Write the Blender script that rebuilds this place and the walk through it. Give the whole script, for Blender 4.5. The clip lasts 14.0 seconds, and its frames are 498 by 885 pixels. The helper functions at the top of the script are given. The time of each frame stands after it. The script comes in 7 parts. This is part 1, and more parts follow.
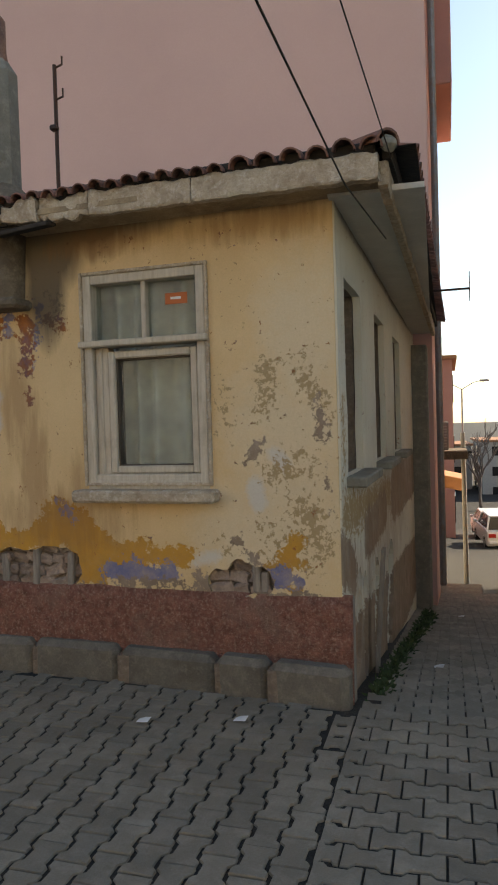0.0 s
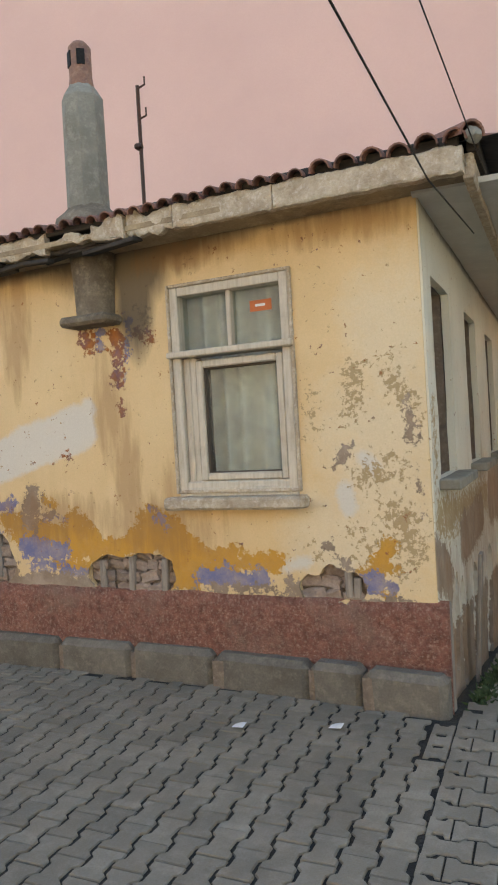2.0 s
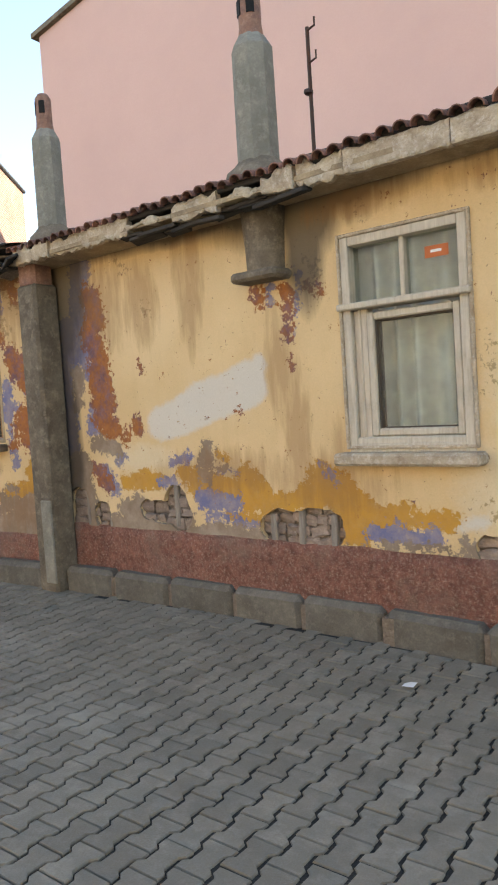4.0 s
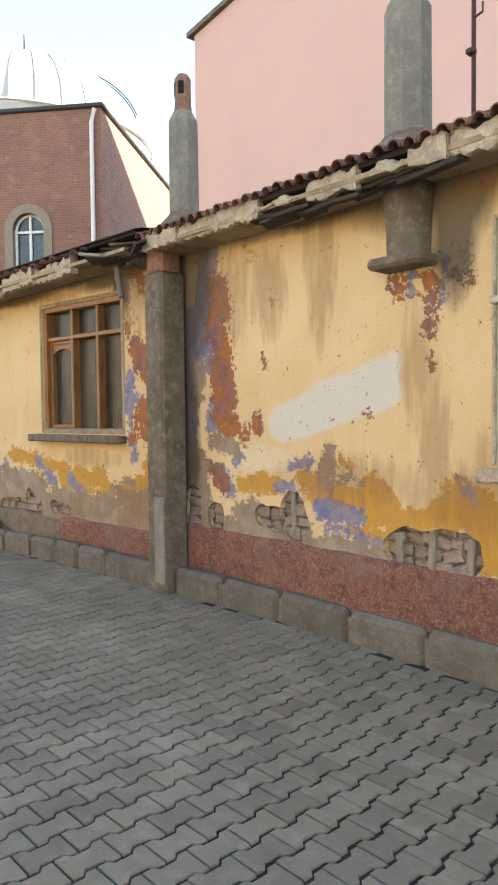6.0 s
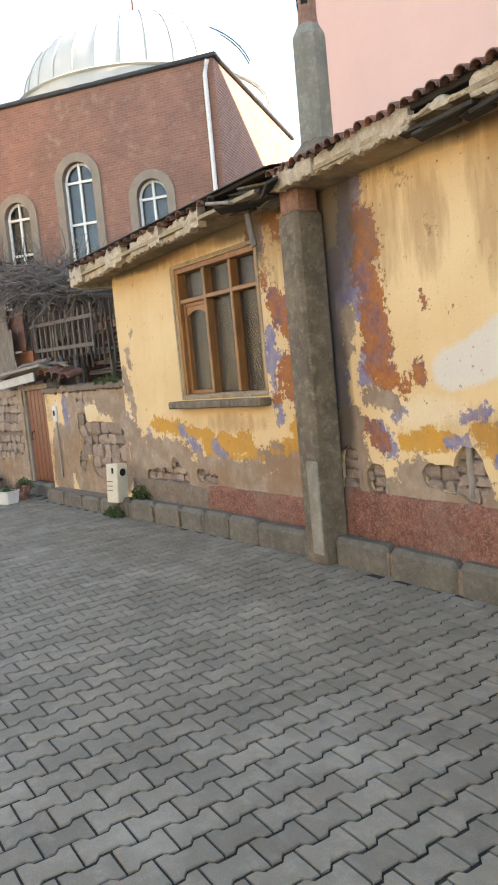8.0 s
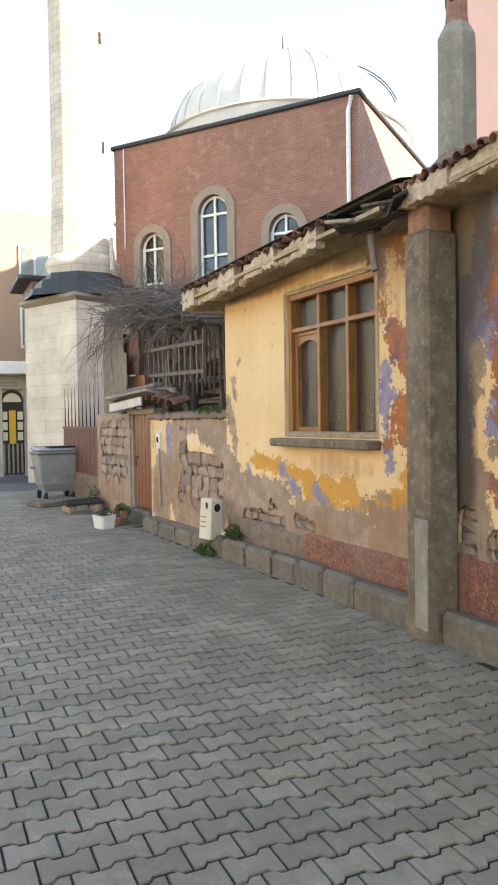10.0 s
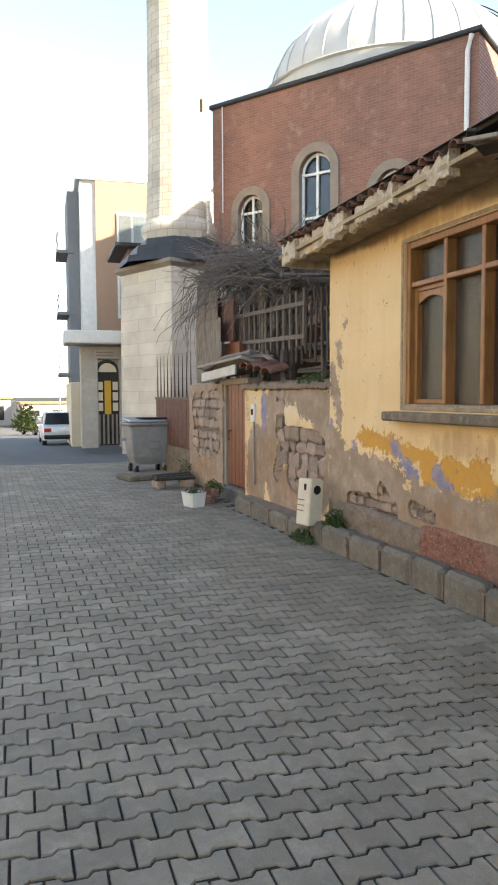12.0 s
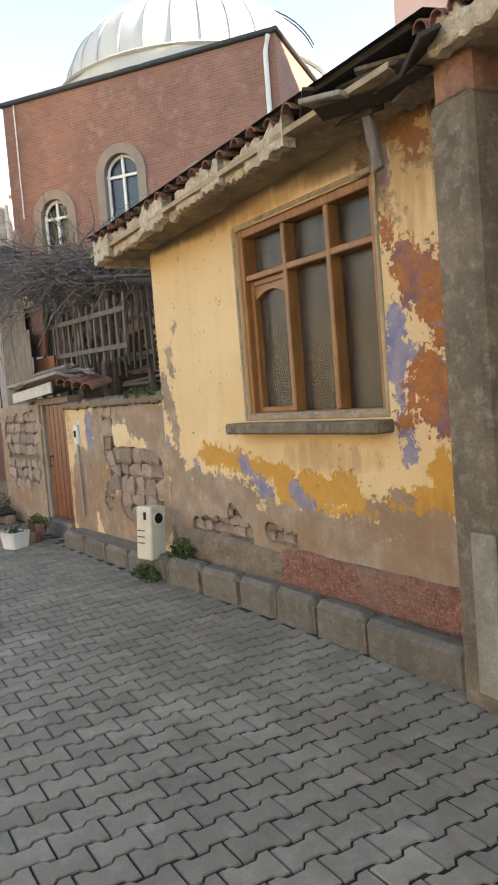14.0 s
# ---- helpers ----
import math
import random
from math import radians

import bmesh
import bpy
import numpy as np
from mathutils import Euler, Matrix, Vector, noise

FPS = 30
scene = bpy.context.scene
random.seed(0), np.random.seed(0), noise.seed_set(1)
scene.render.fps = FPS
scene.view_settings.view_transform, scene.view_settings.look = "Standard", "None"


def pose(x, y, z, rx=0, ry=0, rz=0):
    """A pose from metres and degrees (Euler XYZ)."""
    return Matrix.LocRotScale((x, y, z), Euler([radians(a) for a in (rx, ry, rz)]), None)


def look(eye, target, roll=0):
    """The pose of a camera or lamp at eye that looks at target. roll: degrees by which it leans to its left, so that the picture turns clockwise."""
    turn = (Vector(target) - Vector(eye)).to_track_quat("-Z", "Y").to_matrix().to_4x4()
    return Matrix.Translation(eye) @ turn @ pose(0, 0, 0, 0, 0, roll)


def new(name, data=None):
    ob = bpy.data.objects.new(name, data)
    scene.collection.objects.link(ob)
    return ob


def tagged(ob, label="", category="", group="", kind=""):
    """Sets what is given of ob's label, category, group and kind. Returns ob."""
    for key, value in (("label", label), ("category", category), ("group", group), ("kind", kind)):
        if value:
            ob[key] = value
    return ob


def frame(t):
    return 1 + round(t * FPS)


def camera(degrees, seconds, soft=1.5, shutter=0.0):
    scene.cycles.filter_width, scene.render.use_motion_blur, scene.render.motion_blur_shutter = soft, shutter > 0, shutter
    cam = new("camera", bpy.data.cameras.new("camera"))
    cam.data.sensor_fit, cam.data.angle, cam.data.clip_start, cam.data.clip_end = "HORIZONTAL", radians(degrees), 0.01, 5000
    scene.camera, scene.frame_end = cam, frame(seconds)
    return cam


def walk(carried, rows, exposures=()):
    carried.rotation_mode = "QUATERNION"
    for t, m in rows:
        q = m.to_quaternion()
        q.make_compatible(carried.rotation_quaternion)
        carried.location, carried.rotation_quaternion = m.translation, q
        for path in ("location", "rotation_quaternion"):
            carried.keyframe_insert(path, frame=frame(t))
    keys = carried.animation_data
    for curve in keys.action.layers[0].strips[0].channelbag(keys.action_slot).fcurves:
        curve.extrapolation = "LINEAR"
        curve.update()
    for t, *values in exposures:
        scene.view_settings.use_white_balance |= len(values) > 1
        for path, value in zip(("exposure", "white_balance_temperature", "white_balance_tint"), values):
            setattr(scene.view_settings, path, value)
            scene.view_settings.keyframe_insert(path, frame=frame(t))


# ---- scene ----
cam = camera(37.9, 14.0, soft=2.0)
METRES, EYE, TILT, LEAN, TURN = 4.08, 1.7, 0.0, 0.0, 15.4
ROWS = [
    (0.0, 0.0, 0.0, 0.0, -0.04, -1.46, 1.67),
    (0.5, 0.0016, 0.0004, -0.0001, 1.12, -2.1, 1.42),
    (1.0, 0.0034, -0.0001, -0.0045, 3.3, -0.19, 2.89),
    (1.5, 0.0034, -0.0007, -0.0012, 3.94, 1.65, 2.47),
    (2.0, 0.0036, 0.0015, -0.003, 7.07, -0.59, 3.34),
    (2.5, 0.004, 0.0033, -0.005, 11.16, -0.67, 3.86),
    (3.0, 0.0067, 0.0067, -0.0071, 14.99, -0.38, 4.01),
    (3.5, 0.0081, 0.0107, -0.0049, 19.53, -2.62, 3.91),
    (4.0, 0.0028, 0.0173, -0.0056, 20.59, -3.22, 3.7),
    (6.5, -0.0583, 0.1728, -0.0171, 35.21, -2.82, 1.52),
    (7.0, -0.0888, 0.1943, -0.008, 38.97, -4.57, 4.02),
    (9.5, -0.2169, 0.3476, -0.0268, 46.89, -4.93, 3.32),
    (10.0, -0.2426, 0.3902, -0.025, 51.26, -1.83, 0.9),
    (10.5, -0.2998, 0.4157, -0.0346, 51.51, -1.17, 0.41),
    (11.0, -0.3451, 0.4428, -0.0259, 54.08, -4.91, 1.94),
    (11.5, -0.3923, 0.4919, -0.0295, 58.31, -2.37, 0.94),
    (12.0, -0.4455, 0.5221, -0.0337, 58.86, -3.83, 0.25),
    (12.5, -0.5027, 0.5359, -0.0292, 61.1, -0.97, 2.8),
    (13.0, -0.5647, 0.5679, -0.0365, 55.51, -3.57, 4.94),
    (13.5, -0.6015, 0.6119, -0.0235, 48.59, -2.04, 5.27),
    (14.0, -0.6311, 0.6417, -0.0239, 45.08, -3.64, 4.53),
]
walk(cam, [(t, pose(0, 0, EYE, TILT, LEAN, TURN) @ pose(METRES * x, METRES * y, METRES * z, 90 + pitch, roll, yaw)) for t, x, y, z, yaw, pitch, roll in ROWS],
     exposures=[(0.0, 0.95, 8200, 10), (0.5, 1.5, 8200, 10), (1.0, 1.75, 8200, 10), (2.0, 2.0, 8200, 10), (3.0, 2.2, 8200, 10), (4.0, 2.05, 8100, 10), (6.5, 2.4, 8400, 10), (9.5, 2.5, 8400, 10), (10.5, 2.45, 8400, 10), (12.5, 2.15, 8200, 10), (14.0, 2.25, 8600, 10)])

# Plan numbers are in survey units; one unit is U metres.
U = 1.1333

# ---- world, sun ----
SUN_EL, SUN_AZ = 30.0, 46.0      # the sun stands towards +x +y, behind the pink block
world = bpy.data.worlds.new("sky_world")
scene.world = world
world.use_nodes = True
wt = world.node_tree
sky = wt.nodes.new("ShaderNodeTexSky")
sky.sky_type = 'NISHITA'
sky.sun_disc = False
sky.sun_elevation = radians(SUN_EL)
sky.sun_rotation = radians(90 - SUN_AZ)
sky.air_density, sky.dust_density, sky.ozone_density = 1.0, 0.5, 2.2
wt.links.new(sky.outputs[0], wt.nodes["Background"].inputs[0])
wt.nodes["Background"].inputs[1].default_value = 0.15
sun = new("sun", bpy.data.lights.new("sun", 'SUN'))
sun.data.energy, sun.data.angle, sun.data.color = 5.0, radians(0.6), (1.0, 0.94, 0.85)
sd = Vector((math.cos(radians(SUN_EL)) * math.cos(radians(SUN_AZ)), math.cos(radians(SUN_EL)) * math.sin(radians(SUN_AZ)), math.sin(radians(SUN_EL))))
sun.matrix_world = look(sd * 60, (0, 0, 0))


# ---- materials ----
def nd(nt, kind, ins=None, **props):
    n = nt.nodes.new(kind)
    if "operation" in props:
        n.operation = props["operation"]
    if "data_type" in props:
        n.data_type, n.blend_type = props["data_type"], props["blend_type"]
    if "attribute_name" in props:
        n.attribute_name = props["attribute_name"]
    for k, v in (ins or {}).items():
        if isinstance(v, bpy.types.NodeSocket):
            nt.links.new(v, n.inputs[k])
        else:
            n.inputs[k].default_value = v
    return n


def rgb(c):
    return (c[0], c[1], c[2], 1.0)


def noise_fac(nt, scale, detail=4.0, rough=0.6, vec=None, lo=0.3, hi=0.7):
    n = nd(nt, "ShaderNodeTexNoise", {"Scale": scale, "Detail": detail, "Roughness": rough})
    if vec is not None:
        nt.links.new(vec, n.inputs["Vector"])
    r = nd(nt, "ShaderNodeMapRange", {0: n.outputs[0], 1: lo, 2: hi})
    return r.outputs[0]


def mixc(nt, fac, a, b, blend='MIX'):
    m = nd(nt, "ShaderNodeMix", data_type='RGBA', blend_type=blend)
    for sock, v in ((m.inputs[0], fac), (m.inputs[6], a), (m.inputs[7], b)):
        if isinstance(v, bpy.types.NodeSocket):
            nt.links.new(v, sock)
        elif isinstance(v, (int, float)):
            sock.default_value = v
        else:
            sock.default_value = rgb(v)
    return m.outputs[2]


def math2(nt, op, a, b=0.0):
    m = nd(nt, "ShaderNodeMath", {0: a, 1: b}, operation=op)
    return m.outputs[0]


def begin(name, rough=0.8, metal=0.0):
    m = bpy.data.materials.new(name)
    m.use_nodes = True
    nt = m.node_tree
    b = nt.nodes["Principled BSDF"]
    b.inputs["Roughness"].default_value, b.inputs["Metallic"].default_value = rough, metal
    b.inputs["Specular IOR Level"].default_value = 0.35
    pos = nd(nt, "ShaderNodeNewGeometry").outputs["Position"]
    return m, nt, b, pos


def bump(nt, b, height, strength=0.4, dist=0.01):
    k = nd(nt, "ShaderNodeBump", {"Height": height, "Strength": strength, "Distance": dist})
    nt.links.new(k.outputs[0], b.inputs["Normal"])


def worn(name, base, dark, light=None, rough=0.8, metal=0.0, fine=60.0, coarse=4.0, relief=0.35, island=False, per_object=False, spread=0.25, smear=None):
    """A surface with grain, larger stains and, if wanted, a shade that differs from piece to piece."""
    m, nt, b, pos = begin(name, rough, metal)
    c = mixc(nt, noise_fac(nt, coarse, 5, 0.65, pos), base, dark)
    if light:
        c = mixc(nt, noise_fac(nt, coarse * 3.1, 6, 0.7, pos, 0.5, 0.78), c, light)
    g = noise_fac(nt, fine, 3, 0.6, pos)
    c = mixc(nt, math2(nt, 'MULTIPLY', g, 0.35), c, dark)
    if smear:
        c = mixc(nt, math2(nt, 'MULTIPLY', noise_fac(nt, 1.3, 7, 0.7, pos, 0.52, 0.66), 0.55), c, smear)
        c = mixc(nt, math2(nt, 'MULTIPLY', noise_fac(nt, 2.1, 8, 0.75, pos, 0.56, 0.7), 0.6), c, dark)
    if island or per_object:
        r = nd(nt, "ShaderNodeNewGeometry").outputs["Random Per Island"] if island else nd(nt, "ShaderNodeObjectInfo").outputs["Random"]
        v = nd(nt, "ShaderNodeMapRange", {0: r, 3: 1 - spread, 4: 1 + spread}).outputs[0]
        h = nd(nt, "ShaderNodeHueSaturation", {"Value": v, "Color": c})
        c = h.outputs[0]
    nt.links.new(c, b.inputs["Base Color"])
    rr = nd(nt, "ShaderNodeMapRange", {0: g, 3: max(rough - 0.12, 0.05), 4: min(rough + 0.1, 1)}).outputs[0]
    nt.links.new(rr, b.inputs["Roughness"])
    bump(nt, b, math2(nt, 'ADD', g, math2(nt, 'MULTIPLY', noise_fac(nt, coarse * 4, 5, 0.6, pos), 1.5)), relief, 0.006)
    return m


def attr(nt, name):
    return nd(nt, "ShaderNodeAttribute", attribute_name=name).outputs["Fac"]


def peeling(name, paint, paint_dark):
    """Old wall paint: coats of ochre, blue and rust under the top coat, bare plaster, whitewash, soot and other
    darkening; the fields come from the mesh.
    """
    m, nt, b, pos = begin(name, 0.82)
    n1 = nd(nt, "ShaderNodeTexNoise", {"Scale": 9.0, "Detail": 10.0, "Roughness": 0.72, "Vector": pos}).outputs[0]
    n2 = nd(nt, "ShaderNodeTexNoise", {"Scale": 26.0, "Detail": 6.0, "Roughness": 0.7, "Vector": pos}).outputs[0]
    mp = nd(nt, "ShaderNodeMapping", {"Vector": pos, "Scale": (9.0, 9.0, 1.3)})
    n3 = nd(nt, "ShaderNodeTexNoise", {"Scale": 1.6, "Detail": 6.0, "Roughness": 0.6, "Vector": mp.outputs[0]}).outputs[0]
    fine = noise_fac(nt, 90, 3, 0.6, pos)
    broad = noise_fac(nt, 1.1, 4, 0.6, pos)

    def mask(layer, amp=3.4, amp2=1.6, lo=-0.04, hi=0.06):
        v = math2(nt, 'ADD', attr(nt, layer), math2(nt, 'MULTIPLY', math2(nt, 'SUBTRACT', n1, 0.5), amp))
        v = math2(nt, 'ADD', v, math2(nt, 'MULTIPLY', math2(nt, 'SUBTRACT', n2, 0.5), amp2))
        return nd(nt, "ShaderNodeMapRange", {0: v, 1: lo, 2: hi}).outputs[0]

    c = mixc(nt, broad, paint, paint_dark)
    c = mixc(nt, math2(nt, 'MULTIPLY', noise_fac(nt, 1.0, 5, 0.6, mp.outputs[0], 0.52, 0.8), 0.22), c, (0.45, 0.31, 0.15))
    pale = math2(nt, 'MULTIPLY', nd(nt, "ShaderNodeMapRange", {0: math2(nt, 'ADD', attr(nt, "pale"), math2(nt, 'MULTIPLY', math2(nt, 'SUBTRACT', n1, 0.5), 2.2)), 1: -0.3, 2: 0.9}).outputs[0], 0.62)
    c = mixc(nt, pale, c, (0.70, 0.60, 0.43))
    white = mask("white", 1.0, 0.3, -0.45, -0.05)
    c = mixc(nt, math2(nt, 'MULTIPLY', white, 0.9), c, (0.61, 0.575, 0.51))
    flake = mask("flake", 2.2, 7.5, 0.12, 0.26)
    c = mixc(nt, flake, c, mixc(nt, n1, (0.36, 0.24, 0.11), (0.45, 0.34, 0.2)))
    ochre = mask("ochre", 2.8, 1.8, -0.42, -0.3)
    c = mixc(nt, ochre, c, mixc(nt, noise_fac(nt, 6, 7, 0.7, pos, 0.4, 0.75), (0.55, 0.275, 0.04), mixc(nt, noise_fac(nt, 15, 5, 0.7, pos), (0.40, 0.19, 0.03), (0.50, 0.30, 0.11))))
    blue = mask("blue", 2.6, 2.2, -0.40, -0.28)
    c = mixc(nt, blue, c, mixc(nt, noise_fac(nt, 8, 7, 0.75, pos, 0.38, 0.66), (0.15, 0.155, 0.29), mixc(nt, noise_fac(nt, 13, 6, 0.75, pos), (0.29, 0.26, 0.31), (0.36, 0.29, 0.26))))
    rust = mask("rust", 2.8, 2.8, -0.42, -0.32)
    c = mixc(nt, rust, c, mixc(nt, noise_fac(nt, 5, 7, 0.75, pos, 0.46, 0.64), mixc(nt, noise_fac(nt, 17, 6, 0.75, pos), (0.44, 0.155, 0.035), (0.25, 0.085, 0.03)), mixc(nt, noise_fac(nt, 14, 6, 0.75, pos), (0.13, 0.055, 0.05), (0.20, 0.13, 0.18))))
    grey = mask("grey", 2.8, 2.0, -0.35, -0.25)
    c = mixc(nt, grey, c, mixc(nt, noise_fac(nt, 6, 6, 0.7, pos), (0.22, 0.155, 0.105), mixc(nt, noise_fac(nt, 2.2, 6, 0.7, pos, 0.4, 0.6), (0.42, 0.325, 0.25), (0.29, 0.215, 0.155))))
    pits = nd(nt, "ShaderNodeTexVoronoi", {"Scale": 3.0, "Vector": pos}).outputs["Distance"]
    pit = nd(nt, "ShaderNodeMapRange", {0: math2(nt, 'ADD', pits, math2(nt, 'MULTIPLY', n2, 0.12)), 1: 0.088, 2: 0.070}).outputs[0]
    c = mixc(nt, pit, c, (0.16, 0.09, 0.06))
    # soot by the flue, and plain darkening along the eaves and beside the pier
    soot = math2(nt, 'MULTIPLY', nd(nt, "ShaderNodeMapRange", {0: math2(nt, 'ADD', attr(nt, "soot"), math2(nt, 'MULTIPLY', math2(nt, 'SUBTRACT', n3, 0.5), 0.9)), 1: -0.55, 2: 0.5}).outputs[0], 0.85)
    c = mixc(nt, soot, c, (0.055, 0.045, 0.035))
    drip = math2(nt, 'MULTIPLY', nd(nt, "ShaderNodeMapRange", {0: math2(nt, 'ADD', attr(nt, "drip"), math2(nt, 'MULTIPLY', math2(nt, 'SUBTRACT', n3, 0.5), 2.6)), 1: 0.1, 2: 0.9}).outputs[0], 0.45)
    c = mixc(nt, drip, c, (0.25, 0.12, 0.045))
    c = mixc(nt, math2(nt, 'MULTIPLY', fine, 0.12), c, (0.2, 0.14, 0.08))
    nt.links.new(c, b.inputs["Base Color"])
    coats = math2(nt, 'ADD', math2(nt, 'ADD', ochre, blue), math2(nt, 'ADD', math2(nt, 'ADD', rust, flake), math2(nt, 'ADD', math2(nt, 'MULTIPLY', grey, 1.5), pit)))
    h = math2(nt, 'SUBTRACT', math2(nt, 'MULTIPLY', n1, 0.9), math2(nt, 'MULTIPLY', coats, 0.5))
    h = math2(nt, 'ADD', h, math2(nt, 'MULTIPLY', fine, 0.12))
    bump(nt, b, h, 0.55, 0.008)
    return m


def glass(name, tint=(0.9, 0.95, 0.95), rough=0.2, shine=0.5):
    m, nt, b, pos = begin(name, rough)
    b.inputs["Base Color"].default_value = rgb(tint)
    tr = nd(nt, "ShaderNodeBsdfTransparent", {0: rgb(tint)})
    gl = nd(nt, "ShaderNodeBsdfGlossy", {0: (1, 1, 1, 1), "Roughness": rough})
    dust = nd(nt, "ShaderNodeBsdfDiffuse", {0: (0.35, 0.33, 0.3, 1)})
    d = math2(nt, 'MULTIPLY', noise_fac(nt, 5, 5, 0.7, pos), 0.16)
    mx0 = nd(nt, "ShaderNodeMixShader", {0: d, 1: tr.outputs[0], 2: dust.outputs[0]})
    fr = nd(nt, "ShaderNodeFresnel", {0: 1.5})
    mx = nd(nt, "ShaderNodeMixShader", {0: math2(nt, 'ADD', math2(nt, 'MULTIPLY', fr.outputs[0], shine), 0.02), 1: mx0.outputs[0], 2: gl.outputs[0]})
    nt.links.new(mx.outputs[0], nt.nodes["Material Output"].inputs[0])
    return m


def bricks(name, a, b2, mortar, w, h, gap=0.012, axes='XZ', turn=0.0):
    """Far brickwork or ashlar, too small to pick apart."""
    m, nt, b, pos = begin(name, 0.85)
    mp = nd(nt, "ShaderNodeMapping", {"Vector": pos, "Rotation": (0, 0, radians(-turn))})
    sx = nd(nt, "ShaderNodeSeparateXYZ", {0: mp.outputs[0]})
    cx = nd(nt, "ShaderNodeCombineXYZ", {0: sx.outputs[0], 1: sx.outputs[2]})
    t = nd(nt, "ShaderNodeTexBrick", {"Vector": cx.outputs[0], "Color1": rgb(a), "Color2": rgb(b2), "Mortar": rgb(mortar), "Scale": 1.0, "Mortar Size": gap, "Mortar Smooth": 0.3, "Bias": 0.0, "Brick Width": w, "Row Height": h})
    c = mixc(nt, noise_fac(nt, 0.8, 5, 0.6, pos), t.outputs[0], mixc(nt, 0.4, t.outputs[0], (0.09, 0.06, 0.05)))
    c = mixc(nt, math2(nt, 'MULTIPLY', noise_fac(nt, 3.0, 6, 0.7, pos, 0.55, 0.8), 0.3), c, (0.55, 0.45, 0.38))
    nt.links.new(c, b.inputs["Base Color"])
    bump(nt, b, math2(nt, 'ADD', math2(nt, 'MULTIPLY', t.outputs[1], -1.0), noise_fac(nt, 25, 4, 0.6, pos)), 0.4, 0.01)
    return m


def wood(name, a, d, rough=0.6, stretch=(30, 30, 3)):
    m, nt, b, pos = begin(name, rough)
    mp = nd(nt, "ShaderNodeMapping", {"Vector": pos, "Scale": stretch})
    g = noise_fac(nt, 1.5, 6, 0.65, mp.outputs[0])
    c = mixc(nt, g, a, d)
    c = mixc(nt, math2(nt, 'MULTIPLY', noise_fac(nt, 6, 5, 0.7, pos, 0.5, 0.8), 0.5), c, (d[0] * 0.5, d[1] * 0.5, d[2] * 0.5))
    nt.links.new(c, b.inputs["Base Color"])
    bump(nt, b, g, 0.35, 0.003)
    return m


def plain(name, c, rough=0.6, metal=0.0):
    return worn(name, c, tuple(0.8 * k for k in c), None, rough, metal, 70, 6, 0.12)


M_PAINT = peeling("cream_wall_paint", (0.72, 0.53, 0.30), (0.63, 0.44, 0.225))
M_SIDE = peeling("pale_side_paint", (0.72, 0.68, 0.56), (0.62, 0.59, 0.49))
M_MUD = worn("mud_mortar", (0.25, 0.19, 0.145), (0.15, 0.115, 0.085), (0.34, 0.27, 0.21), 0.95, 0, 50, 8, 0.9)
M_STONE = worn("rubble_stone", (0.36, 0.27, 0.21), (0.23, 0.17, 0.135), (0.46, 0.36, 0.29), 0.9, 0, 60, 9, 0.8, per_object=True, spread=0.25)
M_PLINTH = worn("red_roughcast", (0.40, 0.165, 0.115), (0.15, 0.065, 0.045), (0.60, 0.40, 0.31), 0.95, 0, 110, 16, 1.0, smear=(0.27, 0.19, 0.145))
M_KERB = worn("kerb_concrete", (0.175, 0.155, 0.125), (0.10, 0.088, 0.07), (0.24, 0.21, 0.17), 0.9, 0, 80, 5, 0.4, per_object=True, spread=0.12)
M_PAVE = worn("paver_concrete", (0.235, 0.203, 0.154), (0.168, 0.144, 0.109), (0.30, 0.262, 0.203), 0.8, 0, 110, 2.2, 0.35, island=True, spread=0.14, smear=(0.325, 0.285, 0.225))
M_PAVE1 = worn("paver_concrete_single", (0.235, 0.203, 0.154), (0.168, 0.144, 0.109), (0.30, 0.262, 0.203), 0.8, 0, 110, 2.2, 0.35, per_object=True, spread=0.14, smear=(0.325, 0.285, 0.225))
M_SOIL = worn("joint_soil", (0.034, 0.031, 0.026), (0.02, 0.018, 0.015), (0.06, 0.054, 0.044), 0.95, 0, 60, 6, 0.6)
M_ASPHALT = worn("asphalt", (0.10, 0.10, 0.10), (0.07, 0.07, 0.07), (0.14, 0.14, 0.135), 0.85, 0, 120, 1.2, 0.4)
M_FASCIA = worn("eave_concrete", (0.63, 0.54, 0.41), (0.33, 0.245, 0.165), (0.74, 0.68, 0.58), 0.9, 0, 60, 8, 0.9)
M_SOFFIT = worn("soffit_plaster", (0.47, 0.36, 0.22), (0.17, 0.125, 0.085), (0.55, 0.45, 0.3), 0.9, 0, 60, 2.5, 0.4)
M_TILE = worn("roof_clay", (0.30, 0.125, 0.085), (0.12, 0.07, 0.055), (0.38, 0.2, 0.14), 0.9, 0, 60, 7, 0.6, per_object=True, spread=0.3)
M_DARKWOOD = wood("charred_timber", (0.06, 0.05, 0.042), (0.02, 0.017, 0.015), 0.9, (5, 25, 25))
M_GREYWOOD = wood("weathered_timber", (0.34, 0.29, 0.24), (0.17, 0.14, 0.115), 0.9)
M_CEMENT = worn("cement_render", (0.20, 0.16, 0.113), (0.095, 0.075, 0.054), (0.32, 0.265, 0.195), 0.9, 0, 55, 4, 0.5)
M_CEMENT2 = worn("greenish_cement", (0.27, 0.25, 0.205), (0.165, 0.155, 0.125), (0.35, 0.33, 0.27), 0.9, 0, 55, 4, 0.5)
M_POT = worn("chimney_clay", (0.34, 0.17, 0.11), (0.16, 0.09, 0.07), (0.42, 0.26, 0.19), 0.9, 0, 55, 8, 0.5)
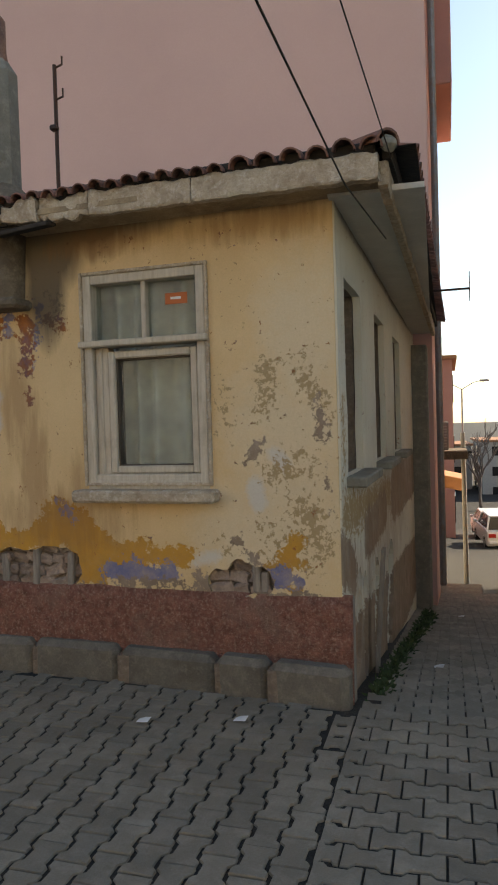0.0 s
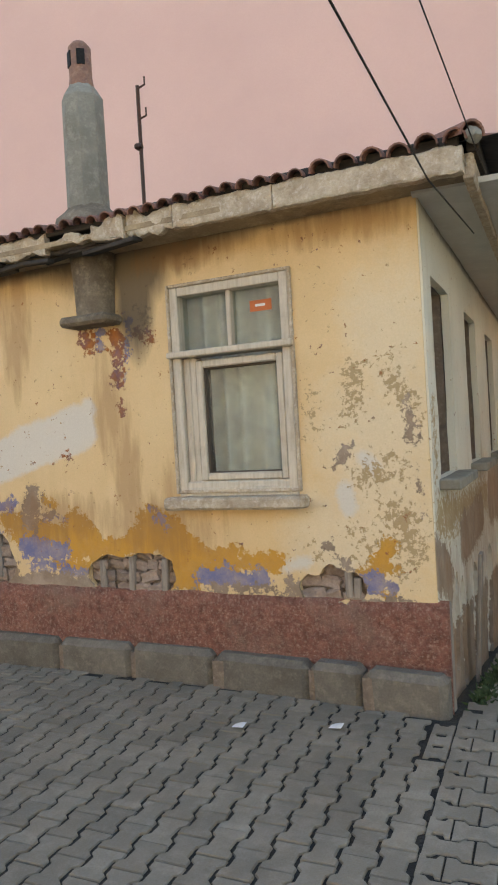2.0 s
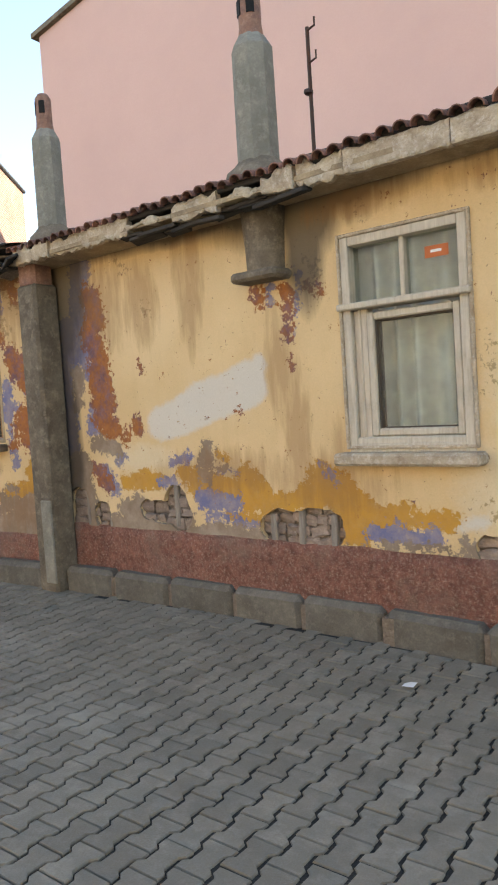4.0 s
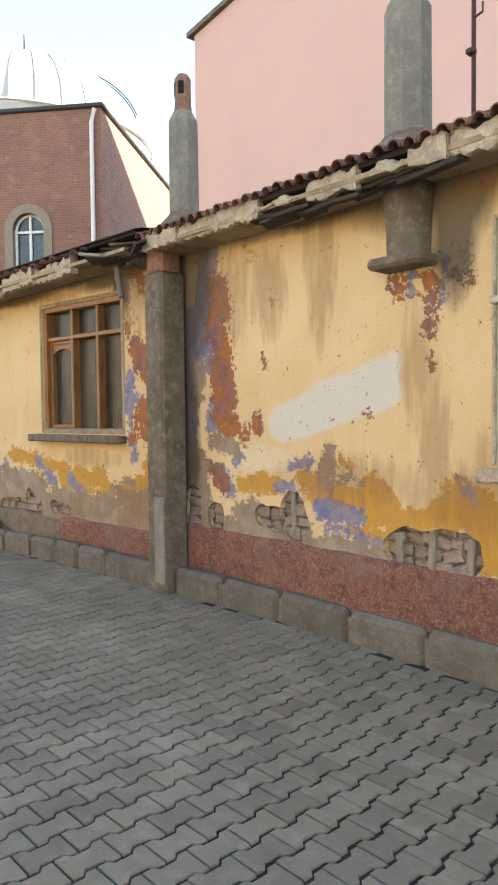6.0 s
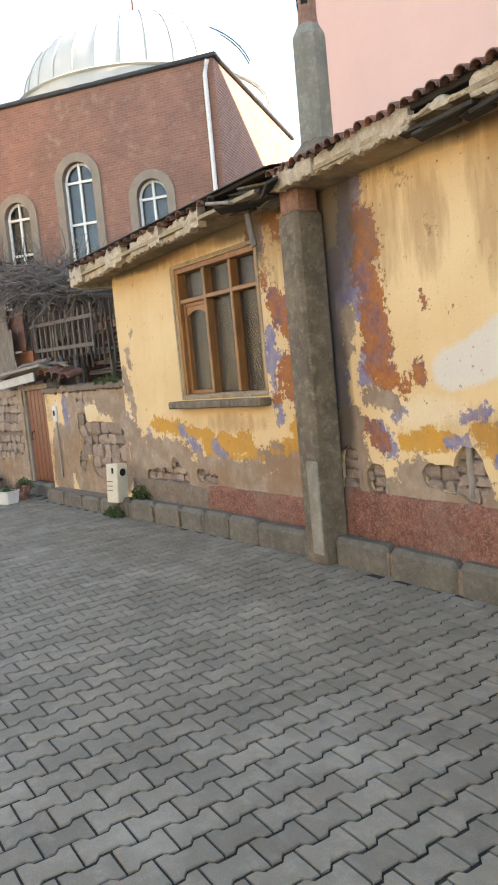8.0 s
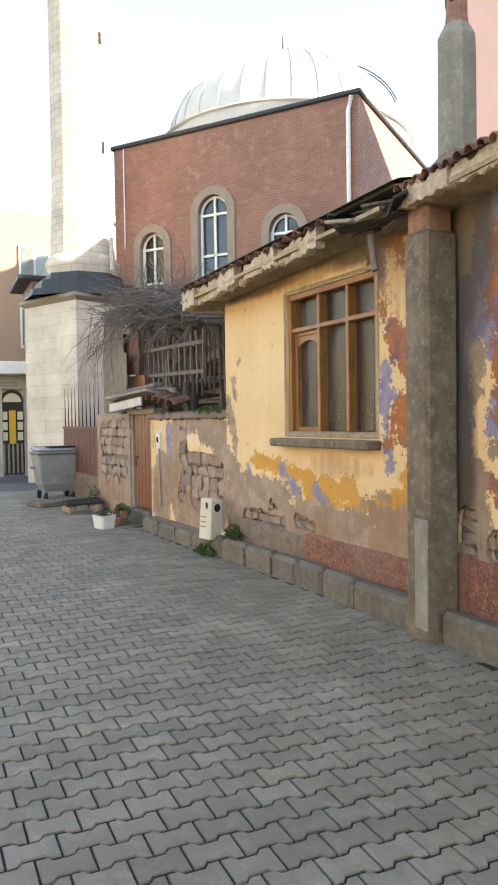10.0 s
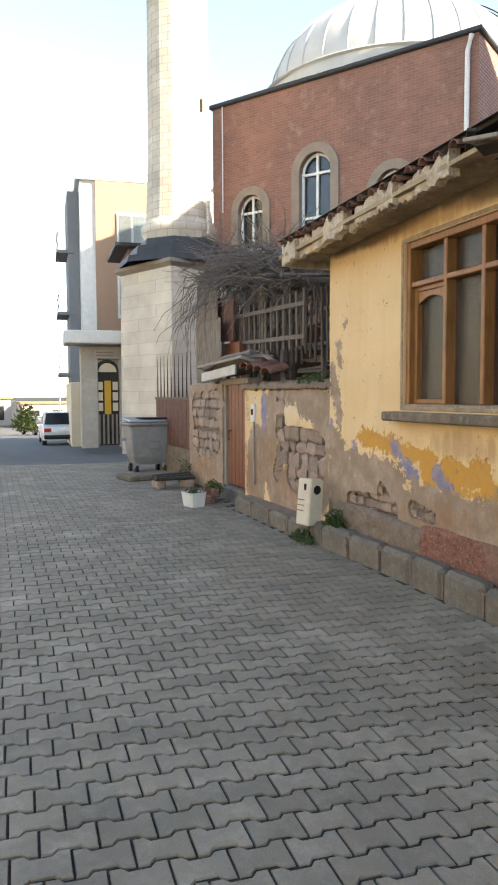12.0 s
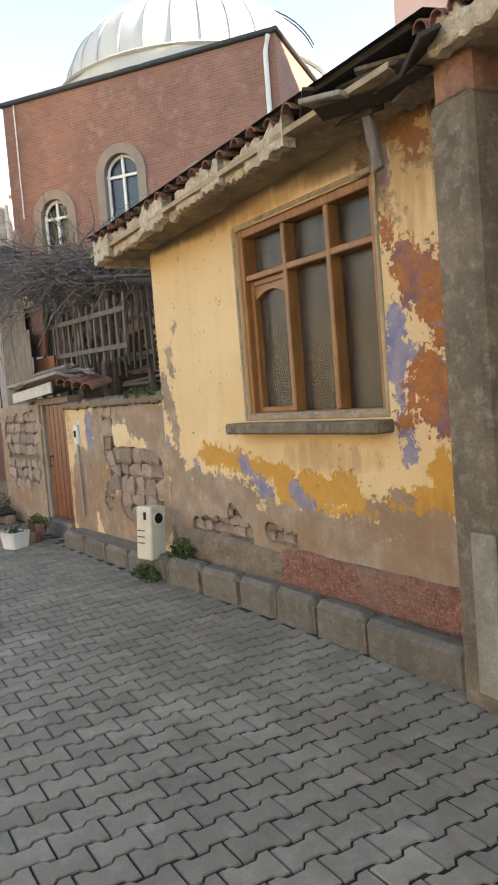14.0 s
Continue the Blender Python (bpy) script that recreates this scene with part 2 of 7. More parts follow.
M_WHITEWOOD = wood("old_white_paint", (0.58, 0.52, 0.42), (0.42, 0.36, 0.28), 0.6)
M_BROWNWOOD = wood("varnished_wood", (0.33, 0.15, 0.05), (0.19, 0.08, 0.028), 0.45)
M_PUTTY = plain("dark_putty", (0.10, 0.075, 0.055), 0.8)
M_GLASS = glass("window_glass", shine=0.10)
M_DULLGLASS = glass("dusty_brown_glass", (0.66, 0.62, 0.56), 0.3, 0.03)
M_CURTAIN = worn("net_curtain", (0.58, 0.56, 0.50), (0.47, 0.455, 0.41), None, 0.95, 0, 90, 3, 0.1)
M_CURTAIN2 = worn("brown_curtain", (0.09, 0.07, 0.051), (0.06, 0.047, 0.035), None, 0.95, 0, 90, 3, 0.1)
M_STICKER = plain("orange_sticker", (0.55, 0.14, 0.035), 0.5)
M_PALE = worn("pale_grey_plaster", (0.66, 0.65, 0.60), (0.55, 0.54, 0.5), (0.7, 0.69, 0.65), 0.9, 0, 60, 3, 0.3)
# black plastic, and painted darkness for rooms, holes, slits and gaps
M_BLACK = plain("black_and_painted_dark", (0.012, 0.011, 0.010), 0.9)
M_IRON = worn("dark_iron", (0.04, 0.037, 0.035), (0.09, 0.04, 0.025), None, 0.6, 0.6)
M_PINK = worn("pink_render", (0.64, 0.40, 0.345), (0.58, 0.36, 0.315), None, 0.9, 0, 40, 0.5, 0.15)
M_BRICK = bricks("mosque_brick", (0.31, 0.14, 0.10), (0.25, 0.115, 0.085), (0.28, 0.19, 0.155), 0.24, 0.075, 0.008, turn=38.5)
M_BRICK2 = bricks("mosque_side_brick", (0.28, 0.13, 0.10), (0.22, 0.10, 0.08), (0.36, 0.28, 0.24), 0.24, 0.085, 0.012, turn=128.5)
M_ASHLAR = bricks("pale_ashlar", (0.72, 0.64, 0.52), (0.62, 0.54, 0.43), (0.48, 0.41, 0.32), 0.75, 0.33, 0.006, turn=90)
M_MINARET = bricks("minaret_stone", (0.62, 0.56, 0.47), (0.52, 0.46, 0.38), (0.40, 0.34, 0.27), 0.34, 0.2, 0.010, turn=60)
M_LEAD = worn("lead_sheet", (0.48, 0.49, 0.48), (0.41, 0.42, 0.41), None, 0.7, 0.0, 30, 2, 0.1)
M_SURROUND = worn("window_stone", (0.29, 0.235, 0.19), (0.22, 0.18, 0.145), None, 0.9, 0, 40, 3, 0.3)
M_WHITE = plain("white_frame", (0.75, 0.75, 0.73), 0.4)
M_DARKLEAD = worn("dark_roof_sheet", (0.045, 0.05, 0.055), (0.03, 0.03, 0.035), None, 0.6, 0.2)
M_PANE = glass("far_glass", (0.55, 0.6, 0.62), 0.05)
M_DOOR = wood("orange_door", (0.21, 0.055, 0.012), (0.11, 0.03, 0.009), 0.5)
M_ZINC = worn("galvanised_steel", (0.33, 0.34, 0.35), (0.22, 0.225, 0.23), (0.3, 0.2, 0.14), 0.5, 0.5, 40, 3, 0.2)
M_TWIG = worn("dry_twig", (0.20, 0.17, 0.15), (0.11, 0.09, 0.08), None, 0.95, 0, 50, 9, 0.3)
M_RUST = worn("rusty_sheet", (0.17, 0.075, 0.05), (0.085, 0.045, 0.035), (0.26, 0.14, 0.09), 0.8, 0.3, 50, 5, 0.4)
M_GRASS = worn("weed_leaf", (0.055, 0.085, 0.025), (0.03, 0.05, 0.015), (0.11, 0.12, 0.04), 0.8, 0, 40, 9, 0.1, island=True, spread=0.35)
M_PLASTIC = plain("white_plastic", (0.70, 0.70, 0.68), 0.5)
M_BOXSTEEL = worn("cream_enamel", (0.62, 0.57, 0.47), (0.48, 0.43, 0.34), None, 0.5, 0.0, 60, 5, 0.15)
M_CREAMWALL = worn("cream_render", (0.66, 0.56, 0.40), (0.58, 0.48, 0.34), None, 0.9, 0, 40, 1.5, 0.2)
M_PORTAL = worn("portal_stone", (0.42, 0.375, 0.315), (0.34, 0.30, 0.25), (0.5, 0.46, 0.40), 0.9, 0, 40, 1.5, 0.25)
M_OLDWOOD = wood("old_dark_timber", (0.20, 0.17, 0.145), (0.085, 0.07, 0.06), 0.9)
M_TAN = worn("tan_render", (0.36, 0.235, 0.165), (0.32, 0.21, 0.15), None, 0.9, 0, 40, 1.0, 0.15)
M_GREYREND = worn("grey_render", (0.20, 0.205, 0.215), (0.16, 0.165, 0.17), None, 0.85, 0, 40, 1.0, 0.15)
M_CARWHITE = plain("white_car_paint", (0.72, 0.72, 0.70), 0.25)
M_CARGREEN = plain("teal_car_paint", (0.03, 0.085, 0.09), 0.25)
M_CARGREY = plain("grey_car_paint", (0.16, 0.17, 0.18), 0.25, 0.4)
# dark glass of cars and far windows; also the mosque's painted interior darkness
M_GLASSDARK = plain("dark_glass_and_room_sheet", (0.02, 0.022, 0.025), 0.08)
M_TYRE = plain("tyre_rubber", (0.02, 0.02, 0.02), 0.85)
M_RED = plain("red_lens", (0.45, 0.03, 0.02), 0.3)
M_CABLE = plain("black_cable", (0.015, 0.015, 0.015), 0.6)
M_SALMON = worn("salmon_render", (0.52, 0.27, 0.23), (0.45, 0.23, 0.2), None, 0.9, 0, 40, 1, 0.15)
M_YELLOW = plain("yellow_paint", (0.65, 0.36, 0.03), 0.5)
M_HAZE = plain("far_render", (0.5, 0.47, 0.42), 0.9)
M_FARROOF = plain("far_tiles", (0.42, 0.2, 0.1), 0.9)


# ---- mesh helpers ----
class Bag:
    """Collects the faces of one mesh, in survey units."""

    def __init__(self):
        self.v, self.f = [], []

    def add(self, verts, faces):
        o = len(self.v)
        self.v += [tuple(p) for p in verts]
        self.f += [tuple(i + o for i in q) for q in faces]
        return self

    def box(self, c, s, rz=0.0, bev=0.0, tilt=0.0, roll=0.0):
        """A block of size s about c, its edges chamfered by bev."""
        m = Matrix.Translation(c) @ Euler((radians(roll), radians(tilt), radians(rz))).to_matrix().to_4x4()
        hx, hy, hz = (k / 2 for k in s)
        b = min(bev, hx * 0.9, hy * 0.9, hz * 0.9)
        if b <= 0:
            p = [(x, y, z) for x in (-hx, hx) for y in (-hy, hy) for z in (-hz, hz)]
            f = [(0, 1, 3, 2), (4, 6, 7, 5), (0, 4, 5, 1), (2, 3, 7, 6), (0, 2, 6, 4), (1, 5, 7, 3)]
        else:
            def ring(x, y, z):
                return [(-x + b, -y, z), (x - b, -y, z), (x, -y + b, z), (x, y - b, z), (x - b, y, z), (-x + b, y, z), (-x, y - b, z), (-x, -y + b, z)]
            def inner(x, y, z):
                return [(-x + b, -y + b, z), (x - b, -y + b, z), (x - b, -y + b, z), (x - b, y - b, z), (x - b, y - b, z), (-x + b, y - b, z), (-x + b, y - b, z), (-x + b, -y + b, z)]
            p = inner(hx, hy, -hz) + ring(hx, hy, -hz + b) + ring(hx, hy, hz - b) + inner(hx, hy, hz)
            f = [(r * 8 + i, r * 8 + (i + 1) % 8, (r + 1) * 8 + (i + 1) % 8, (r + 1) * 8 + i) for r in range(3) for i in range(8)]
            f += [(7, 5, 3, 1), (24, 26, 28, 30)]
        return self.add([m @ Vector(q) for q in p], f)

    def tube(self, path, r, n=8, r1=None, caps=True):
        path = [Vector(p) for p in path]
        r1 = r if r1 is None else r1
        vs, fs = [], []
        for i, p in enumerate(path):
            d = (path[min(i + 1, len(path) - 1)] - path[max(i - 1, 0)]).normalized()
            a = d.orthogonal().normalized() if abs(d.z) < 0.99 else Vector((1, 0, 0))
            if abs(d.z) < 0.99:
                a = d.cross(Vector((0, 0, 1))).normalized()
            b = d.cross(a)
            rr = r + (r1 - r) * i / max(len(path) - 1, 1)
            vs += [p + (a * math.cos(2 * math.pi * k / n) + b * math.sin(2 * math.pi * k / n)) * rr for k in range(n)]
        for i in range(len(path) - 1):
            fs += [(i * n + k, i * n + (k + 1) % n, (i + 1) * n + (k + 1) % n, (i + 1) * n + k) for k in range(n)]
        if caps:
            fs += [tuple(range(n))[::-1], tuple(range((len(path) - 1) * n, len(path) * n))]
        return self.add(vs, fs)

    def lathe(self, prof, c, n=24, squash=1.0, start=0.0, span=2 * math.pi):
        """A profile of (radius, height) turned about the upright through c."""
        full = abs(span - 2 * math.pi) < 1e-6
        k = n if full else n + 1
        vs = [(c[0] + r * math.cos(start + span * i / n), c[1] + squash * r * math.sin(start + span * i / n), c[2] + z) for r, z in prof for i in range(k)]
        fs = [(j * k + i, j * k + (i + 1) % k, (j + 1) * k + (i + 1) % k, (j + 1) * k + i) for j in range(len(prof) - 1) for i in range(n)]
        return self.add(vs, fs)

    def prism(self, poly, thick, m):
        """A flat outline in x, z, thick along y, set by the matrix m."""
        n = len(poly)
        vs = [m @ Vector((x, 0, z)) for x, z in poly] + [m @ Vector((x, thick, z)) for x, z in poly]
        fs = [tuple(range(n)), tuple(range(2 * n - 1, n - 1, -1))] + [((i + 1) % n, i, n + i, n + (i + 1) % n) for i in range(n)]
        return self.add(vs, fs)


def root(ob):
    while ob.parent:
        ob = ob.parent
    return ob


def mesh_of(name, bag, base, material, smooth=False):
    me = bpy.data.meshes.new(name)
    b = np.array(base, float)
    v = np.array(bag.v, float).reshape(-1, 3) - b
    me.from_pydata((v * U).tolist(), [], bag.f)
    me.materials.append(material)
    if smooth:
        me.shade_smooth()
    bm = bmesh.new()
    bm.from_mesh(me)
    bmesh.ops.recalc_face_normals(bm, faces=bm.faces)
    bm.to_mesh(me)
    bm.free()
    return me


def thing(name, base, label, category, group="", kind=""):
    ob = new(name)
    ob.location = Vector(base) * U
    return tagged(ob, label, category, group, kind)


def part(name, bag, material, parent, label="", smooth=False):
    base = root(parent).location / U
    ob = new(name, mesh_of(name, bag, base, material, smooth))
    ob.parent = parent
    if label:
        tagged(ob, label)
    return ob


def solid(name, bag, material, label, category, base=(0, 0, 0), kind="", group="", smooth=False):
    ob = new(name, mesh_of(name, bag, base, material, smooth))
    ob.location = Vector(base) * U
    return tagged(ob, label, category, group, kind)


def lerp(a, b, t):
    return a + (b - a) * t


def n2(x, y, z=0.0):
    return noise.noise(Vector((x, y, z)))


class Line:
    """A wall's face in plan, from a to b, its outside to the street."""

    def __init__(self, a, b):
        self.a, self.b = Vector((*a, 0)), Vector((*b, 0))
        self.d = (self.b - self.a).normalized()
        self.n = Vector((-self.d.y, self.d.x, 0))
        self.length = (self.b - self.a).length
        self.rz = math.degrees(math.atan2(-self.d.y, -self.d.x))

    def at(self, s, z, out=0.0):
        return self.a + self.d * s + self.n * out + Vector((0, 0, z))

    def sx(self, x):
        """The run along the wall at plan x."""
        return (x - self.a.x) / self.d.x

    def atx(self, x, z, out=0.0):
        return self.at(self.sx(x), z, out)


WA = Line((-0.58, 3.92), (-5.0, 4.15))
WB = Line((-5.0, 4.15), (-8.32, 3.93))
WC = Line((-8.32, 3.97), (-10.66, 3.76))
WD = Line((-11.5, 3.68), (-13.1, 3.54))


# ---- ground ----
def gz(x, y):
    """Height of the ground: level street, falling far to the west and down the alley."""
    z = -0.036 * max(0.0, -17 - x) if x > -60 else -1.548
    if y > 3.7:
        k = min(max((x + 1.6) / 0.8, 0.0), 1.0)
        d = 0.17 * min(y - 3.7, 11) + 0.10 * min(max(y - 14.7, 0), 25)
        z -= k * d
    return z


def sheet(xs, ys, dz):
    b = Bag()
    nx, ny = len(xs), len(ys)
    b.v = [(x, y, gz(x, y) + dz) for x in xs for y in ys]
    b.f = [(i * ny + j, (i + 1) * ny + j, (i + 1) * ny + j + 1, i * ny + j + 1) for i in range(nx - 1) for j in range(ny - 1)]
    return b


gx = np.concatenate([[-900, -300, -120], np.linspace(-60, -4, 29), np.linspace(-3, 3, 31), [5, 10, 20, 60, 300, 900]])
gy = np.concatenate([[-900, -300, -100, -40, -15, -6, -3, 0, 2, 3], np.linspace(3.7, 15, 24), np.linspace(16, 42, 14), [60, 120, 300, 900]])
solid("ground", sheet(gx, gy, -0.010), M_SOIL, "dark earth under the street and its joints", "ground", kind="structure")
rx = np.concatenate([np.linspace(-80, -16.6, 60)])
solid("road", sheet(rx, np.linspace(-7, 5.5, 14), -0.002), M_ASPHALT, "grey worn asphalt road running downhill", "road", kind="structure")

# ---- the house walls ----
STEP = 0.022
FIELDS = ("ochre", "blue", "rust", "grey", "white", "flake", "soot", "drip", "pale")


def blobs(spots, x, z, warp=0.35, freq=5.0, seed=0.0):
    """The strongest of some soft ovals (x, z, half width, half height) at a point, with an uneven rim."""
    best = -1.0
    for cx, cz, rx_, rz_ in spots:
        q = 1 - ((x - cx) / rx_) ** 2 - ((z - cz) / rz_) ** 2
        if q > best:
            best = q
    if best > -0.95:
        best += warp * n2(x * freq, z * freq, seed)
    return max(best, -1.0)


def reach(spots, x, z):
    """How deep a point lies inside some strokes (x0, z0, x1, z1, radius), in survey units; negative outside."""
    best = -9.0
    for x0, z0, x1, z1, r in spots:
        dx, dz = x1 - x0, z1 - z0
        k = min(max(((x - x0) * dx + (z - z0) * dz) / (dx * dx + dz * dz + 1e-9), 0.0), 1.0)
        best = max(best, r - math.hypot(x - x0 - k * dx, z - z0 - k * dz))
    return best


def strokes(spots, x, z, warp=0.35, freq=6.0, seed=0.0):
    """The same as a field from -1 to 1 over a tenth of a unit each way, with an uneven rim."""
    d = reach(spots, x, z) / 0.1
    if d > -1.5:
        d += warp * n2(x * freq, z * freq, seed) + 0.4 * warp * n2(x * freq * 3, z * freq * 3, seed)
    return max(min(d, 1.0), -1.0)


def field(spots, x, z, warp, freq, seed):
    if spots and len(spots[0]) == 5:
        slim = [(a, b, c, d, r - 0.036 * max(0.0, 1 - r / 0.085)) for a, b, c, d, r in spots]
        return strokes(slim, x, z, warp, freq, seed)
    return blobs(spots, x, z, warp, freq, seed)


def cuts(a, b, marks, step):
    pts = sorted({a, b, *[m for m in marks if a < m < b]})
    out = []
    for p, q in zip(pts, pts[1:]):
        k = max(1, round((q - p) / step))
        out += [p + (q - p) * i / k for i in range(k)]
    return out + [b]


def plaster(name, line, s0, s1, z0, z1, openings, holes, fields, material, parent, key, thick=0.05, step=STEP, top=None):
    """A skin of plaster on a wall, with real openings (s0, s1, z0, z1) and broken-out holes, and the paint fields of its coats."""
    ss = cuts(s0, s1, [o for w in openings for o in w[:2]], step)
    zs = cuts(z0, z1, [o for w in openings for o in w[2:]], step)
    ns, nz = len(ss), len(zs)
    hole = np.full((ns, nz), -1.0)
    pts = []
    vals = {k: np.full(ns * nz, -1.0) for k in FIELDS}
    for i, s in enumerate(ss):
        for j, z in enumerate(zs):
            x = key(s)
            hole[i, j] = strokes(holes, x, z, 0.3, 6.5, 3.3) + 0.25 if holes else -1.0
            edge = hole[i, j]
            wob = 0.006 * n2(x * 1.7, z * 1.7, 9) + 0.003 * n2(x * 7, z * 7, 4)
            lip = 0.012 * max(0.0, edge + 0.5) if edge < 0.15 else 0.0
            dx = 0.008 * n2(x * 21, z * 21, 1) if edge > -0.35 else 0.0
            dz = 0.008 * n2(x * 21, z * 21, 2) if edge > -0.35 else 0.0
            pts.append(line.at(s + dx, z + dz, wob + lip))
            for f in fields:
                vals[f][i * nz + j] = field(fields[f], x, z, 0.3, 3.0, len(f))
    keep = np.zeros((ns - 1, nz - 1), bool)
    for i in range(ns - 1):
        for j in range(nz - 1):
            sm, zm = (ss[i] + ss[i + 1]) / 2, (zs[j] + zs[j + 1]) / 2
            if any(o[0] < sm < o[1] and o[2] < zm < o[3] for o in openings):
                continue
            if (hole[i, j] + hole[i + 1, j] + hole[i, j + 1] + hole[i + 1, j + 1]) > 0:
                continue
            keep[i, j] = True
    if holes:
        gs, gzz = np.gradient(hole, step)
        for i in range(1, ns - 1):
            for j in range(1, nz - 1):
                k4 = keep[i - 1:i + 1, j - 1:j + 1]
                if k4.any() and not k4.all() and abs(hole[i, j]) < 0.9:
                    g2 = gs[i, j] ** 2 + gzz[i, j] ** 2 + 1e-6
                    f = -hole[i, j] / g2
                    ds, dz = (max(-0.9 * step, min(0.9 * step, f * g)) for g in (gs[i, j], gzz[i, j]))
                    pts[i * nz + j] = pts[i * nz + j] + line.d * ds + Vector((0, 0, dz))
    b = Bag()
    b.v = [tuple(p) for p in pts]
    back = {}

    def inner(i, j):
        if (i, j) not in back:
            back[i, j] = len(b.v)
            b.v.append(tuple(Vector(pts[i * nz + j]) - line.n * thick))
        return back[i, j]

    for i in range(ns - 1):
        for j in range(nz - 1):
            if not keep[i, j]:
                continue
            c = [(i, j), (i + 1, j), (i + 1, j + 1), (i, j + 1)]
            b.f.append(tuple(p * nz + q for p, q in c))
            for (e, g), (ni, nj) in zip(((0, 1), (1, 2), (2, 3), (3, 0)), ((i, j - 1), (i + 1, j), (i, j + 1), (i - 1, j))):
                inside = 0 <= ni < ns - 1 and 0 <= nj < nz - 1 and keep[ni, nj]
                if not inside:
                    p, q = c[e], c[g]
                    b.f.append((p[0] * nz + p[1], q[0] * nz + q[1], inner(*q), inner(*p)))
    ob = part(name, b, material, parent)
    extra = len(b.v) - ns * nz
    for f in FIELDS:
        a = ob.data.attributes.new(f, 'FLOAT', 'POINT')
        a.data.foreach_set("value", np.concatenate([vals[f], np.full(extra, -1.0)]).astype(np.float32))
    return ob


def rock(seed, n=8, m=6):
    """A rough rounded block, one unit across."""
    rnd = random.Random(seed)
    b = Bag()
    vs = []
    for j in range(m + 1):
        ph = math.pi * j / m
        for i in range(n):
            th = 2 * math.pi * i / n
            d = Vector((math.sin(ph) * math.cos(th), math.sin(ph) * math.sin(th), math.cos(ph)))
            k = max(abs(d.x), abs(d.y), abs(d.z))
            d = d * lerp(1.0, 0.9 / k, 0.88) * (1 + 0.16 * rnd.uniform(-1, 1) * math.sin(ph))
            vs.append(d * 0.5)
    fs = [(j * n + i, j * n + (i + 1) % n, (j + 1) * n + (i + 1) % n, (j + 1) * n + i) for j in range(m) for i in range(n)]
    return b.add(vs, fs)


ROCKS = [mesh_of("stone", rock(k), (0, 0, 0), M_STONE, False) for k in range(8)]


def stones(line, spots, key_x, parent, size, seed, out=-0.066, limit=120):
    """Rubble stones laid in rough courses inside the given ovals."""
    rnd = random.Random(seed)
    base = root(parent).location / U
    laid = []
    for spot in spots:
        x0, z0, x1, z1, r = spot
        z = min(z0, z1) - r - 0.03
        while z < max(z0, z1) + r:
            h = size * rnd.uniform(0.55, 0.95)
            x = min(x0, x1) - r + rnd.uniform(-0.3, 0) * size
            while x < max(x0, x1) + r:
                w = size * rnd.uniform(0.7, 1.5)
                p = (x + w / 2, z + h / 2)
                if reach([spot], *p) > -0.06 and all(math.hypot((p[0] - q[0]) / 1.2, p[1] - q[1]) > size * 0.52 for q in laid) and len(laid) < limit:
                    laid.append(p)
                    o = new("stone", rnd.choice(ROCKS))
                    o.parent = parent
                    c = key_x(*p, out + rnd.uniform(-0.012, 0.014)) - base
                    o.matrix_local = Matrix.Translation(c * U) @ Euler((rnd.uniform(-.12, .12), rnd.uniform(-.25, .25), radians(line.rz) + rnd.uniform(-.1, .1))).to_matrix().to_4x4() @ Matrix.Diagonal((w * 1.12, 0.085, h * 1.12, 1))
                x += w
            z += h


def slab(line, s0, s1, z0, z1, back, front, bev=0.0):
    b = Bag()
    return b.box(line.at((s0 + s1) / 2, (z0 + z1) / 2, (back + front) / 2), (s1 - s0, front - back, z1 - z0), line.rz, bev)


def walled(line, bag, s0, s1, z0, z1, openings, back, front):
    """Blocks that fill a wall round its openings."""
    ss = sorted({s0, s1, *[v for o in openings for v in o[:2]]})
    for a, c in zip(ss, ss[1:]):
        holes = sorted((o[2], o[3]) for o in openings if o[0] <= a and o[1] >= c)
        z = z0
        for lo, hi in holes + [(z1, z1)]:
            if lo - z > 1e-4:
                bag.box(line.at((a + c) / 2, (z + lo) / 2, (back + front) / 2), (c - a, front - back, lo - z), line.rz)
            z = hi
    return bag


# street wall with the white window
winA = (WA.sx(-1.33), WA.sx(-2.12), 1.13, 2.42)
wall_a = thing("wall_street_1", (-2.8, 4.1, 0), "cream painted street wall with peeling ochre and blue coats", "wall", kind="structure")
part("core", walled(WA, Bag(), 0.06, WA.length, -0.1, 2.74, [winA], -0.36, -0.055), M_MUD, wall_a)
HOLES_A = [(-2.72, 0.63, -2.32, 0.65, 0.107), (-3.65, 0.77, -3.63, 0.68, 0.108), (-3.95, 0.7, -3.77, 0.68, 0.065), (-1.29, 0.59, -1.04, 0.6, 0.048), (-1.18, 0.67, -1.12, 0.63, 0.033), (-4.5, 0.61, -4.47, 0.58, 0.056), (-4.8, 0.73, -4.79, 0.57, 0.099), (-4.51, 0.65, -4.49, 0.58, 0.078)]
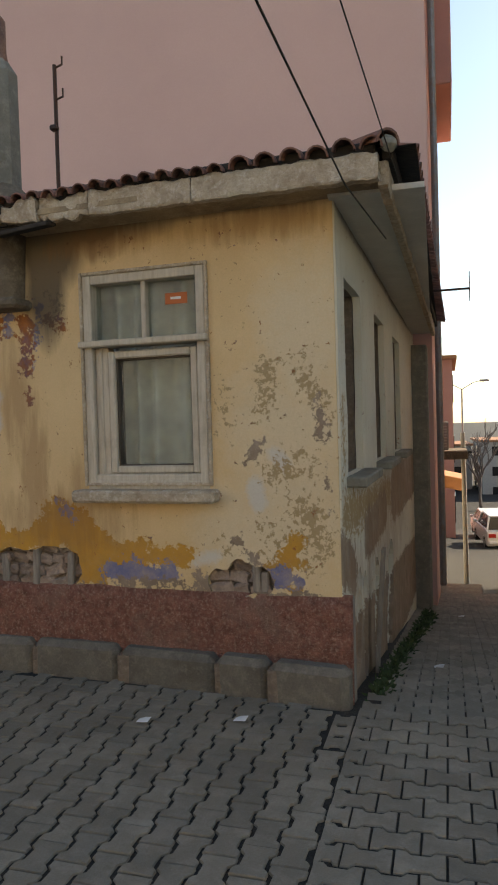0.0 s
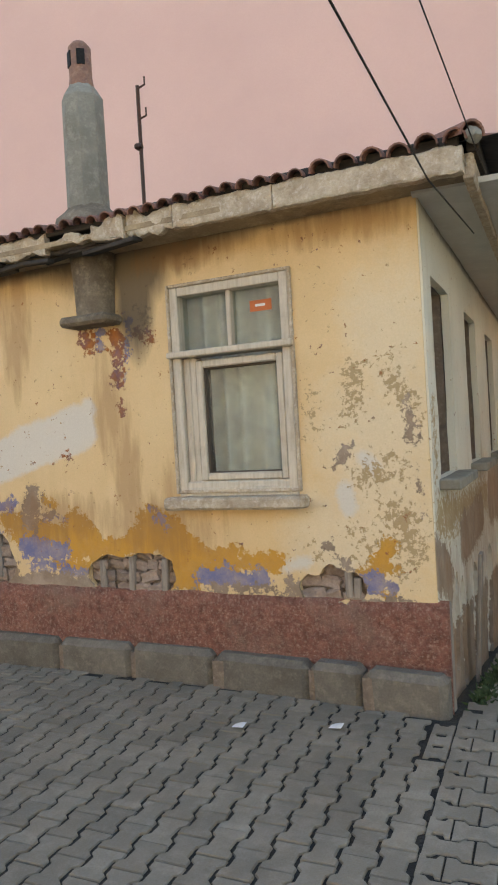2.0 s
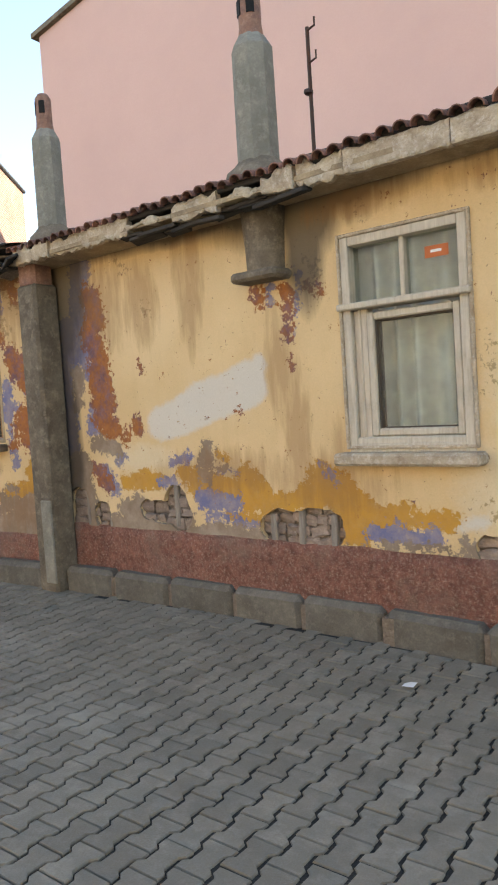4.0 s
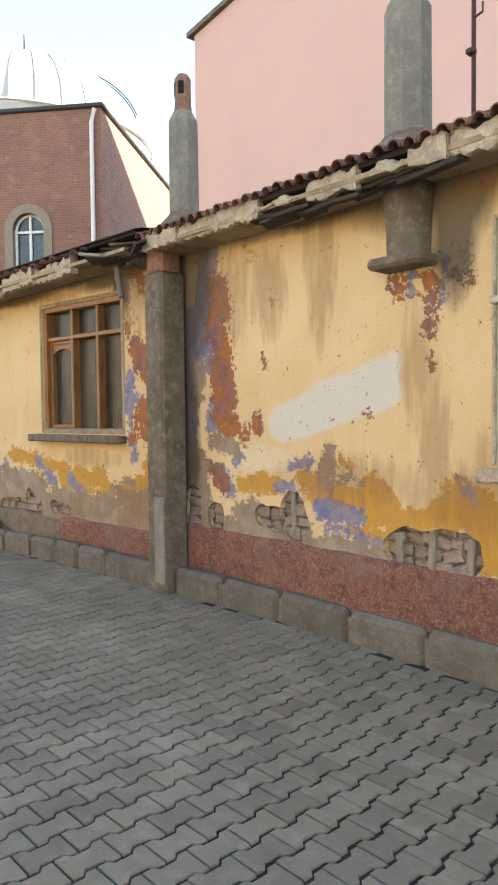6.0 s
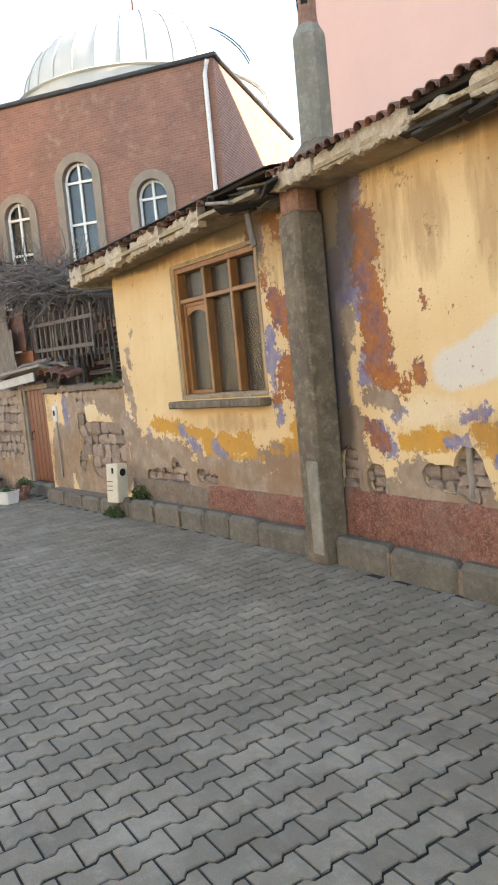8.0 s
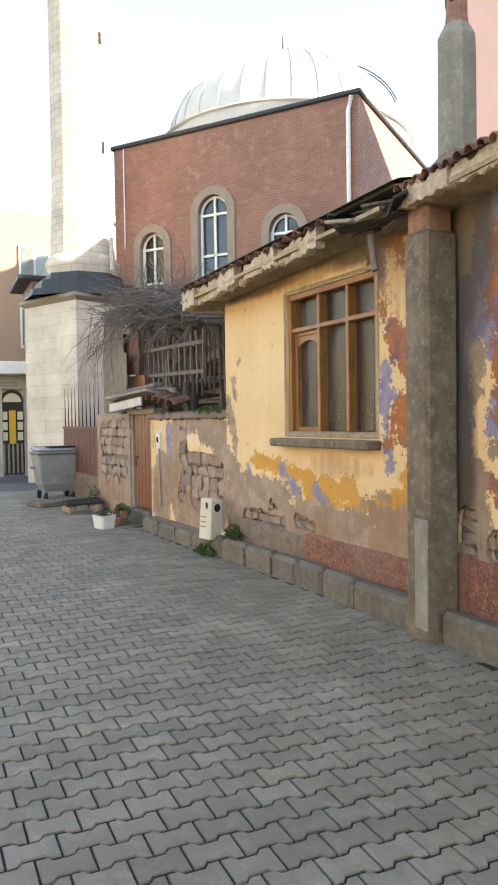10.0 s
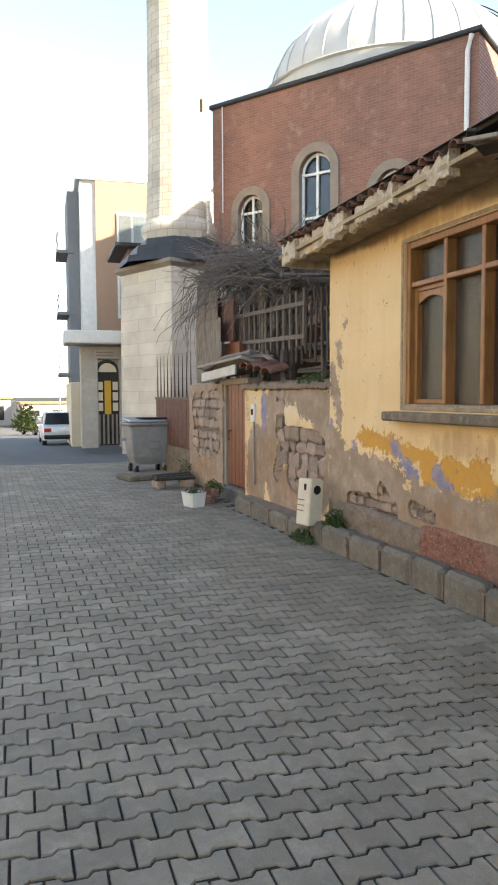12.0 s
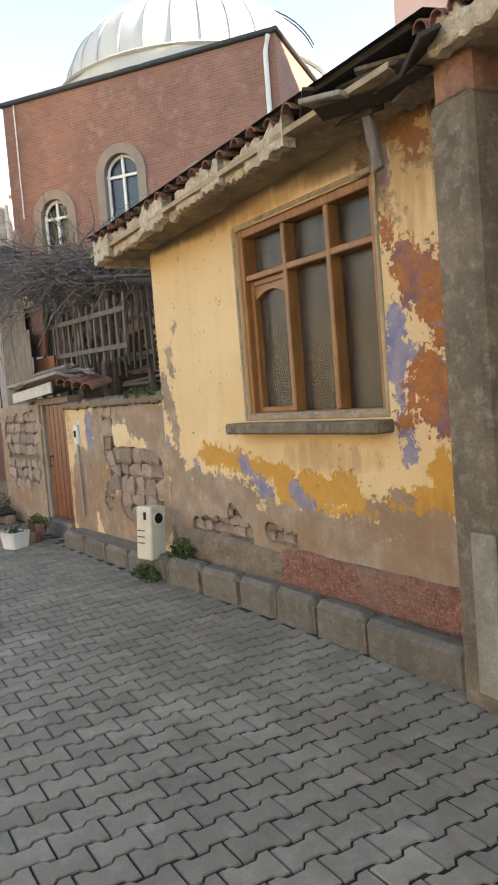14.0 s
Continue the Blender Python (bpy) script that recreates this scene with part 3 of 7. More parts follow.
FA = {
    "ochre": [(-4.21, 0.91, -3.83, 0.93, 0.05), (-3.4, 0.91, -2.82, 0.82, 0.078), (-2.99, 1.02, -2.85, 0.96, 0.035), (-2.82, 0.82, -2.57, 0.81, 0.052), (-2.44, 0.84, -2.3, 0.92, 0.088), (-2.33, 0.94, -2.06, 0.75, 0.097), (-2.19, 0.67, -1.82, 0.72, 0.09), (-1.82, 0.73, -1.52, 0.73, 0.051), (-2.16, 0.59, -2.04, 0.58, 0.038), (-3.14, 0.7, -2.84, 0.66, 0.03), (-0.98, 0.69, -0.84, 0.71, 0.027), (-0.89, 0.61, -0.84, 0.57, 0.03), (-3.6, 1.0, -3.4, 0.92, 0.038), (-3.22, 1.13, -3.1, 1.07, 0.027), (-0.89, 0.75, -0.83, 0.82, 0.032)],
    "blue": [(-3.37, 0.79, -3.09, 0.77, 0.061), (-3.34, 0.68, -3.18, 0.68, 0.037), (-3.07, 0.63, -2.91, 0.62, 0.03), (-1.99, 0.63, -1.58, 0.63, 0.044), (-2.31, 1.03, -2.25, 0.96, 0.027), (-3.66, 1.06, -3.49, 1.12, 0.028), (-0.98, 0.63, -0.85, 0.62, 0.039), (-3.81, 0.91, -3.66, 0.92, 0.032), (-3.21, 1.02, -3.07, 1.01, 0.018), (-2.43, 2.27, -2.47, 2.0, 0.019), (-2.49, 1.92, -2.5, 1.86, 0.019), (-2.66, 2.22, -2.67, 2.14, 0.02), (-4.58, 2.76, -4.62, 1.96, 0.101), (-4.76, 2.14, -4.79, 1.88, 0.104), (-4.85, 1.8, -4.84, 1.18, 0.071), (-4.51, 1.9, -4.56, 1.78, 0.042), (-4.48, 1.48, -4.54, 1.35, 0.068), (-4.25, 1.11, -4.31, 1.19, 0.05), (-4.45, 0.97, -4.35, 0.85, 0.059)],
    "rust": [(-4.46, 2.4, -4.45, 2.19, 0.091), (-4.51, 2.11, -4.44, 1.94, 0.1), (-4.42, 1.81, -4.41, 1.56, 0.1), (-4.43, 1.44, -4.34, 1.33, 0.083), (-4.59, 1.01, -4.42, 0.89, 0.06), (-4.03, 1.34, -4.02, 1.33, 0.047), (-4.15, 1.29, -4.14, 1.27, 0.028), (-3.0, 1.41, -2.99, 1.4, 0.017), (-3.95, 1.79, -3.94, 1.78, 0.015), (-4.21, 1.27, -4.18, 1.23, 0.033), (-2.53, 2.16, -2.54, 1.87, 0.036), (-2.77, 2.19, -2.75, 2.16, 0.028), (-2.37, 2.18, -2.28, 2.15, 0.022), (-2.52, 1.84, -2.52, 1.67, 0.014)],
    "grey": [(-3.29, 1.18, -3.33, 0.98, 0.055), (-4.3, 0.55, -2.88, 0.55, 0.051), (-4.06, 0.75, -3.87, 0.59, 0.066), (-2.01, 0.56, -1.53, 0.58, 0.021), (-1.17, 0.84, -1.01, 0.63, 0.021), (-1.45, 0.63, -1.2, 0.53, 0.029), (-3.21, 1.03, -3.09, 1.03, 0.015), (-4.54, 1.22, -4.28, 1.17, 0.059), (-4.77, 1.0, -4.72, 0.47, 0.134), (-4.7, 1.79, -4.73, 1.57, 0.061), (-4.23, 0.69, -3.98, 0.72, 0.065), (-4.37, 0.55, -3.55, 0.61, 0.072), (-3.65, 0.56, -2.91, 0.54, 0.036), (-1.12, 1.25, -1.01, 1.42, 0.012), (-0.68, 1.64, -0.63, 1.02, 0.009), (-4.7, 0.50, -0.75, 0.50, 0.04)],
    "white": [(-3.77, 1.36, -3.35, 1.46, 0.119), (-3.35, 1.49, -2.9, 1.6, 0.131), (-2.96, 1.58, -2.79, 1.72, 0.052), (-1.06, 1.15, -1.05, 1.04, 0.037), (-0.91, 1.32, -0.87, 1.27, 0.027), (-0.94, 1.33, -0.88, 1.26, 0.03), (-1.44, 0.7, -1.3, 0.75, 0.026)],
    "flake": [(-1.22, 1.69, -1.22, 1.47, 0.038), (-0.97, 1.79, -1.0, 1.58, 0.055), (-0.75, 1.8, -0.72, 1.64, 0.047), (-0.93, 1.23, -0.76, 1.3, 0.06), (-0.67, 1.64, -0.66, 1.52, 0.035), (-0.96, 0.9, -0.94, 0.71, 0.037), (-0.77, 1.02, -0.69, 0.84, 0.078), (-0.86, 0.83, -0.82, 0.71, 0.061), (-1.04, 0.93, -1.02, 0.77, 0.037), (-1.29, 0.86, -1.25, 0.78, 0.026), (-3.9, 2.26, -3.82, 2.19, 0.021), (-2.33, 2.33, -2.3, 2.11, 0.035), (-4.17, 2.67, -4.04, 2.55, 0.033), (-2.0, 2.59, -1.95, 2.54, 0.021)],
    # soot round the corbel; long ovals darken the wall top and the pier side
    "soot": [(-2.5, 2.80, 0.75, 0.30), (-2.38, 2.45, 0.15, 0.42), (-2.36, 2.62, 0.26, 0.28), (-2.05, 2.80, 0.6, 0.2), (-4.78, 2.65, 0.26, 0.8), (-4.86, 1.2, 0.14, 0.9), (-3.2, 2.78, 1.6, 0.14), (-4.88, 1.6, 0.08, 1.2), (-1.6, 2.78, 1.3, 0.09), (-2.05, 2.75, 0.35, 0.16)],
    "drip": [(-3.38, 2.5, 0.17, 0.62), (-3.38, 2.3, 0.14, 0.5), (-2.62, 1.7, 0.16, 0.5), (-2.5, 1.3, 0.14, 0.6), (-2.3, 0.95, 0.5, 0.25), (-3.2, 1.0, 0.7, 0.2), (-4.3, 2.35, 0.3, 0.45), (-2.0, 2.62, 0.5, 0.12), (-3.9, 2.3, 0.25, 0.4), (-2.2, 1.0, 0.1, 0.4), (-1.0, 2.62, 0.5, 0.14)],
    "pale": [(-0.85, 1.25, 0.42, 0.75), (-0.75, 1.9, 0.3, 0.6), (-1.1, 0.85, 0.35, 0.25), (-4.0, 1.1, 0.4, 0.12), (-1.25, 0.95, 0.25, 0.25)],
}
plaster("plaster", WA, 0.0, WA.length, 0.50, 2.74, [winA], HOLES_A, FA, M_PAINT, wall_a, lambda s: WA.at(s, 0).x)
stones(WA, HOLES_A, WA.atx, wall_a, 0.115, 11)
for x, z0, z1 in ((-2.28, 0.52, 0.74), (-2.53, 0.52, 0.76), (-2.76, 0.52, 0.72), (-3.66, 0.58, 0.90), (-4.42, 0.52, 0.72), (-4.70, 0.50, 0.84), (-1.02, 0.54, 0.66), (-1.07, 0.54, 0.70)):
    part("timber_post", Bag().box(WA.atx(x, (z0 + z1) / 2, -0.03), (0.045, 0.05, z1 - z0), WA.rz, 0.008, tilt=random.uniform(-3, 3)), M_GREYWOOD, wall_a, "weathered timber post bared in the broken plaster")


def roughcast(line, s0, s1, z0, z1, out, name, material, parent, amp=0.012):
    """A lumpy plinth course with a sloped top."""
    ss = cuts(s0, s1, [], 0.02)
    prof = [(0.0, z0), (out, z0)] + [(out, lerp(z0, z1, k / 14)) for k in range(1, 13)] + [(out * 0.6, z1 - 0.01), (-0.03, z1)]
    b = Bag()
    for i, s in enumerate(ss):
        for k, (o, z) in enumerate(prof):
            j = amp * (n2(s * 9, z * 9, 7) + 0.8 * n2(s * 30, z * 30, 3)) if 1 < k else 0
            b.v.append(tuple(line.at(s, z + (0.018 * n2(s * 3, 5.5, k) if k > 11 else 0), o + j)))
    m = len(prof)
    b.f = [(i * m + k, (i + 1) * m + k, (i + 1) * m + k + 1, i * m + k + 1) for i in range(len(ss) - 1) for k in range(m - 1)]
    b.f += [tuple(range(m)), tuple(range((len(ss) - 1) * m, len(ss) * m))]
    return part(name, b, material, parent, "", True)


roughcast(WA, -0.055, WA.sx(-4.92), -0.05, 0.545, 0.016, "plinth", M_PLINTH, wall_a)

# street wall with the brown window
winB = (WB.sx(-5.74), WB.sx(-7.05), 1.25, 2.50)
wall_b = thing("wall_street_2", (-6.7, 4.05, 0), "cream street wall with a rust and blue peeled strip", "wall", kind="structure")
part("core", walled(WB, Bag(), 0.0, WB.length - 0.05, -0.1, 2.74, [winB], -0.36, -0.055), M_MUD, wall_b)
HOLES_B = [(-7.85, 0.44, -7.22, 0.46, 0.075), (-7.35, 0.61, -7.28, 0.51, 0.046), (-6.9, 0.51, -6.64, 0.5, 0.027)]
FB = {
    "rust": [(-5.55, 2.0, -5.35, 1.91, 0.071), (-5.5, 1.87, -5.38, 1.8, 0.071), (-5.44, 1.44, -5.38, 1.26, 0.089), (-5.55, 1.42, -5.55, 1.31, 0.034), (-5.37, 1.64, -5.35, 1.56, 0.027), (-5.61, 1.23, -5.5, 1.25, 0.035), (-5.55, 2.67, -5.43, 2.56, 0.037), (-5.68, 2.24, -5.66, 2.17, 0.023), (-5.82, 2.57, -5.72, 2.48, 0.023), (-5.45, 2.7, -5.24, 2.65, 0.026)],
    "blue": [(-5.64, 1.75, -5.65, 1.47, 0.052), (-5.38, 1.69, -5.34, 1.66, 0.032), (-5.4, 1.52, -5.34, 1.5, 0.033), (-5.64, 1.44, -5.62, 1.14, 0.026), (-5.6, 1.17, -5.58, 1.05, 0.041), (-5.68, 2.62, -5.66, 2.44, 0.036), (-5.82, 2.73, -5.74, 2.64, 0.026), (-5.56, 1.57, -5.49, 1.54, 0.034), (-7.83, 0.93, -7.75, 0.8, 0.045), (-7.17, 0.97, -6.86, 0.73, 0.039), (-6.59, 0.82, -6.44, 0.68, 0.043), (-8.29, 1.1, -8.22, 0.91, 0.033)],
    "ochre": [(-7.73, 1.01, -7.24, 0.98, 0.051), (-7.11, 0.93, -6.65, 0.9, 0.05), (-6.74, 0.88, -6.68, 0.78, 0.082), (-6.48, 0.82, -6.06, 0.82, 0.076), (-6.06, 0.8, -5.88, 0.73, 0.042), (-5.71, 0.77, -5.39, 0.83, 0.059), (-5.43, 0.98, -5.36, 1.0, 0.045), (-5.37, 1.04, -5.38, 0.86, 0.051), (-6.38, 0.71, -5.98, 0.71, 0.034), (-6.1, 0.92, -6.03, 0.88, 0.026)],
    "grey": [(-8.26, 1.62, -8.12, 1.15, 0.056), (-8.22, 0.91, -7.97, 0.69, 0.131), (-7.86, 0.77, -7.14, 0.69, 0.103), (-7.48, 0.53, -6.4, 0.57, 0.087), (-6.87, 0.67, -6.51, 0.61, 0.06), (-6.34, 0.61, -5.81, 0.63, 0.053), (-5.8, 0.69, -5.37, 0.68, 0.066), (-5.76, 0.83, -5.62, 0.83, 0.027), (-5.9, 0.77, -5.79, 0.76, 0.025), (-8.0, 1.99, -7.99, 1.96, 0.031), (-8.14, 1.8, -8.12, 1.66, 0.05), (-5.75, 1.87, -5.79, 1.32, 0.021), (-5.74, 2.22, -5.76, 1.87, 0.015), (-6.41, 0.49, -5.39, 0.55, 0.039), (-8.38, 0.67, -7.49, 0.47, 0.12), (-8.3, 0.45, -5.2, 0.47, 0.13)],
    "white": [(-7.72, 0.74, -7.72, 0.71, 0.027), (-7.54, 0.73, -7.51, 0.7, 0.03), (-7.51, 1.95, -7.5, 1.94, 0.012)],
    "flake": [(-5.6, 2.59, -5.32, 2.52, 0.059), (-5.65, 2.36, -5.59, 2.22, 0.05), (-5.51, 2.48, -5.27, 2.4, 0.037), (-5.37, 1.75, -5.34, 1.69, 0.038), (-5.65, 1.61, -5.55, 1.49, 0.046)],
    # darker along the wall top, at the window corner and by the pier
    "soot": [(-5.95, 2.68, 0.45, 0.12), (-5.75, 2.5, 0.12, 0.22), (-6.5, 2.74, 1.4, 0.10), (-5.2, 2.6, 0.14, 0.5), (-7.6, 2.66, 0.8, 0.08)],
    "drip": [(-5.5, 0.62, 0.6, 0.28), (-6.6, 0.5, 0.5, 0.14), (-5.5, 2.5, 0.3, 0.4), (-6.3, 1.02, 0.5, 0.12), (-6.9, 2.6, 1.0, 0.08)],
}
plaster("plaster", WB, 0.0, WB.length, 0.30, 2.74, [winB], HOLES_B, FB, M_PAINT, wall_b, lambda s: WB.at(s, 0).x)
stones(WB, HOLES_B, WB.atx, wall_b, 0.11, 12)
roughcast(WB, WB.sx(-5.1), WB.sx(-6.75), -0.05, 0.43, 0.024, "plinth", M_PLINTH, wall_b)
roughcast(WB, WB.sx(-6.75), WB.length - 0.02, -0.05, 0.41, 0.02, "grey_plinth", M_MUD, wall_b, 0.022)
part("end_wall", Bag().box((-8.22, 6.3, 1.35), (0.2, 4.5, 2.8), 0), M_CREAMWALL, wall_b)

# alley wall with three windows
WS = Line((-0.46, 10.6), (-0.57, 3.93))


def sy(y):
    return (WS.a.y - y) / 1.0


wins = [(sy(4.90), sy(4.20), 1.18, 2.33), (sy(6.45), sy(5.72), 1.18, 2.33), (sy(8.05), sy(7.35), 1.18, 2.33)]
wall_s = thing("wall_alley", (-0.55, 7, 0), "pale stained alley wall with crumbling plaster foot", "wall", kind="structure")
part("core", walled(WS, Bag(), 0.0, WS.length - 0.10, -2.0, 2.72, wins, -0.34, -0.055), M_MUD, wall_s)
FS = {
    "grey": [(3.95, -0.05, 10.5, -0.5, 0.36), (3.95, 0.75, 4.3, 0.6, 0.12), (5.0, 0.72, 6.2, 0.75, 0.14), (7.0, 0.8, 10.0, 0.8, 0.25)],
    "white": [(4.35, 1.0, 4.75, 0.92, 0.10)],
    "flake": [(4.1, 0.95, 6.6, 0.85, 0.14), (4.05, 1.6, 4.05, 1.2, 0.06)],
    "rust": [(4.05, 0.3, 4.12, -0.1, 0.10)],
    # one long oval, darker along the top of the wall
    "soot": [(7.0, 2.74, 3.8, 0.10)],
    "drip": [(6.5, 0.7, 2.5, 0.6), (4.3, 0.4, 0.5, 0.5)],
}
plaster("plaster", WS, 0.0, WS.length, -1.4, 2.72, wins, [(4.55, 0.52, 4.45, 0.1, 0.06), (4.80, 0.4, 4.78, -0.1, 0.07), (5.5, 0.3, 5.4, -0.2, 0.13), (6.6, 0.2, 6.3, -0.4, 0.2)], FS, M_SIDE, wall_s, lambda s: WS.a.y - s, step=0.04)
part("corner_post", Bag().box((-0.545, 4.02, 0.22), (0.035, 0.10, 0.6), 0, 0.008), M_GREYWOOD, wall_s, "split weathered corner post")
part("leaning_board", Bag().box((-0.475, 5.0, 0.2), (0.025, 0.12, 0.85), 0, 0.004, tilt=4), M_GREYWOOD, wall_s, "grey board leaning on the wall foot")
part("end_pier", Bag().box((-0.44, 10.3, 0.4), (0.36, 0.5, 4.2), 0, 0.02), M_CEMENT2, wall_s, "grey-green rendered pier")
part("back_wall", Bag().box((-4.4, 10.35, 1.3), (7.7, 0.2, 2.8), 0), M_CEMENT, wall_s)

for k, w in enumerate(wins):
    wn = thing(f"window_{k + 3}", WS.at((w[0] + w[1]) / 2, w[2], 0), "grey wooden window deep in the alley wall", "window", "alley windows", "structure")
    sc, zc, ww, hh = (w[0] + w[1]) / 2, (w[2] + w[3]) / 2, w[1] - w[0], w[3] - w[2]
    f = Bag()
    for s in (w[0] + 0.025, w[1] - 0.025, sc):
        f.box(WS.at(s, zc, -0.13), (0.05, 0.05, hh), WS.rz, 0.006)
    for z in (w[2] + 0.025, w[3] - 0.025, w[2] + hh * 0.66):
        f.box(WS.at(sc, z, -0.128), (ww, 0.05, 0.05), WS.rz, 0.006)
    part("frame", f, M_WHITEWOOD, wn)
    part("sill", Bag().box(WS.at(sc, w[2] - 0.03, 0.0), (ww + 0.14, 0.24, 0.06), WS.rz, 0.008), M_CEMENT2, wn)
    part("pane", Bag().box(WS.at(sc, zc, -0.135), (ww - 0.06, 0.006, hh - 0.06), WS.rz), M_GLASS, wn)
    part("curtain", Bag().box(WS.at(sc, zc, -0.19), (ww, 0.01, hh), WS.rz), M_CURTAIN, wn)


# ---- windows on the street ----
def drape(line, s0, s1, z0, z1, out, amp, waves, seed):
    b = Bag()
    n = 60
    for i in range(n + 1):
        u = i / n
        for z in (z0, (z0 + z1) / 2, z1):
            b.v.append(tuple(line.at(lerp(s0, s1, u), z, out + amp * math.sin(u * waves * 6.28 + 1.3 * math.sin(u * 9 + seed)))))
    b.f = [(i * 3 + k, (i + 1) * 3 + k, (i + 1) * 3 + k + 1, i * 3 + k + 1) for i in range(n) for k in range(2)]
    return b


def bar(line, s0, s1, z0, z1, back, front, bev=0.006):
    return slab(line, min(s0, s1), max(s0, s1), z0, z1, back, front, bev)


def ring(line, s0, s1, z0, z1, w, back, front, bev=0.005):
    b = Bag()
    for a in (bar(line, s0, s0 + w, z0, z1, back, front, bev), bar(line, s1 - w, s1, z0, z1, back, front, bev), bar(line, s0 + w, s1 - w, z0, z0 + w, back, front - 0.002, bev), bar(line, s0 + w, s1 - w, z1 - w, z1, back, front - 0.002, bev)):
        b.add(a.v, a.f)
    return b


s0, s1, z0, z1 = winA
w1 = thing("window_1", WA.at((s0 + s1) / 2, z0, 0), "old white painted wooden window with net curtain", "window", kind="structure")
fr = part("window_frame", ring(WA, s0, s1, z0, z1, 0.055, -0.12, 0.008), M_WHITEWOOD, w1, "chalky white frame with flaking paint")
part("architrave", ring(WA, s0 - 0.022, s1 + 0.02, z0 + 0.02, z1 + 0.02, 0.02, -0.03, 0.02), M_FASCIA, fr)
part("transom", bar(WA, s0 - 0.02, s1 + 0.025, 1.985, 2.025, -0.1, 0.045, 0.008), M_WHITEWOOD, w1)
part("mullion", bar(WA, WA.sx(-1.715), WA.sx(-1.745), 2.03, z1 - 0.05, -0.1, -0.02), M_WHITEWOOD, w1)
part("stile", bar(WA, s1 - 0.15, s1 - 0.055, z0 + 0.05, 1.985, -0.1, -0.022, 0.008), M_WHITEWOOD, w1)
part("stile_bead", bar(WA, s1 - 0.108, s1 - 0.09, z0 + 0.05, 1.985, -0.1, -0.012, 0.005), M_WHITEWOOD, w1)
part("sash", ring(WA, s0 + 0.06, s1 - 0.15, 1.225, 1.96, 0.045, -0.1, -0.008, 0.008), M_WHITEWOOD, w1)
part("glazing_putty", ring(WA, s0 + 0.10, s1 - 0.192, 1.262, 1.92, 0.014, -0.1, -0.03, 0.002), M_PUTTY, w1)
part("bottom_rail", bar(WA, s0 + 0.02, s1 - 0.02, 1.15, 1.222, -0.12, 0.0, 0.01), M_WHITEWOOD, w1)
part("sill", Bag().box(WA.at((s0 + s1) / 2, 1.095, 0.045), (s1 - s0 + 0.12, 0.15, 0.075), WA.rz, 0.015), M_FASCIA, w1, "worn cream concrete sill")
part("pane", bar(WA, s0 + 0.1, s1 - 0.19, 1.26, 1.93, -0.062, -0.056, 0), M_GLASS, w1)
part("pane", bar(WA, s0 + 0.05, s1 - 0.05, 2.02, z1 - 0.05, -0.066, -0.060, 0), M_GLASS, w1)
part("curtain", drape(WA, s0 + 0.02, s1 - 0.02, 1.15, z1, -0.18, 0.045, 5, 0.4), M_CURTAIN, w1, "", True)
# near-black sheet painted in place of the unlit room's depth
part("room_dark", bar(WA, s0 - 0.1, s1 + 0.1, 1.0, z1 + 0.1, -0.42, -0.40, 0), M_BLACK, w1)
part("sticker", bar(WA, WA.sx(-1.46), WA.sx(-1.60), 2.22, 2.285, -0.056, -0.053, 0), M_STICKER, w1, "small orange paper sticker")
part("sticker_print", bar(WA, WA.sx(-1.50), WA.sx(-1.565), 2.247, 2.262, -0.053, -0.052, 0), M_WHITE, w1)

s0, s1, z0, z1 = winB
w2 = thing("window_2", WB.at((s0 + s1) / 2, z0, 0), "varnished brown wooden window with three lights", "window", kind="structure")
part("window_frame", ring(WB, s0, s1, z0, z1, 0.05, -0.16, -0.02), M_BROWNWOOD, w2)
third = (s1 - s0) / 3
for s in (s0 + third * 0.95, s0 + third * 1.9):
    part("mullion", bar(WB, s - 0.02, s + 0.02, z0 + 0.05, z1 - 0.05, -0.15, -0.028), M_BROWNWOOD, w2)
part("transom", bar(WB, s0 + 0.05, s1 - 0.05, 2.165, 2.205, -0.15, -0.03), M_BROWNWOOD, w2)
part("bottom_rail", bar(WB, s0 - 0.0, s1, z0 + 0.0, z0 + 0.045, -0.16, 0.0), M_GREYWOOD, w2)
part("sill", Bag().box(WB.at((s0 + s1) / 2 + 0.03, 1.205, 0.05), (s1 - s0 + 0.16, 0.16, 0.07), WB.rz, 0.012), M_CEMENT, w2, "chipped brown-grey sill")
part("lining", ring(WB, s0 - 0.03, s1 + 0.035, z0 - 0.0, z1 + 0.035, 0.03, -0.05, 0.008), M_SOFFIT, w2)
sa, sb = s0 + third * 1.9 + 0.02, s1 - 0.05
part("sash", ring(WB, sa, sb, z0 + 0.05, 2.165, 0.035, -0.14, -0.06), M_BROWNWOOD, w2)
arch = [(0, 0)] + [(u, -0.045 - 0.05 * (1 - math.sin(math.pi * u / (sb - sa - 0.07)))) for u in np.linspace(0, sb - sa - 0.07, 13)] + [(sb - sa - 0.07, 0)]
am = Matrix.Translation(WB.at(sa + 0.035, 2.135, -0.075)) @ Matrix(((WB.d.x, -WB.n.x, 0), (WB.d.y, -WB.n.y, 0), (0, 0, 1))).to_4x4()
part("arched_rail", Bag().prism(arch, 0.03, am), M_BROWNWOOD, w2)
for k in range(3):
    a, c = s0 + 0.05 + k * third * 0.95, s0 + k * third * 0.95 + third * 0.93
    part("pane", bar(WB, a, min(c, s1 - 0.05), z0 + 0.04, 2.17, -0.112, -0.106, 0), M_DULLGLASS, w2)
    part("pane", bar(WB, a, min(c, s1 - 0.05), 2.2, z1 - 0.045, -0.112, -0.106, 0), M_DULLGLASS, w2)
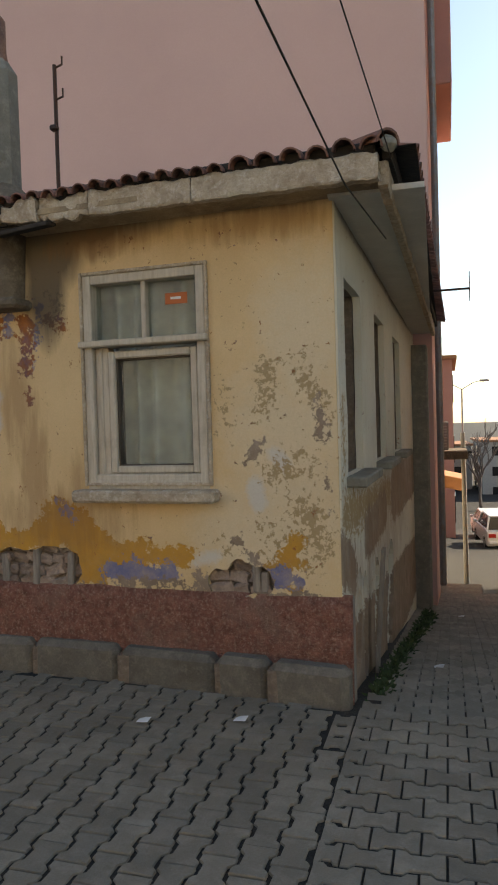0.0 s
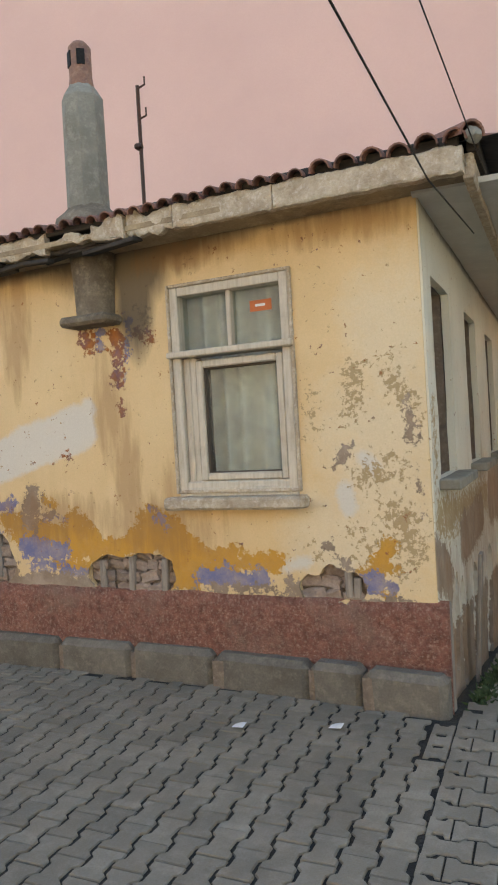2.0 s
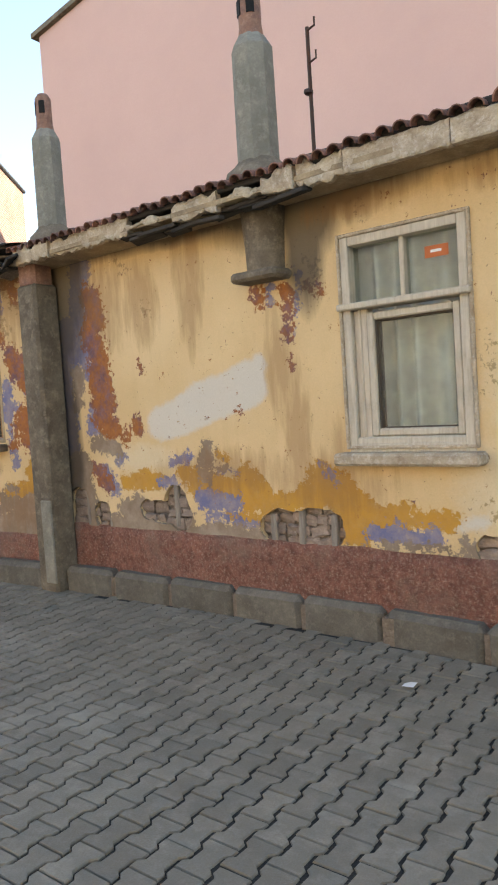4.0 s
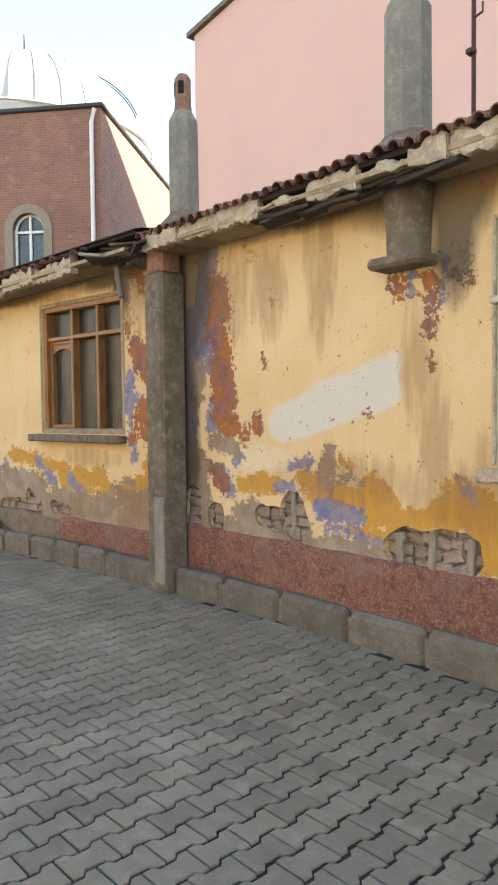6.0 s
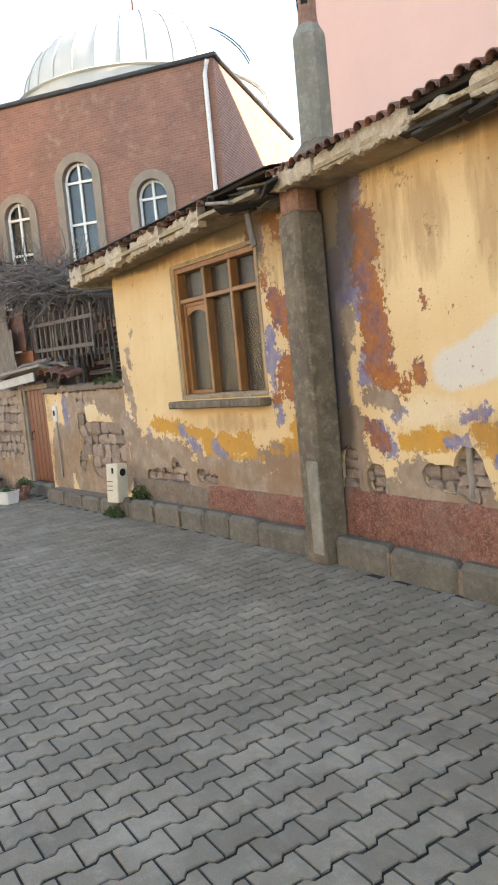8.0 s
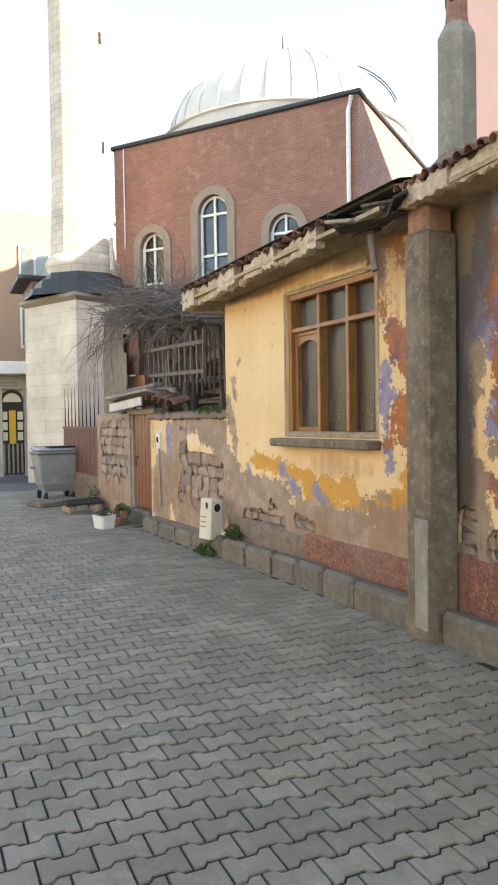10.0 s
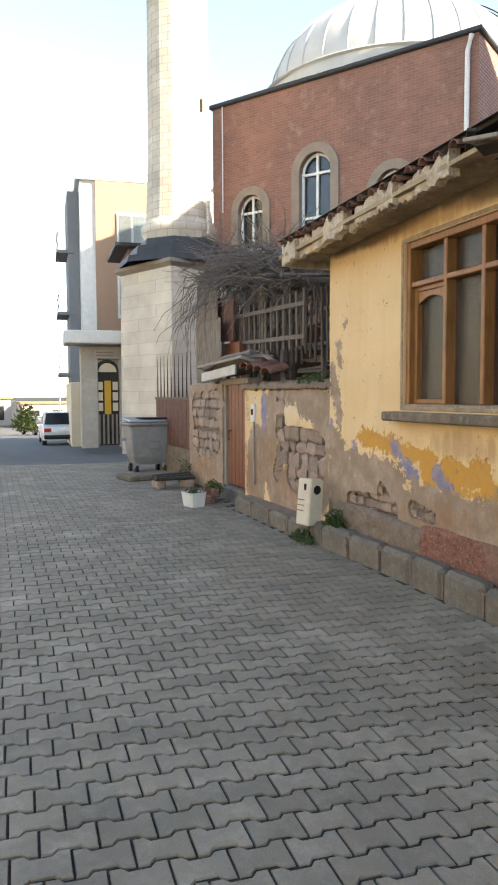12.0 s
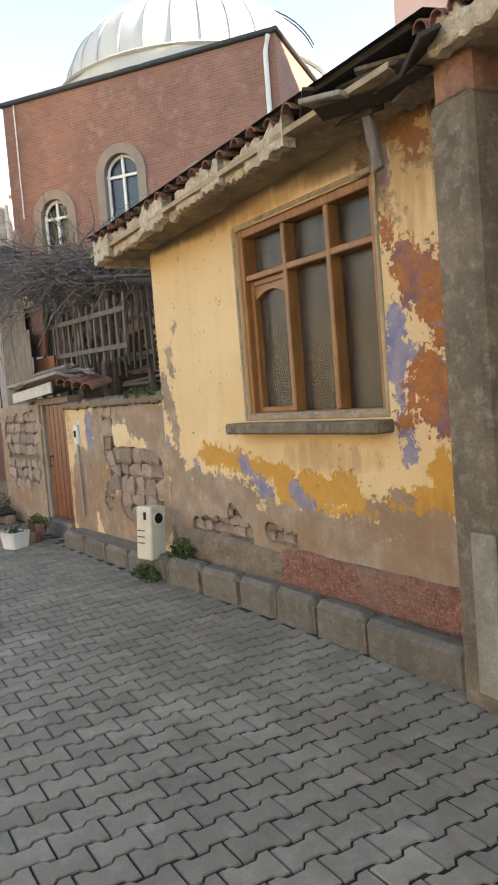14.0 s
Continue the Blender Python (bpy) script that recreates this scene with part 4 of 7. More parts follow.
part("curtain", drape(WB, s0, s1, z0, z1, -0.2, 0.02, 7, 1.1), M_CURTAIN2, w2, "", True)
# the same added dark sheet, for the shade of the room behind
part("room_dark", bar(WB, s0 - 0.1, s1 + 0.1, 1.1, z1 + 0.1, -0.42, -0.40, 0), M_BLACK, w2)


# ---- eaves and roof ----
def ragged(line, s0, s1, zb, zt, back, front, seed, chip=0.02):
    """One broken length of rendered eave edge, its rims chipped."""
    n = max(4, int((s1 - s0) / 0.025))
    b = Bag()
    for i in range(n + 1):
        s = lerp(s0, s1, i / n)
        lo = zb(s) + chip * (0.4 * n2(s * 9, seed) + 0.5 * n2(s * 31, seed + 3))
        hi = zt(s) + chip * (1.1 * n2(s * 8, seed + 5) + 0.6 * n2(s * 27, seed + 8))
        fo = front + 0.012 * n2(s * 4, seed + 2)
        b.v += [tuple(line.at(s, lo, back)), tuple(line.at(s, lo, fo - 0.006)), tuple(line.at(s, lo + 0.012, fo)), tuple(line.at(s, lerp(lo, hi, 0.5), fo + 0.006 * n2(s * 19, seed + 6))), tuple(line.at(s, hi - 0.01, fo)), tuple(line.at(s, hi, fo - 0.012)), tuple(line.at(s, hi, back))]
    b.f = [(i * 7 + k, (i + 1) * 7 + k, (i + 1) * 7 + (k + 1) % 7, i * 7 + (k + 1) % 7) for i in range(n) for k in range(7)]
    b.f += [tuple(range(7)), tuple(range(n * 7, n * 7 + 7))]
    return b


roof_a = thing("roof_1", (-2.8, 5, 2.7), "low clay-tiled roof with a crumbling rendered eave", "roof", kind="structure")
za, zt_a = (lambda s: 2.67 + 0.008 * s), (lambda s: 2.80 + 0.008 * s)
part("soffit", Bag().box(WA.at(2.25, 2.725, 0.15), (5.1, 0.34, 0.03), WA.rz, roll=-3), M_SOFFIT, roof_a)
marks = [-0.30, 0.68, 1.30, 1.62, 1.86, 2.22, 2.62, 3.05, 3.55, 3.95, 4.42]
for k, (a, c) in enumerate(zip(marks, marks[1:])):
    hi = (-0.05, -0.015, -0.07)[k - 4] if k in (4, 5, 6) else 0.0
    part("eave_edge", ragged(WA, a + 0.004, c - 0.004, (lambda s: za(s) + (0.035 if k in (4, 6) else 0)), (lambda s: zt_a(s) + hi), 0.27, 0.335 - 0.012 * (k % 3), k * 3.7, 0.05 if k > 1 else 0.014), M_FASCIA, roof_a)
part("eave_board", bar(WA, -0.28, 4.45, 2.79, 2.86, 0.2, 0.30, 0.008), M_DARKWOOD, roof_a)
rnd = random.Random(14)
for k in range(11):
    part("broken_board", Bag().box(WA.at(1.75 + k * 0.13, 2.675 + rnd.uniform(-.02, .03), 0.24 + rnd.uniform(-.06, .08)), (rnd.uniform(0.2, 0.5), rnd.uniform(0.04, 0.1), 0.025), WA.rz + rnd.uniform(-10, 10), 0.004, rnd.uniform(-6, 6), rnd.uniform(-20, 20)), M_DARKWOOD, roof_a)
# the eave down the alley
part("alley_soffit", Bag().box((-0.40, 7.16, 2.705), (0.50, 6.6, 0.03), 1), M_PALE, roof_a)
WE = Line((-0.15, 10.5), (-0.26, 3.66))
part("alley_eave", ragged(WE, 0, 6.84, lambda s: 2.655, lambda s: 2.78, -0.05, 0.0, 71, 0.03), M_FASCIA, roof_a)
part("alley_eave_board", bar(WE, 0.0, 6.84, 2.78, 2.86, -0.03, 0.03, 0.008), M_DARKWOOD, roof_a)
sl = math.radians(19)
deck = Bag().add([(-0.12, 3.60, 2.82), (-5.05, 3.82, 2.82), (-5.05, 7.2, 3.60), (-3.2, 7.2, 3.60), (-0.12, 10.5, 2.82), (-5.05, 10.5, 2.82)], [(0, 1, 2, 3), (0, 3, 4), (3, 2, 5, 4)])
part("deck", deck, M_DARKWOOD, roof_a)


def barrel(length=0.34, r0=0.075, r1=0.062, n=7):
    """A half-round clay tile along +y, hollow side down."""
    b = Bag()
    for y, r in ((0.0, r0), (length, r1)):
        for t in (0.0, 0.012):
            for i in range(n + 1):
                a = math.pi * i / n
                b.v.append(((r - t) * math.cos(a), y, (r - t) * math.sin(a)))
    m = n + 1
    b.f = [(i, i + 1, 2 * m + i + 1, 2 * m + i) for i in range(n)] + [(m + i, 3 * m + i, 3 * m + i + 1, m + i + 1) for i in range(n)] + [(i, m + i, m + i + 1, i + 1) for i in range(n)] + [(0, 2 * m, 3 * m, m), (n, m + n, 3 * m + n, 2 * m + n)]
    return b


TILE = mesh_of("roof_tile", barrel(), (0, 0, 0), M_TILE)
rnd = random.Random(5)


def lay(parent, p, rz, pitch, scale=1.0):
    o = new("roof_tile", TILE)
    o.parent = parent
    o.matrix_local = Matrix.Translation((Vector(p) - root(parent).location / U) * U) @ Euler((radians(pitch), radians(rnd.uniform(-4, 4)), radians(rz + rnd.uniform(-4, 4)))).to_matrix().to_4x4() @ Matrix.Scale(scale, 4)


for row in range(4):
    s = -0.27
    while s < 4.45:
        big = 0.78 if s < 0.45 else 0.58
        if s < 0.45 and row > 0:
            s += 0.155
            continue
        lay(roof_a, WA.at(s, 2.805 + row * 0.06 + rnd.uniform(-.008, .008), 0.36 - row * 0.27), WA.rz, 13, big)
        s += 0.172 * big
for row in range(3):
    for k in range(4 * row, 50):
        lay(roof_a, (-0.12 - row * 0.27 + 0.016 * k * 0.135, 3.75 + k * 0.135, 2.825 + row * 0.062), 90, 13, 0.6)
lay(roof_a, (-0.25, 3.58, 2.83), 45, 10, 0.95)
part("ridge_mortar", Bag().box((-0.25, 3.60, 2.835), (0.10, 0.07, 0.08), 45, 0.03), M_CEMENT2, roof_a)

roof_b = thing("roof_2", (-6.7, 4.6, 2.7), "collapsing low roof with broken eave and charred boards", "roof", kind="structure")
zb_b, zt_b = (lambda s: 2.70 - 0.028 * s + (0.0 if s < 2.5 else -0.02 * (s - 2.5))), (lambda s: 2.83 - 0.022 * s)
part("soffit", Bag().box(WB.at(1.95, 2.70, 0.16), (3.45, 0.40, 0.03), WB.rz, roll=-2, tilt=-1.6), M_SOFFIT, roof_b)
marks = [0.98, 1.22, 1.38, 1.62, 1.85, 2.2, 2.36, 2.72, 3.0, 3.3, 3.62]
for k, (a, c) in enumerate(zip(marks, marks[1:])):
    part("eave_edge", ragged(WB, a + 0.003, c - 0.003, zb_b, zt_b, 0.28, 0.36 - 0.022 * (k % 3), 40 + k * 2.9, 0.065), M_FASCIA, roof_b)
part("end_eave", Bag().box((-8.62, 4.3, 2.62), (0.06, 1.3, 0.12), 0, 0.01), M_FASCIA, roof_b)
part("end_soffit", Bag().box((-8.45, 4.4, 2.64), (0.34, 1.4, 0.03), 0), M_SOFFIT, roof_b)
part("deck", Bag().add([WB.at(0.0, 2.88, 0.38), WB.at(3.68, 2.80, 0.38), WB.at(3.68, 3.2, -1.8), WB.at(0.0, 3.28, -1.8)], [(0, 1, 2, 3)]), M_DARKWOOD, roof_b)
part("eave_board", Bag().box(WB.at(1.9, 2.845, 0.28), (3.6, 0.12, 0.05), WB.rz, 0.006, tilt=-1.2), M_DARKWOOD, roof_b)
rnd = random.Random(8)
for k in range(13):
    part("broken_board", Bag().box(WB.at(0.06 + k * 0.07, 2.74 + rnd.uniform(-.03, .1), 0.2 + rnd.uniform(-.12, .16)), (rnd.uniform(0.25, 0.55), rnd.uniform(0.05, 0.12), 0.022), WB.rz + rnd.uniform(-35, 35), 0.004, rnd.uniform(-14, 14), rnd.uniform(-25, 25)), M_DARKWOOD if rnd.random() < 0.85 else M_OLDWOOD, roof_b)
part("hanging_lath", Bag().box(WB.at(0.52, 2.62, 0.2), (0.06, 0.03, 0.42), WB.rz, 0.005, tilt=-12), M_OLDWOOD, roof_b)
part("hanging_lath", Bag().box(WB.at(0.62, 2.76, 0.36), (0.26, 0.14, 0.025), WB.rz + 8, 0.005, tilt=10), M_GREYWOOD, roof_b)
for row in range(2):
    for k in range(5, 22):
        lay(roof_b, WB.at(0.1 + k * 0.163, 2.825 - 0.02 * k * 0.163 + row * 0.035 + rnd.uniform(-.01, .01), 0.38 - row * 0.28), WB.rz, 9, 0.55)

# ---- chimneys ----
def chimney(x, y, z, w, top, name, label, m_body):
    c = thing(name, (x, y, z), label, "chimney", "roof chimneys")
    part("base", Bag().lathe([(w * 1.1, -0.12), (w * 0.95, 0.0), (w * 0.7, 0.05), (w * 0.56, 0.09)], (x, y, z), 14, 0.9), M_CEMENT, c, "", True)
    h = top - z
    b = Bag().lathe([(w * 0.58, 0.03), (w * 0.565, h * 0.68), (w * 0.36, h * 0.75), (w * 0.0, h * 0.75)], (x, y, z), 8, 1.0, math.pi / 8)
    part("shaft", b, m_body, c)
    part("pot", Bag().lathe([(w * 0.36, h * 0.73), (w * 0.31, h * 0.80), (w * 0.31, h * 0.97), (w * 0.2, h), (0.0, h)], (x, y, z), 14), M_POT, c, "stained clay chimney pot", True)
    for a in (-2.2, -0.9):
        part("smoke_hole", Bag().box((x + w * 0.3 * math.cos(a), y + w * 0.3 * math.sin(a), z + h * 0.9), (w * 0.04, w * 0.22, h * 0.085), math.degrees(a), 0.0), M_BLACK, c)
    return c


chimney(-2.87, 4.30, 3.04, 0.255, 4.27, "chimney", "tall grey-green rendered chimney with clay pot", M_CEMENT2)
chimney(-4.95, 4.20, 2.98, 0.215, 4.16, "chimney", "grey chimney streaked with rust, clay pot", M_CEMENT2)
cb = thing("chimney_corbel", WA.atx(-2.66, 2.25, 0), "sooty rendered flue corbel on the wall", "corbel")
part("flue", Bag().lathe([(0.135, 0.06), (0.14, 0.2), (0.16, 0.48)], WA.atx(-2.66, 2.25, 0.02), 14, 0.85), M_CEMENT, cb, "", True)
part("ledge", Bag().box(WA.atx(-2.66, 2.275, 0.09), (0.37, 0.20, 0.065), WA.rz, 0.02), M_CEMENT, cb)

pil = thing("chimney_pilaster", (-5.05, 3.98, 0), "tall cement flue pier standing on the street", "pilaster")
part("shaft", Bag().box((-4.99, 4.015, 1.27), (0.25, 0.24, 2.58), WA.rz, 0.025), M_CEMENT, pil)
part("clay_neck", Bag().box((-4.99, 4.01, 2.68), (0.22, 0.21, 0.3), WA.rz, 0.03), M_POT, pil)
part("patch", Bag().box((-4.94, 3.893, 0.42), (0.14, 0.02, 0.7), WA.rz, 0.008), M_CEMENT2, pil, "grey cement patch")

# ---- kerb ----
def bow(x):
    """The kerb's foot in plan: a gentle bow."""
    pts = ((-0.53, 3.775), (-1.1, 3.86), (-2.0, 3.95), (-3.2, 4.02), (-4.4, 4.03), (-5.9, 3.97), (-7.0, 3.935), (-8.0, 3.80), (-10.5, 3.60))
    for (xa, ya), (xb, yb) in zip(pts, pts[1:]):
        if x >= xb:
            return lerp(ya, yb, (x - xa) / (xb - xa))
    return pts[-1][1]


kerb = thing("kerb", (-5, 3.9, 0), "row of worn concrete kerb stones", "kerb", kind="structure")
edges = [-0.53, -0.98, -1.30, -1.92, -2.52, -3.10, -3.72, -4.32, -4.87]
edges2 = [-5.13, -5.85, -6.30, -6.72, -7.15, -7.62, -8.1, -8.35, -8.85, -9.35, -9.9, -10.45]
rnd = random.Random(3)
for run in (edges, edges2):
    for a, c in zip(run, run[1:]):
        pa, pc = Vector((a, bow(a) - 0.045, 0)), Vector((c, bow(c) - 0.045, 0))
        d = (pc - pa)
        rz = math.degrees(math.atan2(-d.y, -d.x))
        far = a < -8.2
        h, wd = (0.20 if not far else 0.16) + rnd.uniform(-.008, .008), 0.14
        nrm = Vector((d.y, -d.x, 0)).normalized()
        ctr = (pa + pc) / 2 + nrm * wd / 2 + Vector((0, 0, h / 2 - 0.04))
        part("kerb_stone", Bag().box(ctr, (d.length - 0.014, wd, h + 0.08), rz + rnd.uniform(-.6, .6), 0.036, rnd.uniform(-.5, .5), rnd.uniform(-2, 2)), M_KERB, kerb)
    fill = Bag()
    for a, c in zip(run, run[1:]):
        m = (a + c) / 2
        fill.box((m, bow(m) + 0.09, 0.055), (abs(c - a), 0.22, 0.2), 0)
    part("kerb_bed", fill, M_MUD, kerb)


# ---- pink block behind the house, and the alley ----
pink = thing("pink_building", (-6.3, 14, 0), "tall pink rendered block with a blind side wall", "building")
part("wall", Bag().add([(-12.55, 10.6, -3), (-0.20, 10.6, -3), (-0.20, 10.6, 10.8), (-6.0, 10.6, 10.65), (-12.55, 10.6, 9.5), (-12.55, 24, -3), (-0.20, 24, -3), (-0.20, 24, 10.8), (-6.0, 24, 10.65), (-12.55, 24, 9.5)],
                       [(0, 1, 2, 3, 4), (9, 8, 7, 6, 5), (0, 4, 9, 5), (1, 6, 7, 2)]), M_PINK, pink)
part("roof", Bag().add([(-12.7, 10.5, 9.48), (-6.0, 10.5, 10.66), (-0.1, 10.5, 10.82), (-0.1, 24.1, 10.82), (-6.0, 24.1, 10.66), (-12.7, 24.1, 9.48), (-12.7, 10.5, 9.58), (-6.0, 10.5, 10.76), (-0.1, 10.5, 10.92), (-0.1, 24.1, 10.92), (-6.0, 24.1, 10.76), (-12.7, 24.1, 9.58)],
                       [(0, 1, 2, 3, 4, 5), (6, 11, 10, 9, 8, 7), (0, 6, 7, 1), (1, 7, 8, 2), (5, 4, 10, 11), (4, 3, 9, 10), (0, 5, 11, 6), (2, 8, 9, 3)]), M_CEMENT, pink, "thin grey roof edge")
part("bay", Bag().box((-0.05, 13.6, 8.9), (0.44, 2.6, 4.0), 0, 0.02), M_SALMON, pink, "projecting bay")
# unseen taller mass, added to cast shade on the mosque side and minaret base
part("rear_block", Bag().box((-6.38, 18.2, 5.8), (12.3, 11.6, 12.2), 0), M_PINK, pink)
part("downpipe", Bag().tube([(-0.12, 11.2, 10.6), (-0.12, 11.2, -1.0)], 0.05, 8), M_ZINC, pink)
for k in range(3):
    part("side_window", Bag().box((-0.17, 12.5 + k * 3.6, 4.0), (0.06, 1.2, 1.3), 0, 0.01), M_WHITE, pink)

# an unseen house, added to close the alley eastward and block sun from the street
east_block = thing("wall_east", (7, 14, 0), "unseen plain house added to block the sun, closing the alley", "wall", kind="structure")
part("body", Bag().box((8.6, 6.5, 2.2), (12.0, 5.0, 8.4), 0), M_CREAMWALL, east_block)
part("rear_body", Bag().box((8.6, 13.0, 4.5), (12.0, 7.96, 13.0), 0), M_CREAMWALL, east_block)

# shop wall and awning further down the alley
shop = thing("alley_house", (-0.6, 15, -1.5), "narrow rendered building along the alley", "building")
part("wall", Bag().box((-2.0, 19, -0.4), (3.7, 9.0, 5.6), 0, 0.02), M_CREAMWALL, shop)
part("awning", Bag().box((0.05, 19.5, -0.1), (0.55, 1.8, 0.3), 0, 0.02, tilt=12), M_FARROOF, shop, "orange balcony front")
part("balcony_slab", Bag().box((-0.08, 14.9, 0.80), (0.85, 1.5, 0.16), 0, 0.02), M_CEMENT, shop)
part("step", Bag().box((0.15, 13.6, -1.78), (0.8, 1.2, 0.3), 0, 0.03), M_CEMENT, shop)
ac = thing("air_conditioner", (-0.2, 14.9, 0.9), "grey outdoor air conditioner unit on a slab", "air conditioner")
part("case", Bag().box((-0.2, 14.9, 1.16), (0.4, 0.8, 0.55), 0, 0.02), M_GREYREND, ac)
for k in range(8):
    part("louvre", Bag().box((-0.2, 14.49, 0.96 + k * 0.055), (0.34, 0.02, 0.02), 0), M_ZINC, ac)


def windowed(name, c, size, rz, material, label, floors, cols, group=""):
    """A far house: body, roof edge and rows of windows on the faces."""
    b = thing(name, (c[0], c[1], c[2]), label, "building", group)
    part("wall", Bag().box((c[0], c[1], c[2] + size[2] / 2), size, rz), material, b)
    part("roof", Bag().box((c[0], c[1], c[2] + size[2] + 0.08), (size[0] + 0.4, size[1] + 0.4, 0.16), rz), M_FARROOF, b)
    m = pose(c[0], c[1], c[2], 0, 0, rz)
    for f in range(floors):
        for k in range(cols):
            for side in (-1, 1):
                z = (f + 0.55) * size[2] / floors
                p = m @ Vector(((k + 0.5) / cols * size[0] - size[0] / 2, side * (size[1] / 2 + 0.01), z))
                part("window", Bag().box(p, (size[0] / cols * 0.45, 0.06, size[2] / floors * 0.45), rz), M_GLASSDARK, b)
                p = m @ Vector((side * (size[0] / 2 + 0.01), (k + 0.5) / cols * size[1] - size[1] / 2, z))
                part("window", Bag().box(p, (0.06, size[1] / cols * 0.45, size[2] / floors * 0.45), rz), M_GLASSDARK, b)
    return b


windowed("salmon_house", (-1.5, 36, -4), (3.4, 8, 8.0), 0, M_SALMON, "salmon rendered house down the alley", 3, 2)
windowed("grey_house", (6.2, 62, -5), (8, 8, 4.6), 3, M_HAZE, "pale grey houses at the alley's end", 3, 3)
windowed("grey_house", (-0.8, 66, -5), (4.6, 8, 4.2), 4, M_HAZE, "pale grey houses at the alley's end", 3, 2)
lamp = thing("street_lamp", (0.72, 40, -4.0), "grey double-armed street lamp", "street lamp")
part("pole", Bag().tube([(0.72, 40, -4.0), (0.72, 40, 3.0)], 0.07, 8, 0.045), M_ZINC, lamp)
for k in (-1, 1):
    part("arm", Bag().tube([(0.72, 40, 3.0), (0.72 + k * 0.6, 40, 3.35), (0.72 + k * 1.0, 40, 3.42)], 0.03, 6), M_ZINC, lamp)
    part("head", Bag().box((0.72 + k * 1.15, 40, 3.43), (0.5, 0.2, 0.12), 0, 0.04), M_ZINC, lamp)
pole = thing("utility_pole", (0.28, 15.5, -2), "thin grey utility pole in the alley", "pole")
part("shaft", Bag().tube([(0.30, 15.5, -2.1), (0.28, 15.5, 1.2)], 0.055, 8, 0.045), M_ZINC, pole)
part("crossarm", Bag().tube([(0.10, 15.5, 0.8), (0.45, 15.5, 0.8)], 0.03, 6), M_CABLE, pole)


def tree_bare(name, base, height, seed, label, spread=0.5):
    """A leafless tree: forked limbs down to fine twigs."""
    t = thing(name, base, label, "tree")
    rnd_ = random.Random(seed)
    limbs, twigs = Bag(), Bag()

    def grow(p, d, length, r, depth):
        q = p + d * length
        (limbs if depth < 2 else twigs).tube([p, lerp(p, q, 0.5) + Vector((rnd_.uniform(-1, 1), rnd_.uniform(-1, 1), 0)) * length * 0.06, q], r, 5, r * 0.65, False)
        if depth < 4:
            for _ in range(3 if depth else 5):
                e = (d + Vector((rnd_.uniform(-1, 1), rnd_.uniform(-1, 1), rnd_.uniform(-.3, .6))) * spread).normalized()
                grow(lerp(p, q, rnd_.uniform(0.6, 1)), e, length * rnd_.uniform(0.55, 0.8), r * 0.6, depth + 1)
    grow(Vector(base), Vector((0, 0, 1)), height * 0.35, height * 0.02, 0)
    part("trunk", limbs, M_TWIG, t)
    part("crown", twigs, M_TWIG, t)


tree_bare("bare_tree", (1.9, 48, -4.6), 6.4, 4, "leafless tree at the alley's end")


